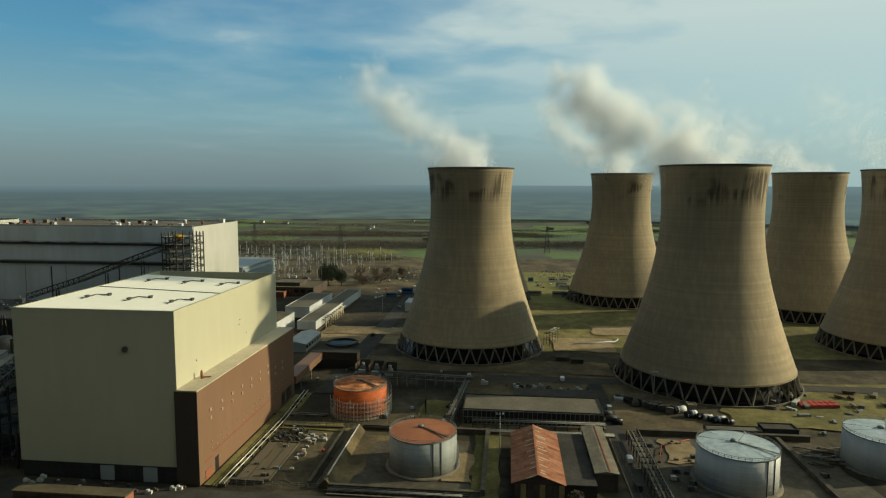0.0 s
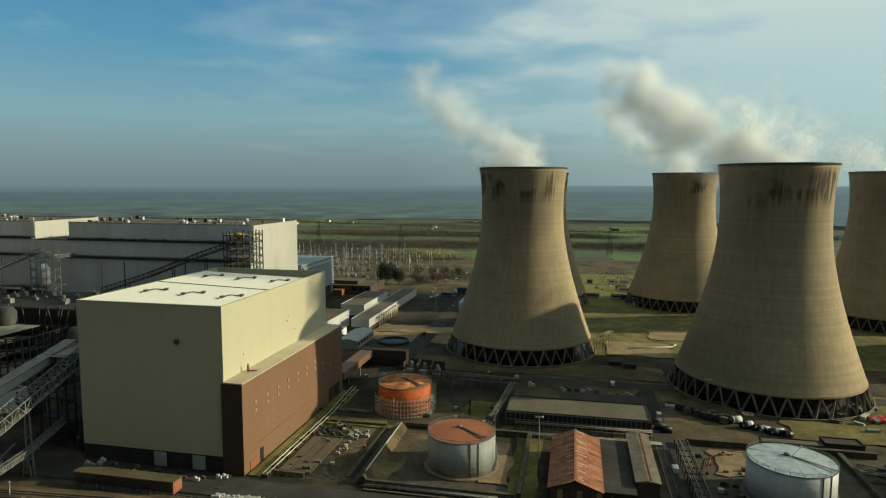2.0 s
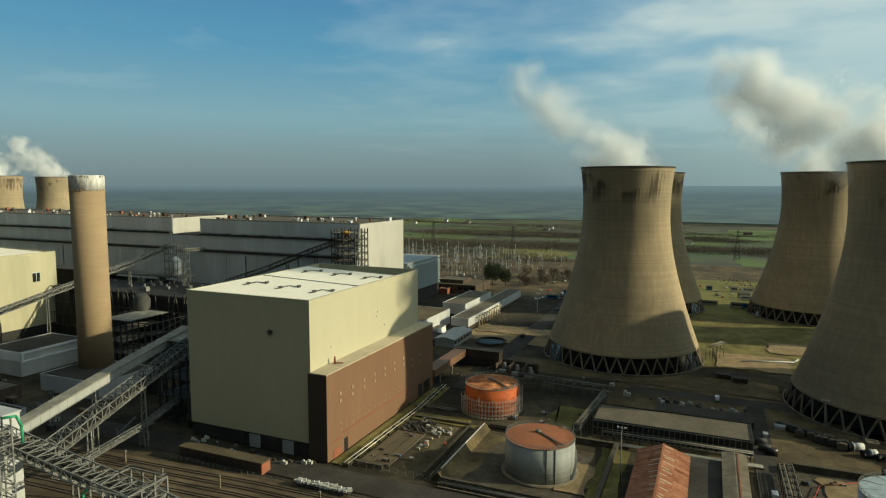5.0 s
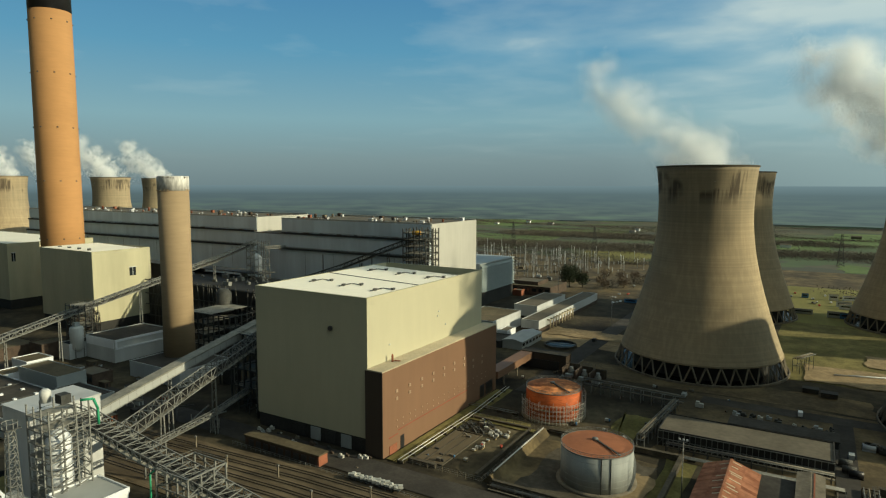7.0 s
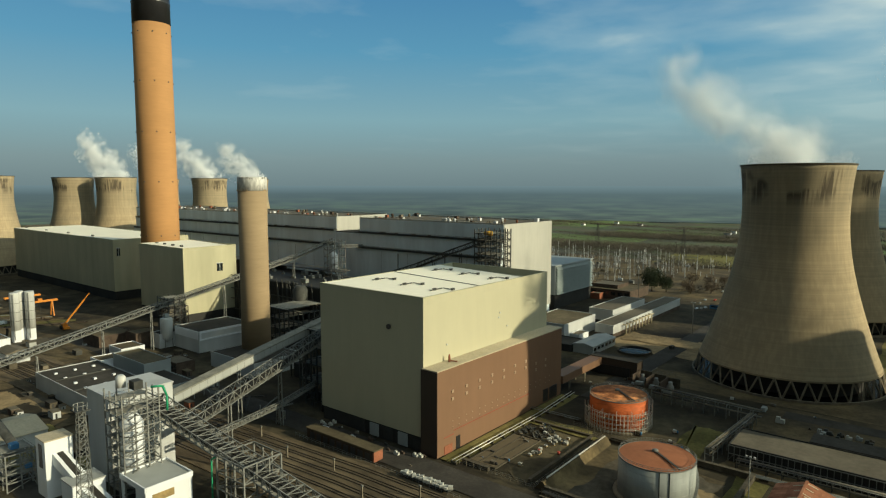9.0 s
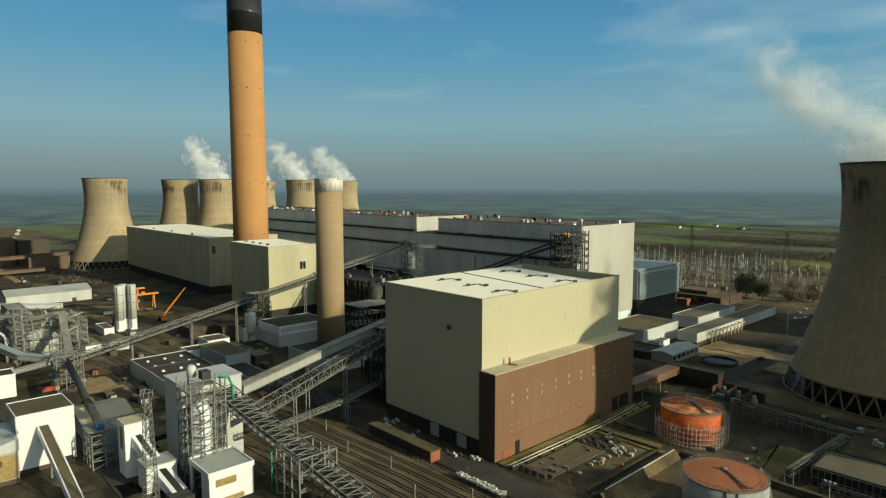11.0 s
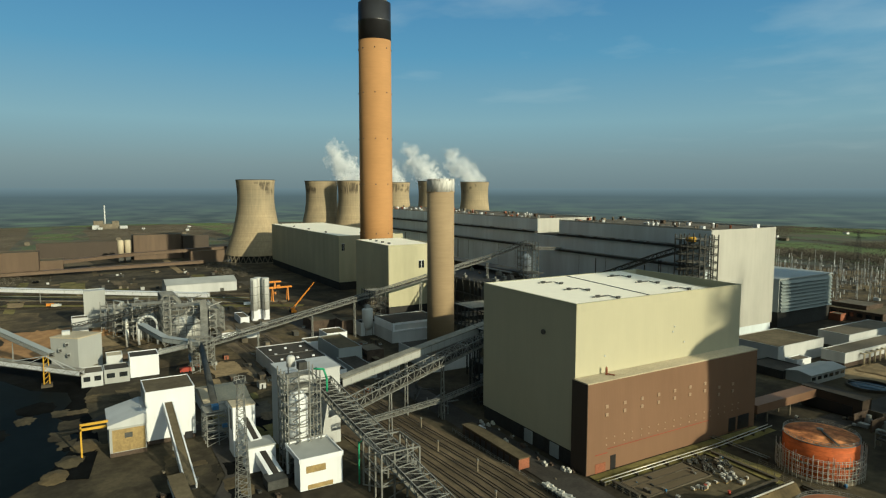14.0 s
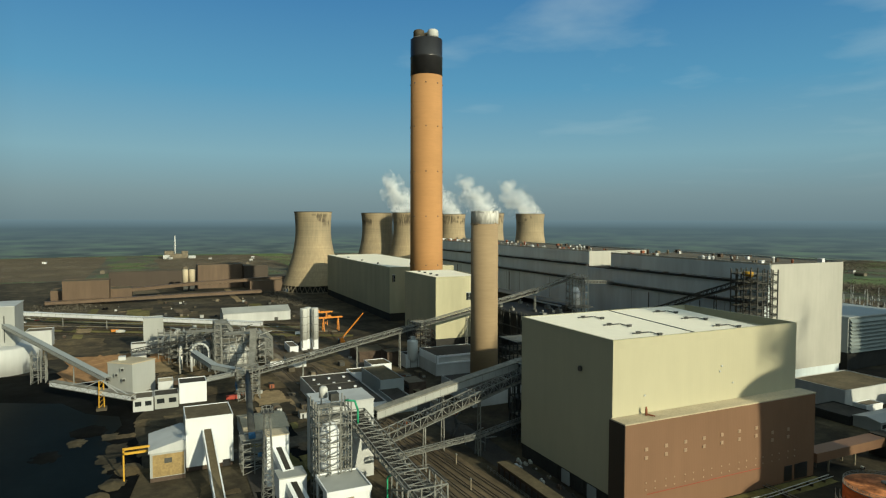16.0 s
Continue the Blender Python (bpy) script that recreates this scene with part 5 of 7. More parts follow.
# ---- buildings behind the brown annex ----
shed("workshop", "white walled workshop with a mossy flat roof", -185, -154.5, 393, 440, 11, "offwhite", "roof_brown")
shed("workshop", "small white flat-roofed room by the workshop", -153, -146, 398, 412, 4.5, "white", "roof_grey")
t = shed("pump_house", "long low white building on a dark base", -147, -133.5, 424, 560, 8, "offwhite", "roof_grey", band="dark_brick")
bm = B()
for k in range(9):
    y = 440 + 6 * k
    tube(bm, (-131, y, 0), (-131, y, 6.5), 0.55, 8)
    tube(bm, (-131, y, 6.5), (-133.4, y, 6.5), 0.5, 8)
beam(bm, (-130.4, 438, 6.8), (-130.4, 492, 6.8), 0.5)
part("wall_duct", bm, "pale_sheet", t, "row of tan ducts along the wall")
shed("upper_block", "white flat-roofed block behind the low building", -168, -149, 458, 520, 11.5, "offwhite", "roof_grey", band="plinth")
shed("grey_hut", "low grey arched hut beside the round basin", -138, -124.5, 374, 407, 5, "greyclad", "greyclad", False, 1.6, windows=6, face="+x")
shed("dark_store", "dark flat-roofed store beside the grey hut", -160, -138.5, 372, 392, 4, "plinth", "roof_dark")
shed("office_block", "low dark office block with brown flat roof", -232, -180, 566, 610, 8, "dark_brick", "roof_brown", windows=8)
shed("upper_office", "small upper storey on the office block", -222, -196, 575, 600, 11, "dark_brick", "roof_grey")
shed("brick_hut", "small red brick hut", -214, -205, 556, 564, 5, "brick", "roof_grey")
shed("white_store", "pale flat-roofed store with a blue-grey roof", -84, -66, 508, 530, 7, "offwhite", "tank_roof_blue")
t = thing("link_bridge", "brown sheeted link bridge on legs beside the annex", "building", (-98, 335, 0))
part("bridge_deck", box(B(), -111, -104, 297, 342, 5.2, 9), "brown", t)
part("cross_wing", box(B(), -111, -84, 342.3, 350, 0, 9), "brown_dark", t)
part("roof", box(B(), -111.3, -83.7, 342, 350.3, 9.004, 9.4), "roof_dark", t)
part("opening", box(B(), -108, -88, 341.9, 342.25, 0.4, 5.5), "black", t)
for x in (-110.4, -105):
    for y in (305, 322):
        part("leg", box(B(), x, x + 0.6, y, y + 0.6, 0, 5.2), "concrete", t)
for k, (x, y) in enumerate([(-80, 340), (-72, 338), (-64, 336)]):
    t = thing("pump_bay", "open concrete bay with a grey pump inside", "pump bay", (x, y, 0), "pump bays")
    part("side_wall", box(B(), x - 3.6, x - 3.0, y - 6, y + 6, 0, 5), "dark_brick", t)
    part("back_wall", box(B(), x - 2.98, x + 3, y + 5.4, y + 6, 0, 5), "concrete_dark", t)
    part("pump", lathe(B(), [(1.8, 0), (1.8, 2.4), (1.0, 3.4), (1.0, 4.6)], 14, x, y), "steel", t)
    part("motor", box(B(), x - 2, x + 2, y - 5, y - 2.6, 0, 1.6), "bluegrey", t)
t = thing("round_basin", "round concrete settling basin with dark water", "basin", (-107.7, 397.8, 0))
part("basin_wall", lathe(B(), [(10.4, -0.2), (10.4, 1.3), (9.7, 1.3), (9.7, 0.3)], 64, -107.7, 397.8, False, False), "concrete_dark", t)
part("water_surface", lathe(B(), [(9.7, 0.5), (0.05, 0.5)], 48, -107.7, 397.8, False), "water", t)
part("scraper_bridge", beam(B(), (-117.5, 397, 1.5), (-98, 398.6, 1.5), 0.8, 0.3), "steel", t)
rnd = random.Random(5)
for k in range(90):
    x, y = rnd.choice([(rnd.uniform(-130, -92), rnd.uniform(560, 760)), (rnd.uniform(-90, 10), rnd.uniform(600, 700)), (rnd.uniform(5, 90), rnd.uniform(640, 720))])
    c = thing("parked_car", "small parked car seen far off", "car", (x, y, 0), "cars in the far car park")
    w, L = 0.9, 2.1
    m = rnd.choice(["white", "bluegrey", "red", "blue", "steel", "plinth", "bag"])
    bm = B()
    box(bm, x - w, x + w, y - L, y + L, 0.35, 0.95)
    v = [bm.verts.new(q) for q in ((x - w, y - L * 0.7, 0.95), (x + w, y - L * 0.7, 0.95), (x + w, y + L * 0.45, 0.95), (x - w, y + L * 0.45, 0.95), (x - w * 0.8, y - L * 0.45, 1.5), (x + w * 0.8, y - L * 0.45, 1.5), (x + w * 0.8, y + L * 0.2, 1.5), (x - w * 0.8, y + L * 0.2, 1.5))]
    for f in ((4, 5, 6, 7), (0, 1, 5, 4), (1, 2, 6, 5), (2, 3, 7, 6), (3, 0, 4, 7)):
        bm.faces.new([v[i] for i in f])
    part("body", bm, m, c)
    for sx in (-1, 1):
        for sy in (-0.6, 0.6):
            part("wheel", tube(B(), (x + sx * w * 0.8, y + sy * L, 0.32), (x + sx * w, y + sy * L, 0.32), 0.32, 8), "rubber", c)
for k in range(26):
    x, y = rnd.uniform(15, 110), rnd.uniform(590, 690)
    if k > 18:
        x, y = rnd.uniform(-120, -60), rnd.uniform(540, 600)
    L, w, h = rnd.uniform(5, 14), 3, rnd.uniform(2.6, 6)
    c = thing("site_cabin", "flat-roofed site cabin far behind the towers", "cabin", (x, y, 0), "site cabins")
    part("body", box(B(), x, x + L, y, y + w, 0, h), rnd.choice(["offwhite", "blue", "bluegrey", "greyclad", "white"]), c)
    part("roof", box(B(), x - 0.15, x + L + 0.15, y - 0.15, y + w + 0.15, h, h + 0.2), "roof_grey", c)
    part("window", box(B(), x + 1, x + L - 1, y - 0.06, y, h * 0.45, h * 0.75), "glass", c)

# ---- substation ----
bm = B()
for s in (-1, 1):
    beam(bm, (s * 0.6, 0, 0), (s * 0.25, 0, 17), 0.2)
for k in range(9):
    z0, z1 = 17 * k / 9, 17 * (k + 1) / 9
    s = 1 if k % 2 else -1
    beam(bm, (s * (1.0 - 0.65 * k / 9), 0, z0), (-s * (1.0 - 0.65 * (k + 1) / 9), 0, z1), 0.1)
post_me = mesh_of("gantry_post", bm, "offwhite")
bm = B()
beam(bm, (-9, 0, 13.6), (9, 0, 13.6), 0.5)
beam(bm, (-9, 0, 12.4), (9, 0, 12.4), 0.3)
for k in range(9):
    beam(bm, (-9 + 2 * k, 0, 12.4), (-8 + 2 * k, 0, 13.6), 0.18)
bar_me = mesh_of("gantry_beam", bm, "steel")
bm = B()
lathe(bm, [(0.2, 0), (0.18, 2.4), (0.36, 2.5), (0.2, 2.9), (0.36, 3.3), (0.2, 3.7), (0.36, 4.1), (0.12, 6.2)], 8)
ins_me = mesh_of("insulator", bm, "steel_dark")
rnd = random.Random(6)
for i in range(10):
    for j in range(5):
        x, y = -445 + i * 26 + rnd.uniform(-3, 3), 630 + j * 52 + rnd.uniform(-4, 4)
        if x > -215 and y < 690:
            continue
        g = thing("gantry", "pale steel substation gantry with insulators", "gantry", (x, y, 0), "substation gantries")
        for me, dx in ((post_me, -8.5), (post_me, 8.5), (bar_me, 0)):
            o = part(me.name.split(".")[0], me, "steel", g)
            o.matrix_basis = pose(x + dx, y, 0) @ Matrix.Diagonal((1, 1, rnd.uniform(0.95, 1.6) if me is post_me else 1, 1))
        for k in range(4):
            o = part("insulator", ins_me, "bag", g)
            o.matrix_basis = pose(x - 6 + 4 * k, y + rnd.uniform(-6, 6), 0)
for k in range(40):
    x, y = rnd.uniform(-440, -200), rnd.uniform(640, 900)
    bm = B()
    s = rnd.uniform(1.5, 3)
    box(bm, x, x + 2 * s, y, y + s, 0, s)
    lathe(bm, [(0.4, s), (0.3, s + 2.2)], 8, x + s, y + s / 2)
    solid("transformer", bm, rnd.choice(["steel", "offwhite", "concrete"]), "grey transformer in the substation", "transformer", "substation transformers")
for x, y in [(-255, 940), (-420, 1010), (-120, 1040), (190, 1000), (60, 980)]:
    t = thing("pylon", "grey lattice power pylon", "pylon", (x, y, 0), "power pylons")
    bm = B()
    for sx in (-1, 1):
        for sy in (-1, 1):
            beam(bm, (x + sx * 4, y + sy * 4, 0), (x + sx * 0.8, y + sy * 0.8, 42), 0.4)
    for k in range(10):
        z0, z1 = 4.2 * k, 4.2 * k + 4.2
        w0, w1 = 4 - 3.2 * k / 10, 4 - 3.2 * (k + 1) / 10
        for sy in (-1, 1):
            beam(bm, (x - w0, y + sy * w0, z0), (x + w1, y + sy * w1, z1), 0.22)
            beam(bm, (x + w0, y + sy * w0, z0), (x - w1, y + sy * w1, z1), 0.22)
    part("lattice", bm, "steel_dark", t)
    for z, w in ((26, 8), (33, 10), (39, 7)):
        part("cross_arm", beam(B(), (x - w, y, z), (x + w, y, z), 0.5), "steel_dark", t)


# ---- trees ----
def tree(x, y, h, r, seed, evergreen=False):
    rnd = random.Random(seed)
    t = thing("tree", "dark evergreen tree by the substation" if evergreen else "bare winter tree at the site edge", "tree", (x, y, 0), "site trees")
    bm = B()
    tube(bm, (x, y, -0.2), (x, y, h * 0.5), 0.5, 7, 0.25)
    for k in range(9):
        a, e = rnd.uniform(0, 6.28), rnd.uniform(0.4, 0.9)
        tube(bm, (x, y, h * rnd.uniform(0.2, 0.5)), (x + r * 0.8 * math.cos(a), y + r * 0.8 * math.sin(a), h * e), 0.2, 5, 0.05)
    part("trunk", bm, "twig", t)
    vs, fs = [], []
    for k in range(9000 if evergreen and h > 20 else 3000 if evergreen else 1100):
        a, u, q = rnd.uniform(0, 6.28), rnd.uniform(-1, 1), rnd.random() ** 0.4
        rr = r * q * (1 + 0.25 * noise.noise(Vector((math.cos(a) * 2, math.sin(a) * 2, u * 2 + seed))))
        px, py = x + rr * math.cos(a) * math.sqrt(1 - u * u * 0.8), y + rr * math.sin(a) * math.sqrt(1 - u * u * 0.8)
        pz = h * 0.58 + u * h * 0.42 * q
        s = rnd.uniform(0.3, 0.8)
        b = len(vs)
        for j in range(3):
            vs.append((px + rnd.uniform(-s, s), py + rnd.uniform(-s, s), pz + rnd.uniform(-s, s)))
        fs.append((b, b + 1, b + 2))
    me = bpy.data.meshes.new("crown")
    me.from_pydata(vs, [], fs)
    me.materials.append(M["leaf" if evergreen else "twig"])
    part("crown", me, "leaf", t)


tree(-184, 630, 24, 11, 2, True)
tree(-172, 636, 15, 6.5, 3, True)
for k, (x, y) in enumerate([(-150, 640), (-160, 660), (-135, 655), (-120, 700), (-140, 720), (-190, 690), (95, 700), (105, 705), (115, 702), (125, 707), (-150, 700), (-168, 705), (-60, 730), (-40, 740)]):
    tree(x, y, 9 + k % 4, 5 + k % 3, 20 + k, 6 <= k <= 9)


def woods(label, strips, density, seed, material="wood_far", flake=1.6):
    """Far hedges and bare woods as ragged clumps."""
    rng = np.random.default_rng(seed)
    vs = []
    for x0, y0, x1, y1, w, h in strips:
        L = math.hypot(x1 - x0, y1 - y0)
        n = int(L * max(w, 6) * density)
        f = rng.random(n)
        c = np.stack([x0 + (x1 - x0) * f + rng.normal(0, w / 2.5, n), y0 + (y1 - y0) * f + rng.normal(0, w / 2.5, n), np.abs(rng.random(n)) ** 0.7 * h * (0.6 + 0.4 * np.sin(f * 37))], 1)
        tri = rng.normal(size=(n, 3, 3)) * flake
        vs.append((c[:, None, :] + tri).reshape(-1, 3))
    v = np.concatenate(vs)
    v[:, 2] = np.maximum(v[:, 2], -0.4)
    me = bpy.data.meshes.new("woodland")
    me.from_pydata(v.tolist(), [], np.arange(len(v)).reshape(-1, 3).tolist())
    me.materials.append(M[material])
    return tagged(new("woodland", me), label, "trees", "", "stuff")


woods("bare brown winter woodland beyond the substation", [(-650, 1000, -60, 1075, 80, 9), (-520, 1260, 80, 1300, 60, 8), (-60, 1085, 300, 1120, 60, 8), (-250, 860, -150, 860, 14, 9)], 1.6, 3, flake=0.6)
rr = random.Random(12)
woods("bare hedges and tree belts between far fields", [(x, y, x + rr.uniform(120, 520), y + rr.uniform(-130, 130), rr.uniform(6, 75), rr.uniform(2, 6)) for x, y in [(rr.uniform(-1300, 800), rr.uniform(950, 1750)) for _ in range(46)]], 0.45, 5, flake=0.55)
woods("bare scrub and tree belts west of the works", [(x, y, x + rr.uniform(-80, 80), y + rr.uniform(120, 420), rr.uniform(8, 50), rr.uniform(3, 7)) for x, y in [(rr.uniform(-1800, -1180), rr.uniform(-500, 900)) for _ in range(50)]], 0.35, 6, flake=0.45)
woods("rough bushes among the works yards", [(-140, 690, -60, 700, 20, 5), (-150, 640, -120, 760, 16, 6), (40, 720, 330, 735, 14, 8), (-1000, 20, -700, -60, 40, 4), (-900, 200, -700, 215, 25, 4)], 0.5, 8, flake=0.6)
rr = random.Random(40)
for k in range(30):
    x, y = rr.uniform(-1000, 600), rr.uniform(1150, 1800)
    if k > 20:
        x, y = rr.uniform(-1800, -1300), rr.uniform(-300, 700)
    w, d, h = rr.uniform(8, 18), rr.uniform(7, 10), rr.uniform(4, 6)
    shed("farm_building", "pale farm building far off among fields", x, x + w, y, y + d, h, rr.choice(["offwhite", "concrete", "white"]), "roof_grey", False, 2.5, "x", "far farm buildings")


# ---- conveyors and lattice work ----
def lattice_gallery(label, pts, w=4.5, h=3.6, bay=3.5, material="steel", belts=2, legs=(), sheeted=None, bar=0.26):
    """A lattice conveyor gallery along pts, with deck, belts, cross frames and trestle legs."""
    t = thing("conveyor", label, "conveyor", (pts[0][0], pts[0][1], 0), "conveyors")
    for a, b in zip(pts, pts[1:]):
        a, b = Vector(a), Vector(b)
        d = b - a
        n = max(2, int(d.length / bay))
        s = Vector((-d.y, d.x, 0)).normalized() * w / 2
        up = Vector((0, 0, h))
        for side, nm in ((-1, "side_truss"), (1, "side_truss")):
            bm = B()
            beam(bm, a + s * side, b + s * side, bar * 1.3)
            beam(bm, a + s * side + up, b + s * side + up, bar * 1.3)
            for k in range(n + 1):
                p = a + d * (k / n) + s * side
                beam(bm, p, p + up, bar)
                if k < n:
                    q = a + d * ((k + 1) / n) + s * side
                    beam(bm, p if k % 2 else p + up, q + up if k % 2 else q, bar * 0.85)
            part(nm, bm, material, t)
        if not sheeted:
            bm = B()
            for k in range(n + 1):
                p = a + d * (k / n) + up
                beam(bm, p - s, p + s, bar)
                if k < n:
                    q = a + d * ((k + 1) / n) + up
                    beam(bm, p - s, q + s, bar * 0.7)
            tagged(part("top_bracing", bm, material, t), kind="stuff")
        bm = B()
        beam(bm, a, b, w, 0.25)
        part("deck", bm, "deck", t)
        for k in range(belts):
            o = s * ((k + 0.5) / belts * 2 - 1) * 0.75
            bm = B()
            beam(bm, a + o + Vector((0, 0, 0.9)), b + o + Vector((0, 0, 0.9)), w * 0.55 / belts, 0.25)
            part("belt", bm, "belt", t)
        if sheeted:
            bm = B()
            e = Vector((0, 0, h + 0.3))
            beam(bm, a + e, b + e, w + 0.7, 0.35)
            part("roof", bm, sheeted[0], t)
            for side in (-1, 1):
                bm = B()
                beam(bm, a + s * side * 1.03 + Vector((0, 0, h * 0.5)), b + s * side * 1.03 + Vector((0, 0, h * 0.5)), 0.12, h * 0.85)
                part("side_sheet", bm, sheeted[1], t)
    for x, y, z in legs:
        bm = B()
        for sx in (-1.0, 1.0):
            beam(bm, (x + sx * 1.6, y, 0), (x + sx * 0.9, y, z), 0.45)
        for k in range(int(z / 4)):
            beam(bm, (x - 1.4, y, 4 * k + 0.5), (x + 1.4, y, 4 * k + 4), 0.2)
        part("trestle_leg", bm, material, t)
    return t


def lattice_tower(name, label, x0, x1, y0, y1, h, floor_step=4.5, material="steel", floors=True, bar=0.3, seed=0):
    """An open steel tower with floors, bracing and hand rails."""
    t = thing(name, label, "steel tower", ((x0 + x1) / 2, (y0 + y1) / 2, 0), "open steel towers")
    rnd = random.Random(seed)
    nx, ny = max(1, round((x1 - x0) / 4.5)), max(1, round((y1 - y0) / 4.5))
    for i in range(nx + 1):
        for j in range(ny + 1):
            if 0 < i < nx and 0 < j < ny:
                continue
            x, y = x0 + (x1 - x0) * i / nx, y0 + (y1 - y0) * j / ny
            part("column", beam(B(), (x, y, 0), (x, y, h), bar * 1.3), material, t)
    z = floor_step
    k = 0
    while z <= h + 0.1:
        bm = B()
        for a, b in (((x0, y0), (x1, y0)), ((x1, y0), (x1, y1)), ((x1, y1), (x0, y1)), ((x0, y1), (x0, y0))):
            beam(bm, (*a, z), (*b, z), bar)
            beam(bm, (*a, z + 1.1), (*b, z + 1.1), 0.1)
            beam(bm, (*a, z - floor_step + 0.2), (*b, z), bar * 0.7)
        part("floor_frame", bm, material, t)
        fx = rnd.uniform(0.3, 0.7)
        if floors:
            part("floor", box(B(), x0, x0 + (x1 - x0) * fx, y0, y1, z - 0.1, z + 0.05), "deck", t)
        z += floor_step
        k += 1
    return t


# transfer tower, silo tower and the galleries into the beige building
t = thing("transfer_tower", "tall grey sheeted transfer tower", "industrial building", (-187, 123, 0))
part("wall", box(B(), -196, -179, 112, 135, 0, 31), "offwhite", t)
part("roof", box(B(), -196.3, -178.7, 111.7, 135.3, 31.004, 31.5), "offwhite", t)
part("side_opening", box(B(), -179.05, -178.9, 124, 131, 20, 27), "plinth", t)
t = lattice_tower("silo_tower", "open steel tower round a white silo", -172, -159.5, 108, 120, 37, 4.2, seed=2)
part("silo", lathe(B(), [(0.8, 3), (3.6, 8), (3.6, 26), (2.2, 28.5), (0.5, 29)], 32, -164.5, 113), "white", t, "white cylindrical silo")
for z in (12, 17, 22):
    part("silo_band", ring(B(), -164.5, 113, 3.8, z, 0.3, 0.4, 32), "steel", t)
part("top_tank", lathe(B(), [(1.6, 37.2), (1.6, 40.5), (0.9, 41.3)], 20, -168.5, 112), "tank_white", t, "small white top vessel")
part("top_unit", box(B(), -165, -161.5, 113, 116, 37.2, 40), "steel_dark", t)
bm = B()
for a, b in (((-160.5, 118, 37.4), (-158.5, 121, 37.4)), ((-158.5, 121, 37.4), (-158, 122, 34)), ((-158, 122, 34), (-158, 122, 29))):
    tube(bm, a, b, 0.4, 8)
part("green_pipe", bm, "green", t, "bright green pipe")
for k in range(24):
    z = 1.5 * k
    part("stair_flight", beam(B(), (-159.2, 108 + (1.5 if k % 2 else 4.5), z), (-159.2, 108 + (4.5 if k % 2 else 1.5), z + 1.5), 0.8, 0.12), "steel", t, "short steel stair flight")
part("base_plant", box(B(), -170.5, -160.5, 109, 119, 0, 3.6), "steel_dark", t)

lattice_gallery("galvanised lattice conveyor rising over the sidings", [(-168, 133, 16), (-180.5, 183, 25), (-191, 228, 33)], 5.5, 4.2, 3.6, legs=((-180, 183.5, 24), (-174, 155, 19)))
lattice_gallery("roofed conveyor gallery with a dull beige roof", [(-187, 138, 20.5), (-196, 185, 27), (-205, 232, 33)], 4.5, 3.2, 4, sheeted=("deck", "greyclad"), legs=((-193, 172, 25), (-203, 215, 30)))
lattice_gallery("wide double lattice conveyor beside the silo tower", [(-178, 127, 25), (-150, 131, 17.5), (-128, 135, 11.5), (-98, 140, 3)], 8.0, 3.0, 3.2, belts=2)
lattice_gallery("slim lattice pipe bridge over the sidings", [(-164, 135, 11), (-181, 183, 7.5), (-193, 214, 7.5)], 1.8, 1.8, 2.6, belts=0, legs=((-166, 143, 10), (-181, 183, 7.5)), bar=0.2)
lattice_tower("portal_tower", "open steel portal over the wide conveyor", -139, -124, 128, 142, 16.5, 5.5, floors=False, seed=5, bar=0.4)
bm = B()
for a, b in (((-140.5, 127, 0), (-140.5, 127, 15)), ((-140.5, 127, 15), (-139.5, 129, 16))):
    tube(bm, a, b, 0.3, 8)
solid("green_riser", bm, "green", "bright green riser pipe beside the conveyor", "pipe")
lattice_tower("trestle_tower", "dark steel trestle beside the beige building", -205, -175, 214, 236, 34, 8.5, "steel_dark", seed=6, bar=0.5)
lattice_tower("trestle_tower", "dark steel trestle under the galleries", -204, -190, 236, 262, 40, 8, "steel_dark", seed=7, bar=0.5)

# white shed by the sidings
t = thing("white_shed", "white sheeted shed with grey roof and open side", "shed", (-153, 115, 0))
part("wall", box(B(), -151.5, -145, 107.4, 122.6, 0, 10.5), "white", t)
part("side_leg", box(B(), -161.2, -160.4, 107.4, 108.2, 0, 9.6), "white", t)
part("back_wall", box(B(), -161.2, -151.6, 121.8, 122.6, 0, 9.6), "offwhite", t)
part("roof", box(B(), -161.2, -145.2, 107.6, 122.4, 10.504, 10.9), "greyclad", t)
for a in ((-161.6, -144.8, 107.1, 107.55), (-161.6, -144.8, 122.45, 122.9), (-161.6, -161.25, 107.6, 122.4), (-145.15, -144.8, 107.6, 122.4)):
    part("fascia", box(B(), *a, 9.7, 11.4), "white", t)
part("window", box(B(), -145.02, -144.88, 109.5, 116.5, 6.0, 8.4), "timber", t, "yellowed window strip")
part("low_panel", box(B(), -145.02, -144.86, 110, 119, 0.2, 1.8), "timber", t)

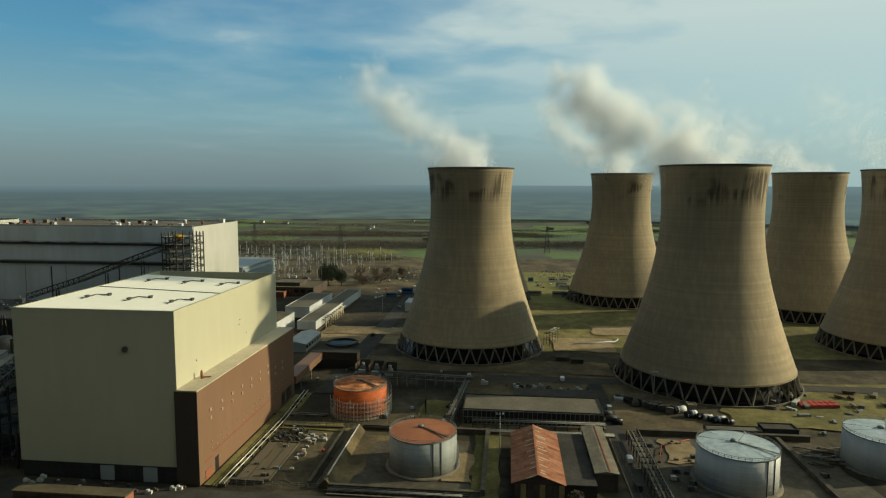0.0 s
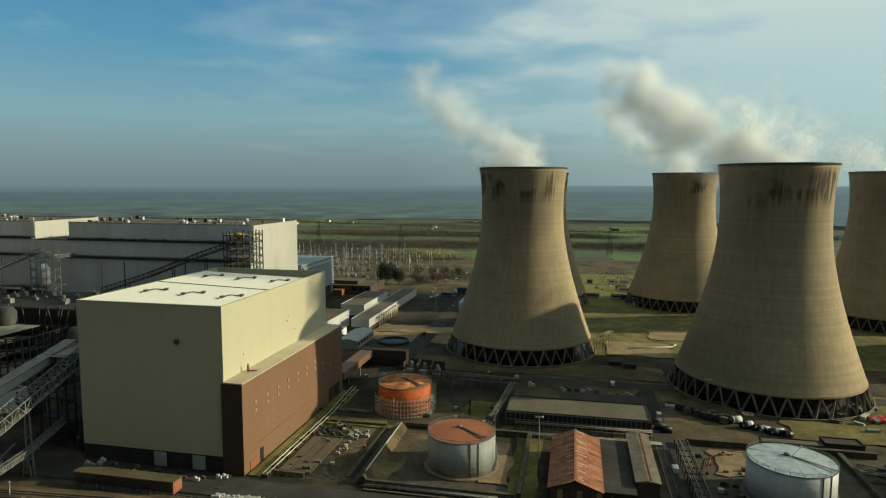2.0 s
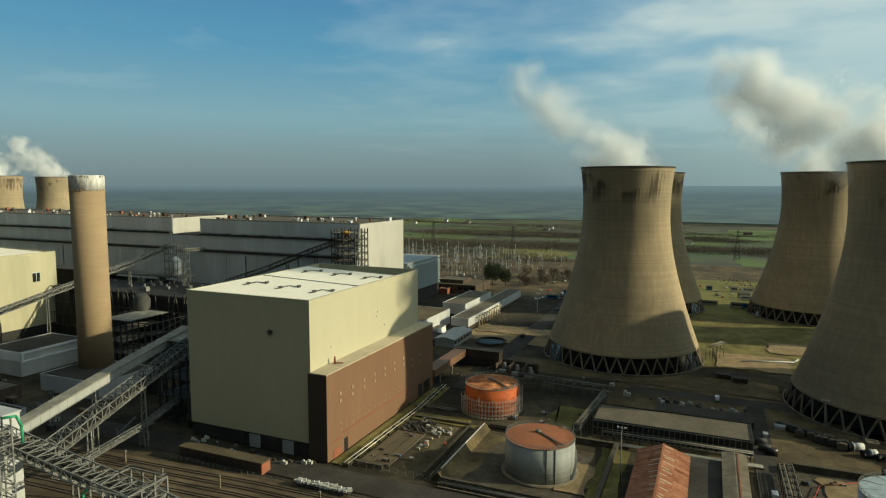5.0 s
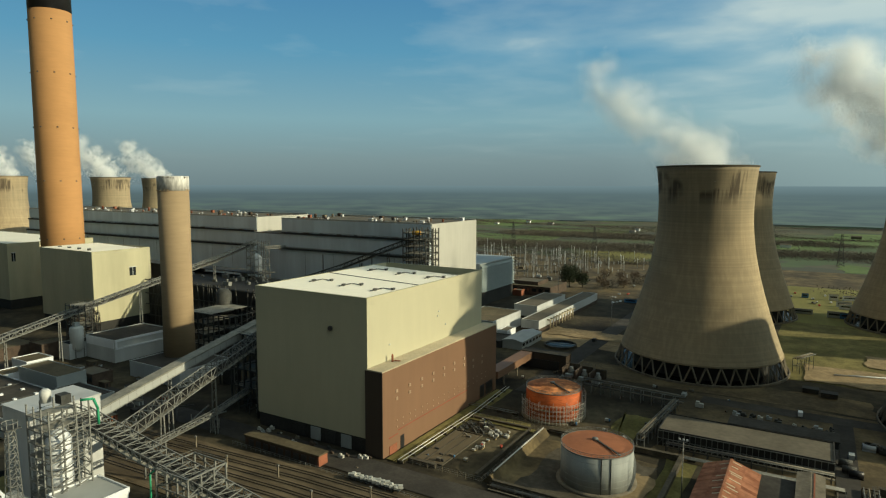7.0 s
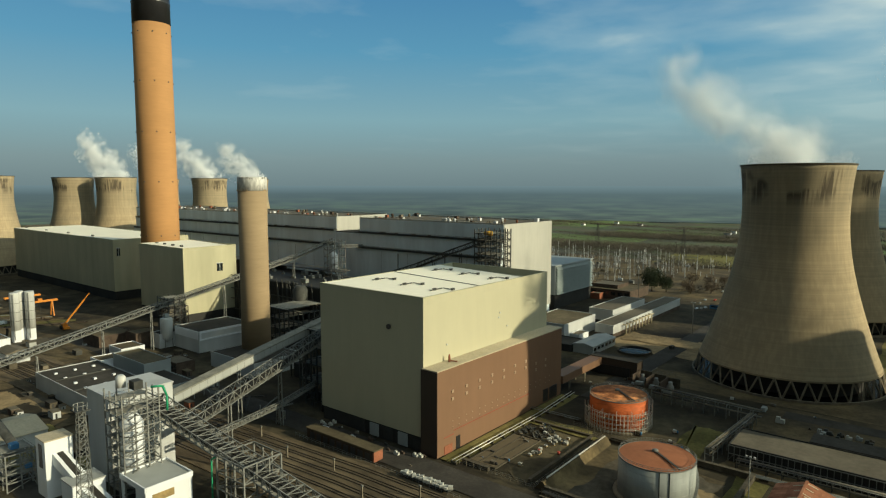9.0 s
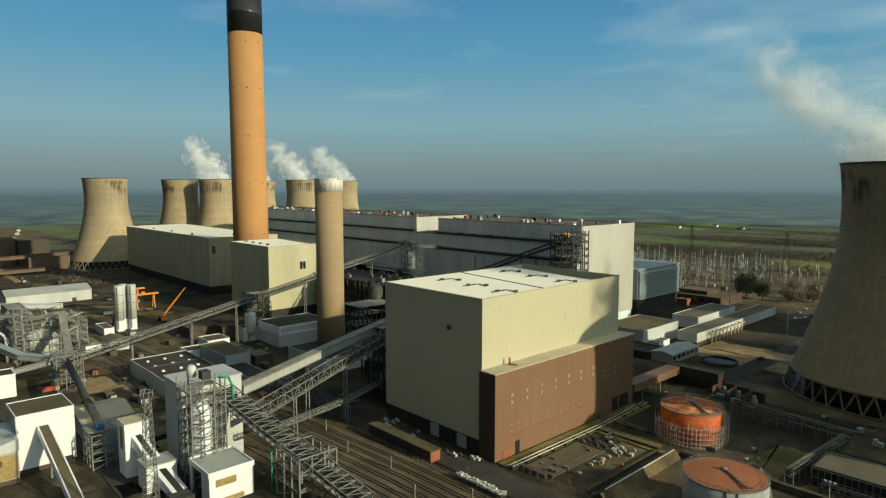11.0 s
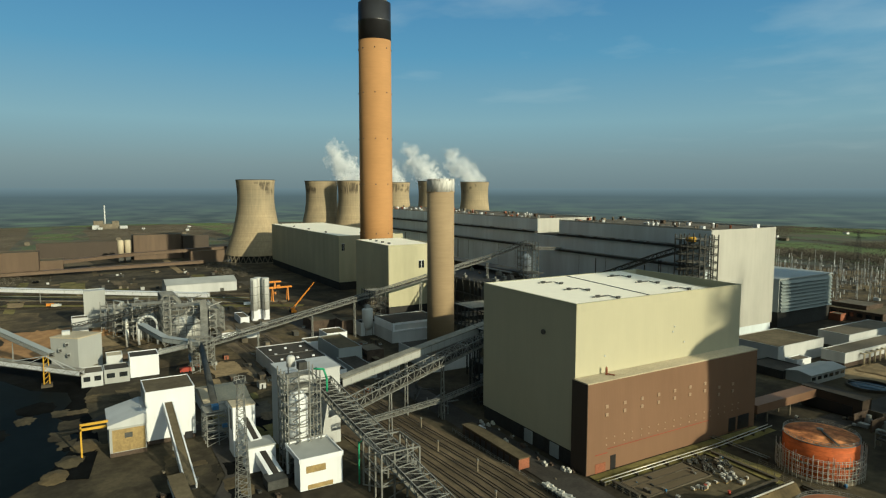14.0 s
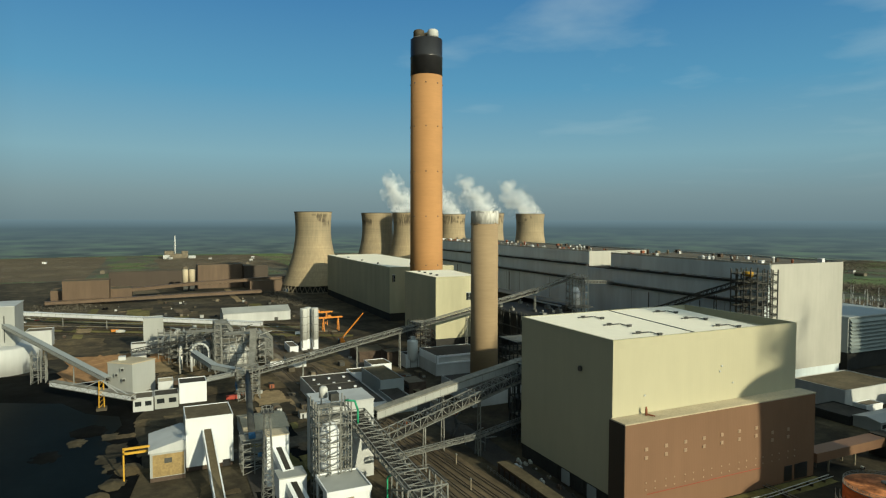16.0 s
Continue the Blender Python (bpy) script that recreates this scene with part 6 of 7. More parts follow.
# lattice mast
t = thing("radio_mast", "slim grey lattice mast with a small platform", "mast", (-133, 86, 0))
bm = B()
c = [(-1, -1), (1, -1), (1, 1), (-1, 1)]
for sx, sy in c:
    beam(bm, (-133 + sx * 2.2, 86 + sy * 2.2, 0), (-133 + sx * 0.8, 86 + sy * 0.8, 45), 0.18)
for k in range(22):
    z0, z1 = 45 * k / 22, 45 * (k + 1) / 22
    w0, w1 = 2.2 - 1.4 * k / 22, 2.2 - 1.4 * (k + 1) / 22
    for (ax, ay), (bx, by) in zip(c, c[1:] + c[:1]):
        beam(bm, (-133 + ax * w0, 86 + ay * w0, z0), (-133 + bx * w1, 86 + by * w1, z1), 0.14)
        beam(bm, (-133 + ax * w1, 86 + ay * w1, z1), (-133 + bx * w1, 86 + by * w1, z1), 0.12)
part("lattice", bm, "steel", t)
part("platform", box(B(), -134.8, -131.2, 84.2, 87.8, 44.8, 45.1), "steel_dark", t)
bm = B()
for k in range(8):
    a = k * math.tau / 8
    beam(bm, (-133 + 1.7 * math.cos(a), 86 + 1.7 * math.sin(a), 45.1), (-133 + 1.7 * math.cos(a), 86 + 1.7 * math.sin(a), 46.6), 0.16)
ring(bm, -133, 86, 1.8, 46.3, 0.15, 0.15, 16)
part("platform_rail", bm, "steel", t)

# head house with sloping galleries
t = thing("head_house", "white sheeted head house with sloping conveyor galleries", "industrial building", (-186, 98, 0))
part("tower_wall", box(B(), -193, -185, 94, 102.5, 0, 19.5), "white", t)
part("tower_roof", box(B(), -193.2, -184.8, 93.8, 102.7, 19.504, 19.9), "pale_sheet", t)
part("side_opening", box(B(), -190.5, -187.5, 93.9, 94.05, 10, 18), "black", t)
part("lower_box", box(B(), -177, -168, 95.5, 105.5, 0, 9), "white", t)
part("lower_roof", box(B(), -177.2, -167.8, 95.3, 105.7, 9.004, 9.4), "greyclad", t)
part("upper_gallery", beam(B(), (-186, 98.2, 13.5), (-175, 100, 8), 4.4, 3.4), "white", t)
part("upper_belt", beam(B(), (-185, 98.4, 14.9), (-174.6, 100.05, 9.7), 2.0, 0.3), "belt", t)
part("lower_gallery", beam(B(), (-169, 100.5, 6), (-156, 102.5, 1.2), 5.2, 3.2), "white", t)
part("lower_belt", beam(B(), (-168.5, 100.6, 7.5), (-156, 102.5, 2.9), 2.2, 0.3), "belt", t)
part("feed_bin", box(B(), -158, -151, 98, 105, 0, 3.2), "steel_dark", t)

# white box house, gabled shed, white conveyor
t = thing("crusher_house", "tall white sheeted house with a mossy flat roof on brick", "industrial building", (-223, 76, 0))
part("brick_base", box(B(), -232.4, -213.7, 66.6, 84.6, 0, 1.8), "dark_brick", t)
part("wall", box(B(), -232.6, -213.5, 66.4, 84.8, 1.8, 21.4), "white", t)
part("roof", box(B(), -232.3, -213.8, 66.7, 84.5, 21.404, 21.6), "roof_brown", t)
for a in ((-232.7, -213.4, 66.3, 66.65), (-232.7, -213.4, 84.55, 84.9), (-232.7, -232.35, 66.7, 84.5), (-213.75, -213.4, 66.7, 84.5)):
    part("coping", box(B(), *a, 21.402, 21.85), "white", t)
part("side_wall", box(B(), -232.5, -213.6, 66.25, 66.39, 1.9, 21.3), "greyclad", t)
part("door", box(B(), -213.6, -213.4, 80.5, 83.6, 0, 3.0), "black", t)
t = thing("gabled_store", "grey sheeted gabled store with a yellowed front panel", "shed", (-216, 59, 0))
part("wall", box(B(), -230, -208, 53, 65.8, 0, 11.5), "greyclad", t)
bm = B()
extrude(bm, [(52.5, 11.5), (66.2, 11.5), (66.2, 15.4), (64.8, 15.6), (52.5, 12.6)], "x", -230.4, -207.6)
part("roof", bm, "offwhite", t)
part("front_panel", box(B(), -208.02, -207.85, 54.0, 65.4, 1.9, 10.6), "timber", t, "yellowed front panel")
part("brick_base", box(B(), -208.02, -207.8, 53, 65.8, 0, 1.6), "dark_brick", t)
part("panel_hole", box(B(), -208.02, -207.78, 58.2, 61, 7.0, 9.0), "steel_dark", t)
t = thing("yellow_gantry", "yellow painted steel gantry frame beside the store", "gantry", (-212, 47, 0))
part("post", beam(B(), (-213, 43.7, 0), (-213, 43.7, 13), 0.6), "yellow", t)
for z in (11.2, 13):
    part("cross_beam", beam(B(), (-213, 43.4, z), (-213, 53, z), 0.6, 0.9), "yellow", t)
t = thing("inclined_gallery", "white inclined conveyor gallery with a mossy roof", "conveyor", (-190, 75, 0), "conveyors")
for s in (-1.7, 1.7):
    part("side_sheet", beam(B(), (-213.2, 74.6 + s, 15.5), (-166, 75.8 + s, 0.4), 0.5, 3.0), "white", t)
part("roof", beam(B(), (-213.2, 74.6, 16.6), (-166, 75.8, 1.5), 3.0, 0.3), "roof_brown", t)
part("floor", beam(B(), (-213.2, 74.6, 14.4), (-166, 75.8, -0.3), 3.4, 0.3), "steel_dark", t)
part("shadow_leg", beam(B(), (-204, 74.8, 0), (-204, 74.8, 12), 0.6), "steel", t)
lattice_gallery("grey gallery beside the white conveyor", [(-168, 71, 3), (-152, 72, 0.6)], 4.5, 2.2, 3.0, sheeted=("roof_brown", "white"))
t = lattice_tower("steel_tower", "open steel frame between the white houses", -212, -200, 87, 96, 13, 3.2, seed=9)
part("drive", box(B(), -207, -204, 90, 92.5, 13.2, 15), "blue", t, "blue drive housing")
part("drive", box(B(), -202, -200.5, 93, 95, 6.6, 8), "blue", t, "blue drive housing")
t = thing("tube_conveyor", "grey tube conveyor dropping from the hub tower", "conveyor", (-240, 93, 0), "conveyors")
part("tube", tube(B(), (-208, 91.5, 14.5), (-312, 103.5, 14.5), 1.5, 14), "steel_dark", t)
lattice_tower("hub_tower", "open steel hub tower where conveyors meet", -320, -309, 98, 110, 19, 4.5, seed=12)
bm = B()
box(bm, -318, -312, 97.4, 97.9, 6, 9)
box(bm, -317, -313, 97.2, 97.4, 6.5, 8.5)
solid("blue_housing", bm, "blue", "blue machine housing on the hub tower", "housing")

# ---- flat-roofed buildings ----
t = shed("flat_workshop", "long low workshop with a dark flat roof and white rooflights", -318, -248, 135, 165, 8, "offwhite", "roof_dark")
for i in range(5):
    for j in range(3):
        part("rooflight", box(B(), -308 + 12 * i, -306.6 + 12 * i, 140 + 9 * j, 141.4 + 9 * j, 8.05, 8.8), "white", t, "small white rooflight")
for x in (-295, -272):
    part("roof_seam", box(B(), x, x + 0.6, 136, 164.5, 8.05, 8.5), "steel_dark", t)
part("white_end", box(B(), -248.02, -247.7, 135.2, 164.8, 1.2, 8.4), "white", t)
part("end_door", box(B(), -247.75, -247.5, 143, 149, 0, 5), "plinth", t)
shed("blue_grey_block", "blue-grey flat-roofed block with a mossy roof", -318, -282, 173.5, 188, 10, "bluegrey", "roof_brown")
shed("low_block", "low dark flat-roofed block", -282, -252, 172, 184, 5, "bluegrey", "roof_dark")
shed("brick_office", "small brick office with a pale flat roof", -300, -284, 192, 203, 6, "dark_brick", "roof_grey", windows=5)
shed("pale_block", "small pale block beside the blue-grey block", -334, -322, 168, 180, 6, "white", "roof_brown")
t = shed("stack_house", "white and grey flat-roofed building below the small stack", -345, -316, 224, 262, 13, "offwhite", "roof_dark")
for a in ((-316.05, -315.6, 224.4, 261, 7.6, 8.5), (-316.05, -315.6, 224.4, 261, 12.2, 13.3), (-316.05, -315.6, 224.4, 225.6, 8.51, 12.19), (-344, -316.5, 223.6, 223.95, 8.4, 13.2)):
    part("white_band", box(B(), *a), "white", t)
shed("stack_annex", "grey-white annex with a dark roof at the small stack", -286, -244, 214, 246, 8, "offwhite", "roof_dark")
shed("side_house", "grey-white side house below the small stack", -356, -345.3, 214, 240, 9, "offwhite", "roof_dark")
shed("store", "pale low store beside the sidings", -396, -378, 140, 152, 6, "offwhite", "roof_grey", False, 2.0, "x")
shed("store", "pale hut with a sloping roof beside the sidings", -400, -382, 128, 137, 5, "white", "concrete", False, 2.2, "x")
shed("brown_block", "brown brick block beside the conveyor", -372, -358, 205, 224, 9, "dark_brick", "roof_brown")
shed("brown_block", "low brown block beside the silo", -400, -376, 190, 212, 7, "dark_brick", "roof_brown")
shed("white_wall", "low white-walled bunker", -352, -336, 186, 200, 6.5, "white", "roof_brown")
shed("yellow_roof_house", "house with a dull yellow hipped roof", -262, -236, 92, 112, 6, "offwhite", "pale_sheet", False, 3, "y")

t = thing("ash_silo", "white cylindrical silo on a steel frame", "silo", (-346.5, 219.5, 0))
part("shell", lathe(B(), [(0.8, 3), (3.8, 6), (3.8, 18), (3.5, 18.8), (0.5, 19.4)], 28, -346.5, 219.5), "tank_white", t)
for a in (0.8, 2.4, 3.9, 5.5):
    part("leg", beam(B(), (-346.5 + 3.6 * math.cos(a), 219.5 + 3.6 * math.sin(a), 0), (-346.5 + 3.6 * math.cos(a), 219.5 + 3.6 * math.sin(a), 7), 0.4), "steel", t)
part("filter", box(B(), -348, -345, 218, 221, 19.3, 21.5), "bluegrey", t)
t = lattice_tower("sandstone_tower", "rusty steel tower with a pale brick stair core", -372, -360, 228, 242, 22, 4.4, "dark_brick", seed=14)
part("core", box(B(), -368, -362, 229, 234, 0, 20), "pale_sheet", t, "pale buff stair core")
shed("buff_house", "buff brick house at the foot of the conveyor", -360, -345, 236, 250, 9, "pale_sheet", "concrete", False, 2.0)

for i in range(3):
    x, y = -436 - (i % 2) * 5.4, 163 + i * 4.4
    t = thing("tall_silo", "tall pale cylindrical silo beside two others", "silo", (x, y, 0), "row of tall silos")
    part("shell", lathe(B(), [(2.9, 8), (2.9, 32.2), (2.7, 33)], 28, x, y), "tank_white", t)
    for z in (14, 20, 26):
        part("band", ring(B(), x, y, 3.0, z, 0.3, 0.3, 28), "steel", t)
    part("base", box(B(), x - 2.5, x + 2.6, y - 2.1, y + 2.1, 0, 7.99), "white", t)
    part("pipe", tube(B(), (x + 2.8, y - 1.6, 2), (x + 2.8, y - 1.6, 32), 0.3, 8), "steel", t)
shed("silo_office", "small white building at the silos", -448, -426, 150, 156.5, 5, "white", "roof_grey")

# belts towards the chimney
lattice_gallery("long pale lattice conveyor from the hub to the unit buildings", [(-314, 104, 13), (-352, 227, 27), (-340, 318, 49)], 4.2, 2.8, 4, "steel", 1, ((-324, 138, 15), (-336, 176, 20), (-347, 210, 24), (-347, 262, 34)), bar=0.34)
lattice_tower("transfer_station", "dark steel transfer frame on the conveyor", -362, -348, 222, 234, 31, 6, "steel_dark", seed=17)
lattice_gallery("dark steel conveyor rising between unit building and halls", [(-340, 318, 49), (-327, 343, 60)], 4, 3, 4, "steel", 1, ((-340, 316, 46),))
t = lattice_tower("mid_tower", "open steel tower on the duct roof with a white vessel", -331, -319, 338, 349, 62, 5.5, "steel", seed=19)
part("vessel", lathe(B(), [(3.6, 40), (3.6, 50), (1.4, 53)], 24, -325, 342), "white", t, "white vessel")
lattice_gallery("pale lattice conveyor into the boiler hall", [(-324, 346, 56), (-360, 405, 50)], 3, 2.2, 3.5, "steel", 1)
lattice_gallery("dark lattice conveyor climbing to the hall's corner tower", [(-320, 388, 27), (-283, 390, 39), (-245, 391, 53.5), (-212, 392, 65)], 5, 3.6, 3.6, "steel_dark", 1, ((-300, 389, 33), (-265, 390, 45), (-240, 391, 54)))
t = lattice_tower("corner_tower", "dark open steel tower at the boiler hall's corner", -222, -203, 384, 402, 73, 5, "steel_dark", seed=22, bar=0.45)
part("head_drum", tube(B(), (-216, 388, 70), (-210, 388, 70), 1.6, 14), "yellow", t, "yellowish head drum")
bm = B()
rnd = random.Random(90)
for k in range(40):
    x, z = rnd.uniform(-221, -204), rnd.uniform(40, 70)
    beam(bm, (x, 385 + rnd.uniform(0, 14), z), (x + rnd.uniform(-5, 5), 385 + rnd.uniform(0, 14), z + rnd.uniform(-2, 5)), 0.35)
part("pipework", bm, "steel_dark", t)

# mid dark zone: ducts left of the beige building
for k, (x, y, r, z) in enumerate([(-232, 300, 6, 40), (-300, 290, 5, 36), (-226, 270, 4, 30), (-250, 285, 5, 28)]):
    t = thing("flue_vessel", "dark upright steel vessel among the trestles", "vessel", (x, y, 0), "flue vessels")
    part("shell", lathe(B(), [(r, 0), (r, z - 3), (r * 0.6, z)], 24, x, y), "steel_dark", t)
    part("platform", ring(B(), x, y, r + 1.2, z * 0.6, 1.2, 0.25, 24), "steel", t)
for a in ((-300, -262, 262, 292, 26), (-255, -215, 270, 300, 22)):
    lattice_tower("duct_tower", "dark steel frame packed with ducts", *a, 6.5, "steel_dark", seed=int(a[4]), bar=0.5)

# ---- coal yard side ----
t = thing("screen_house", "tall pale grey sheeted screen house with a tan roof", "industrial building", (-352, 43, 0))
SCREEN = [(-342, 43.6), (-352.4, 55.6), (-363.6, 42.6), (-353, 30.4)]
part("wall", prism(B(), SCREEN, -0.1, 19.3), "greyclad", t)
part("roof", prism(B(), [(-341.7, 43.6), (-352.4, 56.0), (-364.0, 42.6), (-353, 30.0)], 19.304, 19.9), "pale_sheet", t, "tan flat roof")
part("roof_cabin", box(B(), -358, -354, 36, 40, 19.91, 22), "offwhite", t)
for f, z in ((0.35, 15.5), (0.6, 12.0), (0.3, 9.5)):
    cx, cy = -342 - 11 * f, 43.6 - 13.2 * f
    w_ = part("wall_hood", box(B(), cx, cx + 1.6, cy - 1.6, cy + 0.2, z, z + 1.8), "greyclad", t, "small hood on the wall")
    part("hood_opening", box(B(), cx + 1.6, cx + 1.68, cy - 1.4, cy, z + 0.2, z + 1.5), "plinth", w_)
shed("control_cabin", "small white office with yellowed windows", -324, -311, 44.5, 54.4, 7, "offwhite", "roof_grey", windows=2, face="+x")
shed("control_cabin", "white flat-roofed office with dark windows", -325, -312.5, 55, 67, 7, "greyclad", "roof_dark", windows=2, face="+x")
shed("control_cabin", "white walled block with a dark roof", -331, -318, 67.6, 82, 11, "white", "roof_dark")
shed("control_cabin", "small pale cabin beside the screen house", -345, -335, 57, 65, 9, "offwhite", "pale_sheet")
lattice_gallery("grey tube gallery from the hub to the tanks", [(-316, 104, 13), (-340, 88, 13), (-372, 78, 16)], 3.5, 2.5, 4, "steel", 1, sheeted=("bluegrey", "bluegrey"))
lattice_gallery("grey inclined gallery over the coal yard", [(-447, -36, 30), (-345, 31, 10)], 3.2, 2.4, 4, "steel", 1, ((-405, -10, 20), (-375, 11, 14)), sheeted=("bluegrey", "greyclad"))
lattice_gallery("low grey gallery beside the office", [(-331, 84, 8), (-318, 98, 13)], 3.2, 2.2, 4, "steel", 1, sheeted=("greyclad", "greyclad"))
lattice_gallery("long white conveyor gallery across the yard", [(-690, -90, 9), (-655, -42, 9), (-534, 113, 9), (-510, 142, 9)], 4, 3.2, 8, "steel", 0, [(-640, -24, 9), (-610, 15, 9), (-575, 60, 9), (-545, 98, 9)], sheeted=("white", "white"))
lattice_gallery("white stacker boom over the coal yard", [(-357, 2, 8), (-306, 45, 8)], 3, 2.6, 4, "steel", 1, sheeted=("deck", "white"))
t = thing("stacker_post", "yellow lattice post of the stacker boom", "gantry", (-323, 29, 0))
part("footing", box(B(), -325.5, -320.5, 26.5, 31.5, 0, 1.6), "concrete_dark", t)
for sx in (-1.3, 1.3):
    for sy in (-1.3, 1.3):
        part("leg", beam(B(), (-323 + sx, 29 + sy, 1.6), (-323 + sx * 0.8, 29 + sy * 0.8, 16), 0.3), "yellow", t)
bm = B()
for k in range(6):
    z0, z1 = 1.6 + 2.4 * k, 4.0 + 2.4 * k
    beam(bm, (-324.2, 27.8, z0), (-321.8, 27.8, z1), 0.2)
    beam(bm, (-321.8, 27.8, z0), (-321.8, 30.2, z1), 0.2)
    beam(bm, (-321.8, 30.2, z0), (-324.2, 30.2, z1), 0.2)
part("bracing", bm, "yellow", t)
for q in ((-344, 12, 10.6), (-334, 20, 10.6), (-312, 38, 10.6), (-307, 43, 10.6)):
    part("stay", beam(B(), (-323, 29, 16.2), q, 0.35), "offwhite", t)
for i, (x, y, r) in enumerate([(-419, 86, 6.2), (-433, 77, 6.2), (-447, 68, 6.2), (-396, 107, 9.5)]):
    t = thing("process_tank", "grey-white tank under steel lattice work", "tank", (x, y, 0), "process tanks")
    part("shell", lathe(B(), [(r, 0), (r, 12), (r * 0.55, 16.5), (r * 0.3, 17.5)], 36, x, y), "tank_white" if i == 3 else "greyclad", t)
    part("top_ring", ring(B(), x, y, r + 0.3, 11.6, 0.5, 0.6, 36), "steel", t)
    part("duct", tube(B(), (x, y, 16), (x - 5, y + 4, 20), 1.2, 12), "pipe", t)
for a in ((-440, -426, 66, 84, 22), (-426, -411, 76, 96, 23), (-455, -441, 58, 76, 21), (-409, -384, 92, 120, 24), (-470, -425, 98, 108, 23), (-425, -384, 120, 130, 22)):
    lattice_tower("tank_tower", "open steel frame over the process tanks", *a, 4.6, "steel", seed=int(-a[0]), bar=0.38)
lattice_gallery("dark lattice conveyor over the tanks", [(-432, 40, 9), (-410, 76, 18), (-398, 100, 24)], 3, 2.4, 3.5, "steel_dark", 1)
lattice_gallery("steel conveyor dropping from the tanks to the hub", [(-392, 118, 24), (-352, 112, 16), (-318, 106, 13)], 3.4, 2.6, 3.5, "steel", 1, sheeted=("deck", "steel"))
shed("square_tower", "pale square tower behind the tanks", -482, -470, 48, 62, 27, "greyclad", "offwhite")
shed("square_tower", "small pale cabin on the yard", -456, -446, 40, 50, 12, "offwhite", "roof_grey", windows=2)
lattice_tower("floodlight_tower", "slim steel tower over the tanks", -384, -380, 92, 96, 34, 4.2, "steel", seed=41, bar=0.25)
t = thing("storage_dome", "large round store with a concrete drum and grey sheeted top", "store", (-455, -42, 0))
part("drum", lathe(B(), [(26, 0), (26, 17), (25.2, 17.6), (0.1, 17.6)], 64, -455, -42), "offwhite", t, "pale concrete drum")
part("upper_wall", box(B(), -478, -446, -68, -30, 17.65, 44), "greyclad", t, "grey sheeted upper house")
part("roof", box(B(), -478.4, -445.6, -68.4, -29.6, 44.004, 44.6), "offwhite", t)
part("pipe", beam(B(), (-445.7, -36, 20), (-445.7, -36, 38), 0.5), "steel_dark", t)
shed("dome_hut", "pale hut beside the storage dome", -549, -533, -38, -20, 13, "offwhite", "roof_grey")
lattice_tower("gallery_trestle", "grey steel trestle under the inclined gallery", -409, -401, -15, -7, 20, 4.2, floors=False, seed=44)
t = shed("big_barn", "long pale barn with a curved grey roof", -628, -596, 118, 184, 9, "offwhite", "greyclad", False, 4.5, "y")
# orange cranes
def yard_crane(x, y, L):
    """A small portal crane: braced legs, twin girders, trolley and cab."""
    t = thing("gantry_crane", "orange gantry crane in the yard", "crane", (x, y, 0), "orange cranes")
    for s in (0, 14):
        for e in (-2.2, 2.2):
            part("leg", beam(B(), (x + 2 + e * 1.5, y + s, 0), (x + 2 + e * 0.5, y + s, 11.6), 0.7), "orange", t)
        part("leg_brace", beam(B(), (x - 0.6, y + s, 4), (x + 4.6, y + s, 4), 0.4), "orange", t)
    for e in (-1.0, 1.0):
        part("girder", beam(B(), (x + 2 + e, y - 6, 12.3), (x + 2 + e, y + L, 12.3), 0.55, 1.3), "orange", t)
    for k in range(int((L + 6) / 3)):
        part("girder_tie", beam(B(), (x + 1, y - 5.5 + 3 * k, 12.6), (x + 3, y - 5.5 + 3 * k, 12.6), 0.3), "orange", t)
    part("trolley", box(B(), x + 0.6, x + 3.4, y + 4, y + 7, 13.0, 14.6), "orange", t)
    part("cab", box(B(), x + 3.2, x + 5.0, y + 1, y + 3, 9.0, 11.4), "glass", t, "glazed driver's cab")
    part("hoist_rope", beam(B(), (x + 2, y + 5.5, 3), (x + 2, y + 5.5, 13), 0.12), "steel_dark", t)


for x, y, L in [(-552, 196, 20), (-516, 198, 18)]:
    yard_crane(x, y, L)
t = thing("mobile_crane", "orange mobile crane with a raised boom", "crane", (-452, 198, 0), "orange cranes")
part("chassis", box(B(), -456, -448, 196, 200, 0.6, 2.2), "orange", t)
part("turret", box(B(), -454, -450, 196.5, 199.5, 2.2, 4.0), "orange", t)
part("boom", beam(B(), (-452, 198, 3.5), (-462, 216, 18), 0.8), "orange", t)
part("boom_tip", beam(B(), (-461.6, 215.4, 17.6), (-465, 221, 22), 0.45), "orange", t)
part("ram", beam(B(), (-453, 199, 2.6), (-456, 205, 9), 0.4), "steel", t)
part("cab", box(B(), -452, -449.6, 194.6, 195.95, 1, 3.4), "glass", t)
for x in (-455, -452, -449):
    part("wheel", tube(B(), (x, 195.8, 0.6), (x, 200.2, 0.6), 0.6, 12), "rubber", t)
# far brown sheds
shed("far_brown_shed", "brown sheeted shed on the far yard", -846, -816, -44, 6, 28, "brown_far", "roof_brown", group="brown sheds")
shed("far_brown_shed", "tall brown sheeted shed on the far yard", -985, -945, 116, 180, 35, "brown_far", "roof_brown", group="brown sheds")
shed("far_brown_shed", "long low brown sheeted shed", -880, -846, -60, 30, 14, "brown_far", "roof_brown", group="brown sheds")
shed("far_brown_shed", "brown sheeted conveyor house", -875, -862, 180, 225, 16, "brown_far", "roof_brown", group="brown sheds")
lattice_gallery("brown sheeted gallery between the far sheds", [(-850, 20, 9), (-880, 110, 12), (-880, 200, 15), (-870, 300, 18)], 5.5, 4, 8, "dark_brick", 0, sheeted=("brown_far", "brown_far"))
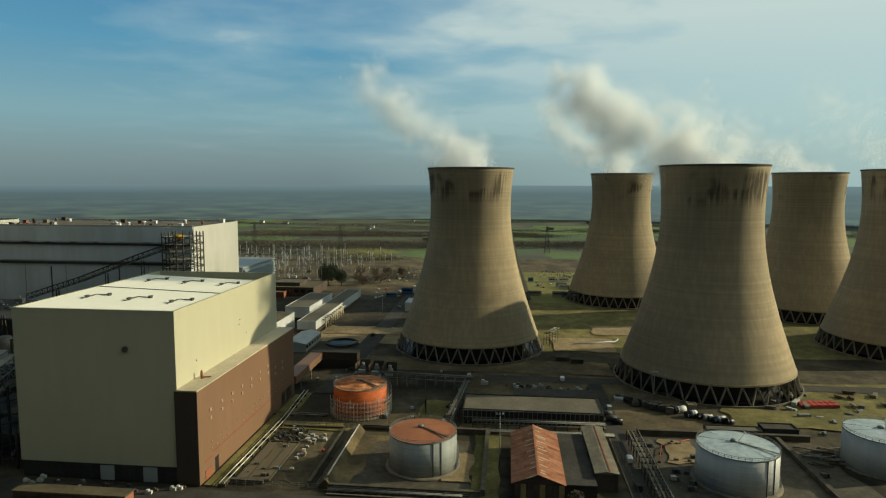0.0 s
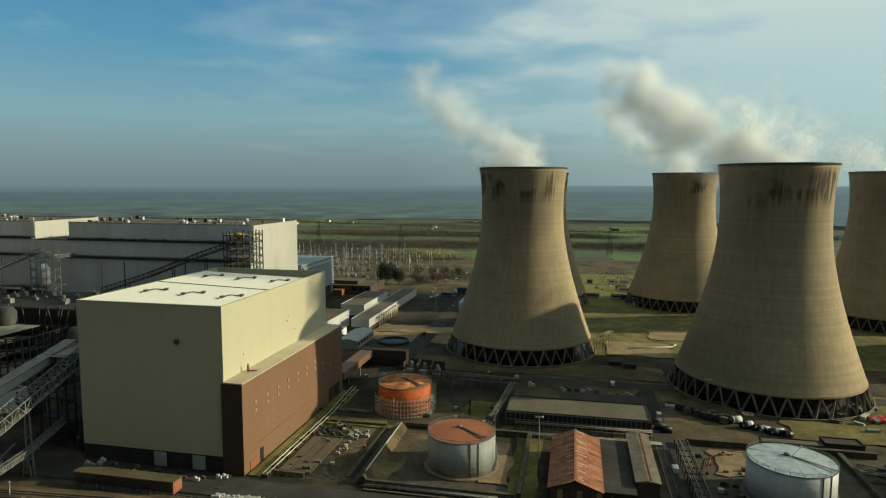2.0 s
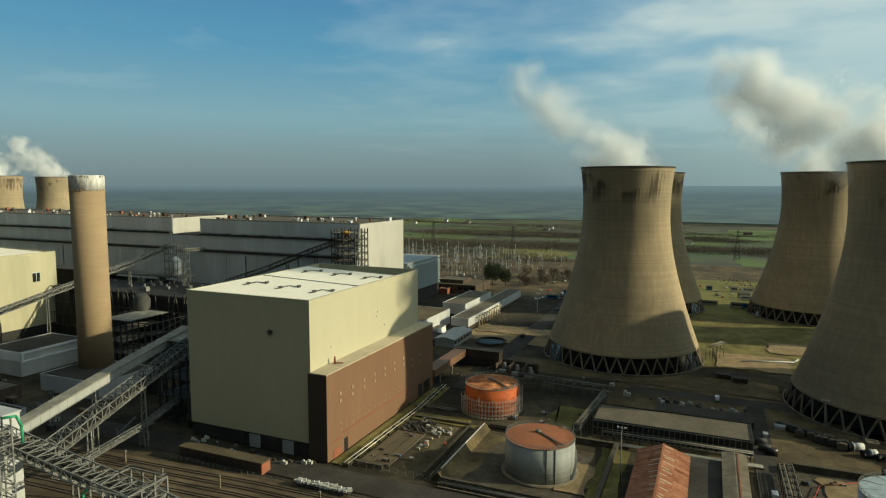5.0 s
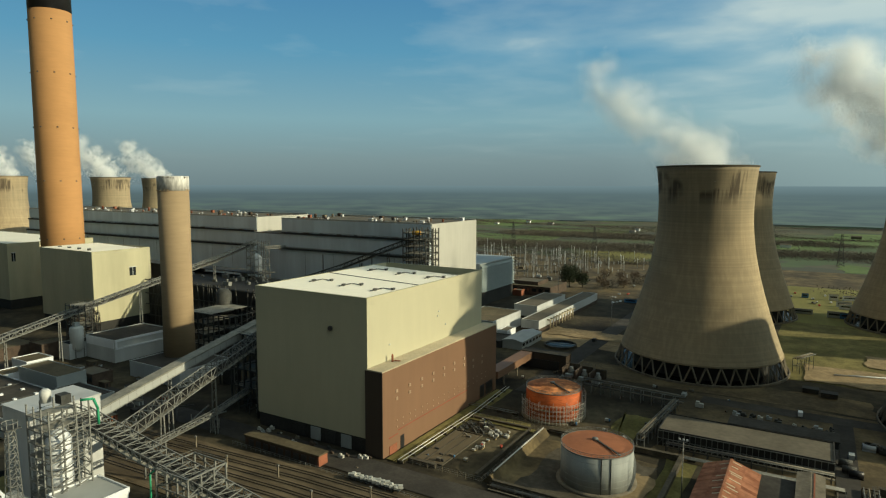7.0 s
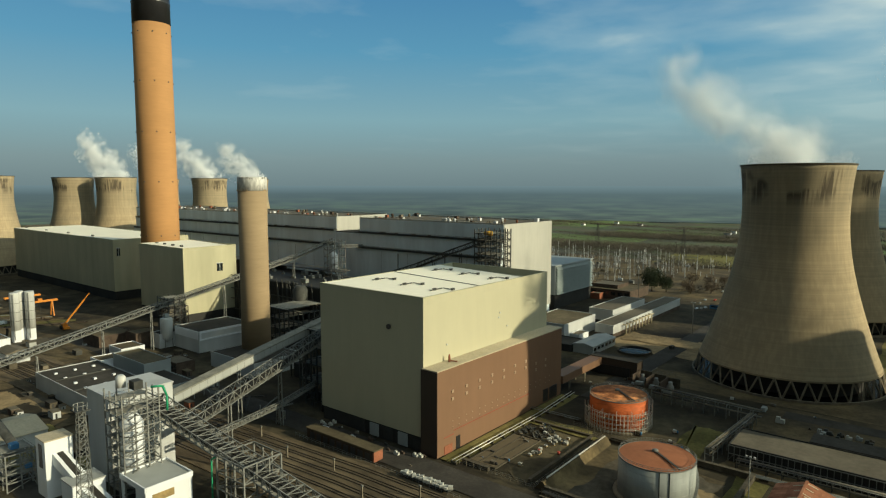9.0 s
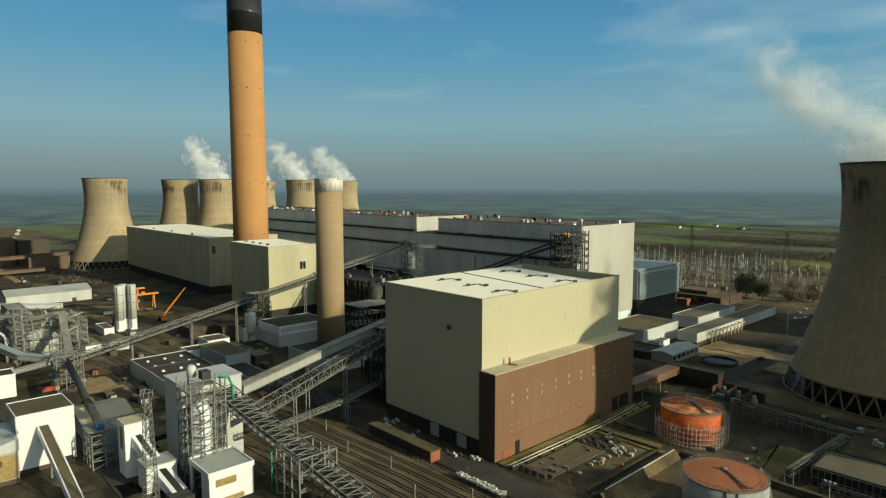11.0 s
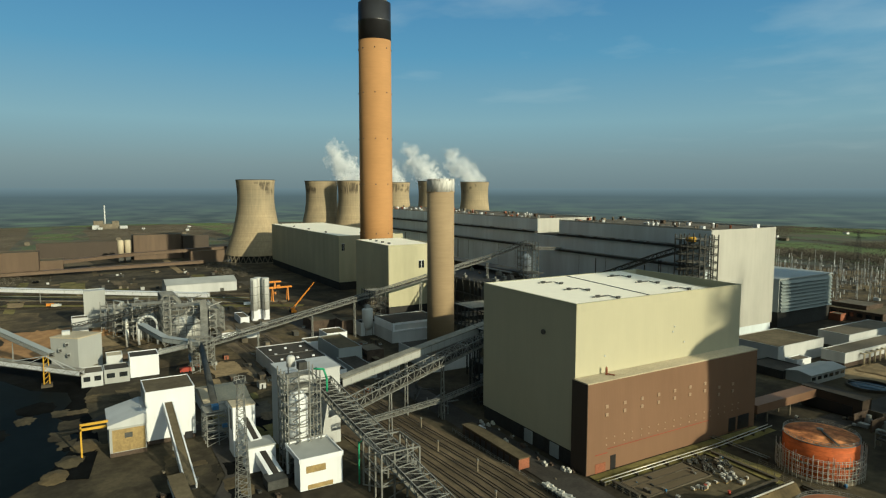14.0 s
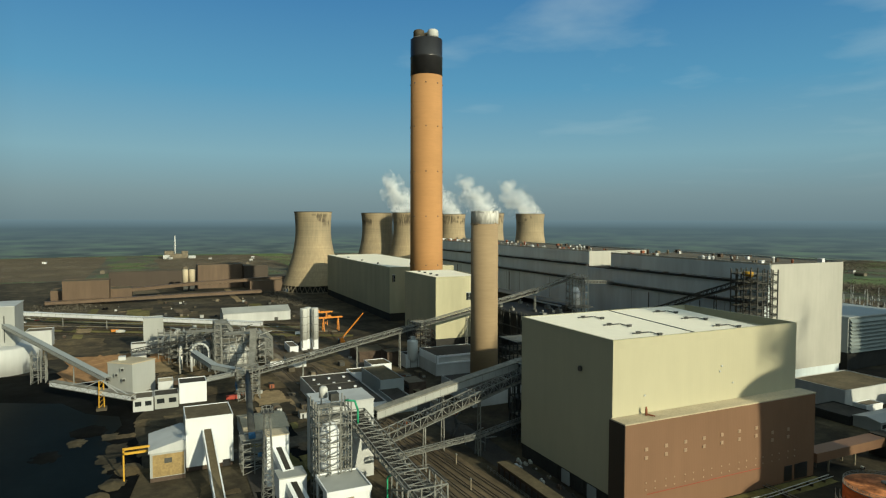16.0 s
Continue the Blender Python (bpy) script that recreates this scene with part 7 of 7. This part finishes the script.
lattice_gallery("low brown sheeted gallery", [(-800, -60, 3), (-815, 60, 3), (-830, 190, 3)], 7, 3.5, 8, "dark_brick", 0, sheeted=("brown_far", "brown_far"))
t = thing("sand_silo", "buff silos with pale ends beside the brown shed", "silo", (-924, 104, 0))
for k in range(2):
    part("shell", lathe(B(), [(4, 8), (4, 30), (3, 31)], 20, -924, 98 + 9 * k), "pale_sheet", t)
    part("leg", box(B(), -927, -921, 95 + 9 * k, 101 + 9 * k, 0, 7.9), "steel_dark", t)
shed("far_brown_shed", "dark brown sheeted shed end on the far yard", -972, -930, 180.6, 216, 33, "brown_dark", "roof_brown", group="brown sheds")
shed("far_brown_shed", "long dark brown shed behind the others", -1010, -990, -4, 112, 24, "brown_dark", "roof_brown", group="brown sheds")
t = thing("far_works", "pale works with a slim chimney far on the plain", "industrial building", (-1760, 100, 0))
part("body", box(B(), -1785, -1750, 84, 106, 0, 20), "concrete", t)
part("annex", box(B(), -1749, -1735, 80, 96, 0, 10), "offwhite", t)
part("wing", box(B(), -1780, -1752, 106.2, 126, 0, 12), "concrete", t)
part("boiler_block", box(B(), -1782, -1760, 126.2, 142, 0, 19), "concrete", t)
part("low_shed", box(B(), -1770, -1744, 142.2, 160, 0, 7), "offwhite", t)
part("chimney", lathe(B(), [(2.0, 0), (1.5, 60)], 16, -1765, 110), "offwhite", t)
rr = random.Random(51)
for k in range(70):
    x, y = rr.uniform(-800, -340), rr.uniform(-30, 215)
    s = rr.uniform(1.2, 4)
    if -330 < x < -240 and 120 < y < 200:
        continue
    t = thing("plant_box", "small plant box on the works yard", "plant", (x, y, 0), "small plant")
    part("body", box(B(), x, x + s * 1.6, y, y + s, 0, s * 0.8), rr.choice(["steel_dark", "concrete_dark", "offwhite", "dark_brick", "greyclad", "concrete"]), t)
    part("lid", box(B(), x - 0.1, x + s * 1.6 + 0.1, y - 0.1, y + s + 0.1, s * 0.8, s * 0.8 + 0.2), "roof_grey", t)
for k in range(26):
    x, y = rr.uniform(-240, -140), rr.uniform(60, 110)
    if y > 86 or x > -196:
        s = rr.uniform(0.6, 1.6)
        bm = B()
        box(bm, x, x + s * 1.5, y, y + s, 0, s * 0.7)
        beam(bm, (x, y, s * 0.7), (x + s * 2, y + s, s * 0.9), 0.3)
        solid("yard_scrap", bm, rr.choice(["steel_dark", "concrete", "dark_brick"]), "rusting plant scrap on the dark yard", "scrap", "yard scrap")
for x, y, m in [(-585, 20, "orange"), (-580, 24, "bag"), (-432, 40, "red"), (-560, 110, "red"), (-505, 170, "white"), (-315, 92, "red")]:
    c = thing("works_vehicle", "small works vehicle on the yard", "vehicle", (x, y, 0), "works vehicles")
    part("body", box(B(), x, x + 2.2, y, y + 6, 0.6, 2.8), m, c)
    part("cab", box(B(), x + 0.1, x + 2.1, y + 6.02, y + 7.6, 0.6, 2.4), "bluegrey", c)
    for sy in (1, 5):
        part("wheel", tube(B(), (x - 0.05, y + sy, 0.5), (x + 2.25, y + sy, 0.5), 0.5, 10), "rubber", c)

# ---- along the sidings by the beige building ----
t = thing("brick_shed", "long low brick shed with a brown flat roof by the sidings", "shed", (-140, 184, 0))
# darker brick stands in for the shade on the long walls
part("wall", box(B(), -160, -121.9, 181.6, 186.4, 0, 4), "dark_brick", t)
part("end_wall", box(B(), -121.85, -121.2, 181.6, 186.4, 0, 4), "brick", t, "red brick end wall")
part("roof", box(B(), -160.3, -120.9, 181.3, 186.7, 4.004, 4.5), "roof_brown", t)
for k in range(9):
    part("bay", box(B(), -158 + 4 * k, -155.2 + 4 * k, 181.5, 181.62, 0.3, 3.0), "black", t)
t = thing("flat_wagon", "flat wagon loaded with white lumpy sacks", "wagon", (-95, 181, 0))
part("bed", box(B(), -106, -84, 179.6, 182.6, 1.0, 1.4), "steel_dark", t)
rr = random.Random(8)
for k in range(24):
    x, y, r = -105.4 + 0.9 * k, 180.3 + 1.4 * (k % 2), rr.uniform(0.7, 1.1)
    part("sack", beam(B(), (x - r * 0.6, y - r * 0.5, 1.4 + r * 0.5), (x + r * 0.7, y + r * rr.uniform(-0.4, 0.5), 1.4 + r * rr.uniform(0.4, 0.8)), r * 1.2, r), "bag", t)
for x in (-103, -98, -92, -87):
    part("wheel", tube(B(), (x, 179.8, 0.55), (x, 182.4, 0.55), 0.5, 12), "rubber", t)
bm = B()
for k in range(60):
    x = -165 + 2.6 * k
    beam(bm, (x, 179.6, 0), (x, 179.6, 1.6), 0.12)
beam(bm, (-165, 179.6, 1.5), (-10, 179.6, 1.5), 0.09)
beam(bm, (-165, 179.6, 0.8), (-10, 179.6, 0.8), 0.09)
solid("fence", bm, "steel", "low steel fence along the sidings", "fence")
for k in range(30):
    x, y = rr.uniform(-170, -108), rr.uniform(187.5, 199)
    s = rr.uniform(0.4, 1.2)
    bm = B()
    box(bm, x, x + s * 2, y, y + s, 0, s)
    box(bm, x + 0.2, x + s, y + 0.1, y + s * 0.9, s, s * 1.4)
    solid("stored_box", bm, rr.choice(["steel_dark", "concrete", "dark_brick", "bluegrey", "bag"]), "small stored box beside the beige building", "box", "stored boxes")
tree(23.5, 199, 5, 2.6, 71)

# ---- ribs, joints and yard details ----
# hall face: upright sheet joints and stains of rust
for x0, x1, y in ((-366, -214, 404.9), (-790, -401, 408.9)):
    n = int((x1 - x0) / 26)
    for k in range(1, n):
        x = x0 + (x1 - x0) * k / n
        solid("wall_joint", box(B(), x - 0.08, x + 0.08, y - 0.05, y + 0.05, 4, 48), "ledge", "dark upright joint on the hall wall", "joint", "hall joints", "structure")
# curved service tracks on the works yard
def track_strip(name, pts, w, z, material, label):
    bm = B()
    left_side, right_side = [], []
    for i, (x, y) in enumerate(pts):
        a, b = pts[max(0, i - 1)], pts[min(len(pts) - 1, i + 1)]
        d = Vector((b[0] - a[0], b[1] - a[1], 0)).normalized()
        left_side.append(bm.verts.new((x - d.y * w / 2, y + d.x * w / 2, z)))
        right_side.append(bm.verts.new((x + d.y * w / 2, y - d.x * w / 2, z)))
    for i in range(len(pts) - 1):
        bm.faces.new((right_side[i], right_side[i + 1], left_side[i + 1], left_side[i]))
    return solid(name, bm, material, label, "road", kind="structure")


def arc(cx, cy, r, a0, a1, n=24):
    return [(cx + r * math.cos(radians(a0 + (a1 - a0) * k / n)), cy + r * math.sin(radians(a0 + (a1 - a0) * k / n))) for k in range(n + 1)]


for k in range(5):
    track_strip("road", arc(-520, 20, 120 + 9 * k, -10, 95), 1.6 + 0.5 * (k % 2), 0.03 + 0.004 * k, "concrete_dark" if k % 2 else "coal", "curved rail loop worn into the works yard")
for k in range(4):
    track_strip("road", arc(-300, 400, 330 + 12 * k, 215, 262), 2.2, 0.03 + 0.004 * k, "concrete_dark" if k % 2 else "ballast", "worn service track on the works yard")
track_strip("road", [(-700, 60), (-600, 80), (-500, 95), (-450, 130), (-420, 190), (-400, 260)], 9, 0.075, "asphalt", "dark asphalt works road")
track_strip("road", [(-260, 50), (-220, 92), (-170, 92), (-120, 70), (-60, 60)], 8, 0.08, "asphalt", "dark works road past the crusher house")
rr = random.Random(61)
for k in range(46):
    x, y = rr.uniform(-300, -120), rr.uniform(30, 108)
    if (-234 < x < -205 and 50 < y < 90) or (-196 < x < -150 and 92 < y < 124):
        continue
    patch("yard", ragged(x, x + rr.uniform(4, 18), y, y + rr.uniform(3, 9), 200 + k, 1.2, 5), 0.1 + 0.0015 * k, rr.choice(["coal", "coal", "soil", "yard"]), "dark spilled coal dust on the yard")
# low walls and kerbs by the tank farm
for x0, x1, y0, y1 in [(-104, -100.5, 200, 296), (-60, 52, 198.4, 199.0), (42.6, 43.2, 200, 262), (-84, -83.4, 300, 372)]:
    solid("kerb", box(B(), x0, x1 if x1 - x0 > 1 else x0 + 0.5, y0, y1, 0, 0.25), "grass" if x0 == -104 else "concrete", "low kerb beside the works road" if x0 != -104 else "grass verge along the brown wall", "kerb", "", "structure")
# coal heaps
def heap(x, y, r, h, seed, material, label):
    bm = B()
    rings = []
    for j in range(7):
        f = j / 6
        row = []
        for k in range(28):
            a = k * math.tau / 28
            q = r * (1 - f) * (1 + 0.25 * noise.noise(Vector((math.cos(a) * 1.5, math.sin(a) * 1.5, seed + f))))
            row.append(bm.verts.new((x + q * math.cos(a), y + q * 0.7 * math.sin(a), -0.1 + h * f ** 0.8 + 0.3 * noise.noise(Vector((a * 3, f * 5, seed))))))
        rings.append(row)
    for a, b in zip(rings, rings[1:]):
        for k in range(28):
            f = bm.faces.new((a[k], a[(k + 1) % 28], b[(k + 1) % 28], b[k]))
            f.smooth = True
    bm.faces.new(rings[-1])
    return solid("mound", bm, material, label, "heap", "heaps on the yard")


for i, (x, y, r, h, m) in enumerate([(-300, -30, 14, 0.9, "coal"), (-255, 12, 10, 0.7, "coal"), (-285, 26, 12, 1.2, "coal"), (-270, 22, 7, 0.8, "soil"), (-226, 45, 8, 1.6, "yard"), (-212, 40, 7, 1.4, "soil"), (-200, 35, 7, 1.5, "yard"), (-450, 60, 16, 3, "sand_orange")]):
    heap(x, y, r, h, 3.0 * i, m, "black coal heap on the wet coal yard" if m == "coal" else "low earth heap beside the coal yard" if m != "sand_orange" else "orange sand heap beside the conveyors")
# struts round the beige building's base and the trestles
rr = random.Random(72)
for k in range(18):
    x, y = rr.uniform(-235, -176), rr.uniform(205, 290)
    t = thing("plant_unit", "dark plant unit between trestles and beige wall", "plant", (x, y, 0), "trestle plant")
    h = rr.uniform(4, 16)
    part("body", box(B(), x, x + rr.uniform(3, 8), y, y + rr.uniform(3, 8), 0, h), rr.choice(["plinth", "steel_dark", "bluegrey"]), t)
    part("pipe", tube(B(), (x - 1, y - 1, 0), (x - 1, y - 1, h + 4), 0.5, 8), "steel_dark", t)

# pipework, ducts and small structures packed round the process tanks
rr = random.Random(101)
for k in range(44):
    x, y = rr.uniform(-458, -386), rr.uniform(62, 128)
    z = rr.uniform(8, 23)
    bm = B()
    tube(bm, (x, y, z), (x + rr.uniform(-9, 9), y + rr.uniform(-9, 9), z + rr.uniform(-4, 3)), rr.uniform(0.25, 0.7), 8)
    beam(bm, (x, y, 0), (x, y, z), 0.3)
    solid("tank_pipe", bm, rr.choice(["steel", "steel", "steel_dark", "pipe", "bluegrey"]), "grey pipe among the process tanks", "pipe", "process pipes")
for k in range(60):
    x, y = rr.uniform(-345, -225), rr.uniform(95, 215)
    if (-320 < x < -246 and 133 < y < 167) or (-320 < x < -280 and 172 < y < 190) or (-264 < x < -234 and 90 < y < 114):
        continue
    s = rr.uniform(1.2, 3.6)
    t = thing("yard_cabin", "small plant cabin on the dark yard", "cabin", (x, y, 0), "yard cabins")
    part("body", box(B(), x, x + s * 1.7, y, y + s, 0, s * 0.9), rr.choice(["concrete_dark", "dark_brick", "offwhite", "greyclad", "plinth", "brick"]), t)
    part("roof", box(B(), x - 0.15, x + s * 1.7 + 0.15, y - 0.15, y + s + 0.15, s * 0.9, s * 0.9 + 0.2), rr.choice(["roof_grey", "roof_brown", "roof_dark"]), t)
    part("door", box(B(), x + s * 1.7, x + s * 1.7 + 0.06, y + s * 0.3, y + s * 0.55, 0, s * 0.7), "plinth", t)
for k in range(26):
    x, y = rr.uniform(-250, -180), rr.uniform(138, 210)
    if y < 172:
        continue
    bm = B()
    a = rr.uniform(0, 3.1)
    L = rr.uniform(4, 12)
    beam(bm, (x, y, rr.uniform(0.4, 5)), (x + L * math.cos(a), y + L * math.sin(a), rr.uniform(0.4, 6)), 0.5)
    beam(bm, (x, y, 0), (x, y, 4), 0.4)
    solid("pipe_bent", bm, rr.choice(["steel", "steel_dark"]), "grey pipe bent beside the sidings", "pipe", "pipe bents")
for a in (((-930, -760), (150, 158), "sand"), ((-900, -780), (60, 66), "yard"), ((-760, -560), (-10, -2), "grass"), ((-740, -620), (30, 52), "grass"), ((-700, -640), (80, 100), "yard"), ((-560, -500), (150, 176), "grass"), ((-1000, -900), (-40, 60), "field_brown"), ((-700, -560), (-60, -30), "yard")):
    patch("yard" if a[2] != "grass" else "grass", ragged(a[0][0], a[0][1], a[1][0], a[1][1], int(-a[0][0]), 4, 6), 0.02, a[2], "worn strip of open ground on the works yard")

# fence, posts and clutter round the compound and tank farm
def fence_run(x0, y0, x1, y1, label="thin wire fence on steel posts"):
    t = thing("wire_fence", label, "fence", (x0, y0, 0), "wire fences")
    L = math.hypot(x1 - x0, y1 - y0)
    n = int(L / 3)
    for k in range(n + 1):
        x, y = x0 + (x1 - x0) * k / n, y0 + (y1 - y0) * k / n
        part("post", beam(B(), (x, y, 0), (x, y, 2.2), 0.12), "concrete", t)
    for z in (0.7, 1.4, 2.1):
        part("wire", beam(B(), (x0, y0, z), (x1, y1, z), 0.05), "steel", t)


for a in ((-96, 201.5, -64, 201.5), (-64, 201.5, -64, 256), (-96, 256.5, -64, 256.5), (-60, 200, -8, 200), (45, 196, 45, 256), (54, 265, 124, 265), (-80, 262, -48, 262), (-105, 345, -70, 362), (2, 290, 44, 292)):
    fence_run(*a)
rr = random.Random(131)
for k in range(60):
    x, y = rr.choice([(rr.uniform(-104, -82), rr.uniform(300, 372)), (rr.uniform(-56, -14), rr.uniform(262, 312)), (rr.uniform(-60, 40), rr.uniform(318, 345)), (rr.uniform(54, 74), rr.uniform(200, 258)), (rr.uniform(-96, -82), rr.uniform(204, 254)), (rr.uniform(112, 165), rr.uniform(200, 262))])
    s = rr.uniform(0.5, 1.7)
    t = thing("yard_load", "small load of plant parts on the ground", "load", (x, y, 0), "yard loads")
    part("skid", box(B(), x, x + 2 * s, y, y + s, 0, 0.25), "dark_brick", t)
    part("crate", box(B(), x + 0.1, x + 1.2 * s, y + 0.08, y + s - 0.08, 0.26, 0.3 + s * 0.8), rr.choice(["steel_dark", "skip", "bag", "bluegrey", "concrete", "dark_brick"]), t)
    part("drum", lathe(B(), [(0.3 * s, 0.26), (0.3 * s, 0.26 + 0.7 * s), (0.1 * s, 0.3 + 0.75 * s)], 10, x + 1.6 * s, y + s / 2), rr.choice(["steel", "blue", "rubber"]), t)
for k, (x, y) in enumerate([(47, 236), (48, 292), (-88, 315), (-92, 420), (-91, 520), (30, 334), (-20, 334), (-160, 190), (46, 214), (150, 335)]):
    c = thing("van", "parked works van on the asphalt road", "van", (x, y, 0), "parked vans")
    m = ("white", "bluegrey", "white", "plinth", "steel")[k % 5]
    bm = B()
    extrude(bm, [(y - 2.6, 0.45), (y + 2.6, 0.45), (y + 2.6, 1.2), (y + 1.6, 1.35), (y + 1.0, 2.2), (y - 2.6, 2.25)], "x", x - 0.95, x + 0.95)
    part("body", bm, m, c)
    part("windscreen", box(B(), x - 0.8, x + 0.8, y + 1.12, y + 1.5, 1.38, 1.9), "glass", c)
    for sx in (-0.97, 0.75):
        for sy in (-1.6, 1.6):
            part("wheel", tube(B(), (x + sx, y + sy, 0.36), (x + sx + 0.22, y + sy, 0.36), 0.36, 10), "rubber", c)
patch("yard", ragged(-478, -392, -4, 38, 301, 5, 8), 0.13, "sand_orange", "orange sandy ground beside the coal yard")
patch("yard", ragged(-560, -480, -30, 20, 302, 6, 8), 0.13, "yard", "pale trodden ground near the storage dome")


# ---- railway loop and strips of ground behind the white gallery ----
def loop_line(k, n=16):
    """Curving line of the loop, k steps of spacing from the white gallery."""
    out_ = []
    for i in range(n + 1):
        f = i / n
        out_.append((-500 - 13.5 * k - 150 * (1 - f) ** 1.15 + 34 * f, -120 + 330 * f + 18 * math.sin(f * 2.6 + 0.2 * k)))
    return out_


for k in range(9):
    pts = loop_line(k)
    track_strip("yard", pts, 9.5 if k % 3 else 6.0, 0.150 + 0.006 * k, ("ballast", "grass", "yard", "sand", "ballast", "grass", "yard", "ballast", "soil")[k], "worn strip of ground along the railway loop")
    if k % 3 == 1:
        continue
    tr = thing("railway_track", "rusty railway loop track on the works yard", "track", (*pts[8], 0.2), "railway loop tracks")
    for off in (-0.75, 0.75):
        bm = B()
        rings = [[bm.verts.new((x + off + dx, y, 0.2 + dz)) for dx, dz in ((-0.15, 0), (0.15, 0), (0.15, 0.24), (-0.15, 0.24))] for x, y in pts]
        for a, b in zip(rings, rings[1:]):
            for q in range(4):
                bm.faces.new((a[q], a[(q + 1) % 4], b[(q + 1) % 4], b[q]))
        bm.faces.new(rings[0][::-1])
        bm.faces.new(rings[-1])
        bmesh.ops.recalc_face_normals(bm, faces=bm.faces)
        part("rail", bm, "steel" if k % 2 else "rail", tr)

# curved silver ducts between the process tanks
rr = random.Random(211)
for k in range(16):
    x, y, z = rr.uniform(-456, -392), rr.uniform(64, 122), rr.uniform(10, 18)
    a, r, q = rr.uniform(0, 6.28), rr.uniform(2.5, 6.0), rr.uniform(0.45, 0.9)
    bm = B()
    arch = [(x + r * math.cos(u) * math.cos(a), y + r * math.cos(u) * math.sin(a), z + r * math.sin(u)) for u in [math.pi * j / 8 for j in range(9)]]
    for p0, p1 in zip([(arch[0][0], arch[0][1], 0)] + arch, arch + [(arch[-1][0], arch[-1][1], 0)]):
        tube(bm, p0, p1, q, 10)
    solid("arched_duct", bm, rr.choice(["pipe", "pipe", "offwhite", "steel"]), "silver duct arching between the process tanks", "duct", "arched ducts")

# slim posts and low apparatus in the substation
post = lathe(B(), [(0.32, 0), (0.26, 12), (0.45, 12.1), (0.2, 12.6), (0.45, 13.0), (0.1, 16)], 8)
post_data = mesh_of("insulator_post", post, "white")
low = lathe(B(), [(0.5, 0), (0.5, 1.2), (0.25, 1.3), (0.5, 2.0), (0.25, 2.4), (0.5, 3.0), (0.15, 4.6)], 8)
low_data = mesh_of("apparatus", low, "offwhite")
rr = random.Random(223)
for k in range(190):
    x, y = rr.uniform(-470, -150), rr.uniform(640, 890)
    if x > -200 and y < 700:
        continue
    tall = k % 3 == 0
    o = new("insulator_post" if tall else "apparatus", post_data if tall else low_data)
    o.matrix_world = pose(x, y, -0.2) @ Matrix.Diagonal((1, 1, rr.uniform(0.7, 1.25), 1))
    tagged(o, "slim white insulator post in the substation" if tall else "low grey switching apparatus in the substation", "insulator", "substation posts")

# lit gravel, mud and puddles on the works yards
rr = random.Random(307)
for k in range(70):
    x, y = rr.choice([(rr.uniform(-560, -330), rr.uniform(40, 215)), (rr.uniform(-800, -600), rr.uniform(-60, 200)), (rr.uniform(-330, -200), rr.uniform(95, 130))])
    patch("yard", ragged(x, x + rr.uniform(8, 40), y, y + rr.uniform(4, 14), 400 + k, 2.0, 5), 0.21 + 0.0015 * k, rr.choice(["yard", "soil", "sand", "coal", "grass", "ballast", "concrete_dark"]), "patch of worn mixed ground on the works yard")
# sheets of pale sand, mud and grass by the cooling towers and the tank farm
for k, (r4, m, lab) in enumerate([((-128, -60, 424, 446), "sand", "bright sandy strip behind the round basin"), ((62, 76, 236, 258), "sand", "bare sandy floor in the tank bund"), ((-22, -12, 212, 236), "sand", "sandy stain beside the grey tank"),
                                  ((62, 84, 300, 318), "yard", "pale trodden ground before the tower"), ((100, 160, 276, 300), "grass", "green mown bank before the cooling tower"), ((-96, -66, 252.5, 256), "grass", "grass verge behind the compound"),
                                  ((30, 70, 395, 430), "sand", "dry sandy grass between the towers"), ((60, 120, 440, 470), "sand", "dry sandy grass between the towers")]):
    patch("grass" if m == "grass" else "yard", ragged(*r4, 600 + k, 2.0, 6), 0.33 + 0.003 * k, m, lab)
for k in range(10):
    x, y = -760 + 9 * k, -62 + 5 * (k % 3)
    c = thing("parked_car", "small pale car parked beside the far road", "car", (x, y, 0), "cars by the brown sheds")
    bm = B()
    extrude(bm, [(y - 2.1, 0.4), (y + 2.1, 0.4), (y + 2.1, 0.95), (y + 1.2, 1.0), (y + 0.7, 1.5), (y - 1.2, 1.5), (y - 2.1, 1.0)], "x", x - 0.9, x + 0.9)
    part("body", bm, ("white", "bag", "steel", "red", "white")[k % 5], c)
    for sx in (-0.92, 0.72):
        for sy in (-1.3, 1.3):
            part("wheel", tube(B(), (x + sx, y + sy, 0.33), (x + sx + 0.2, y + sy, 0.33), 0.33, 8), "rubber", c)
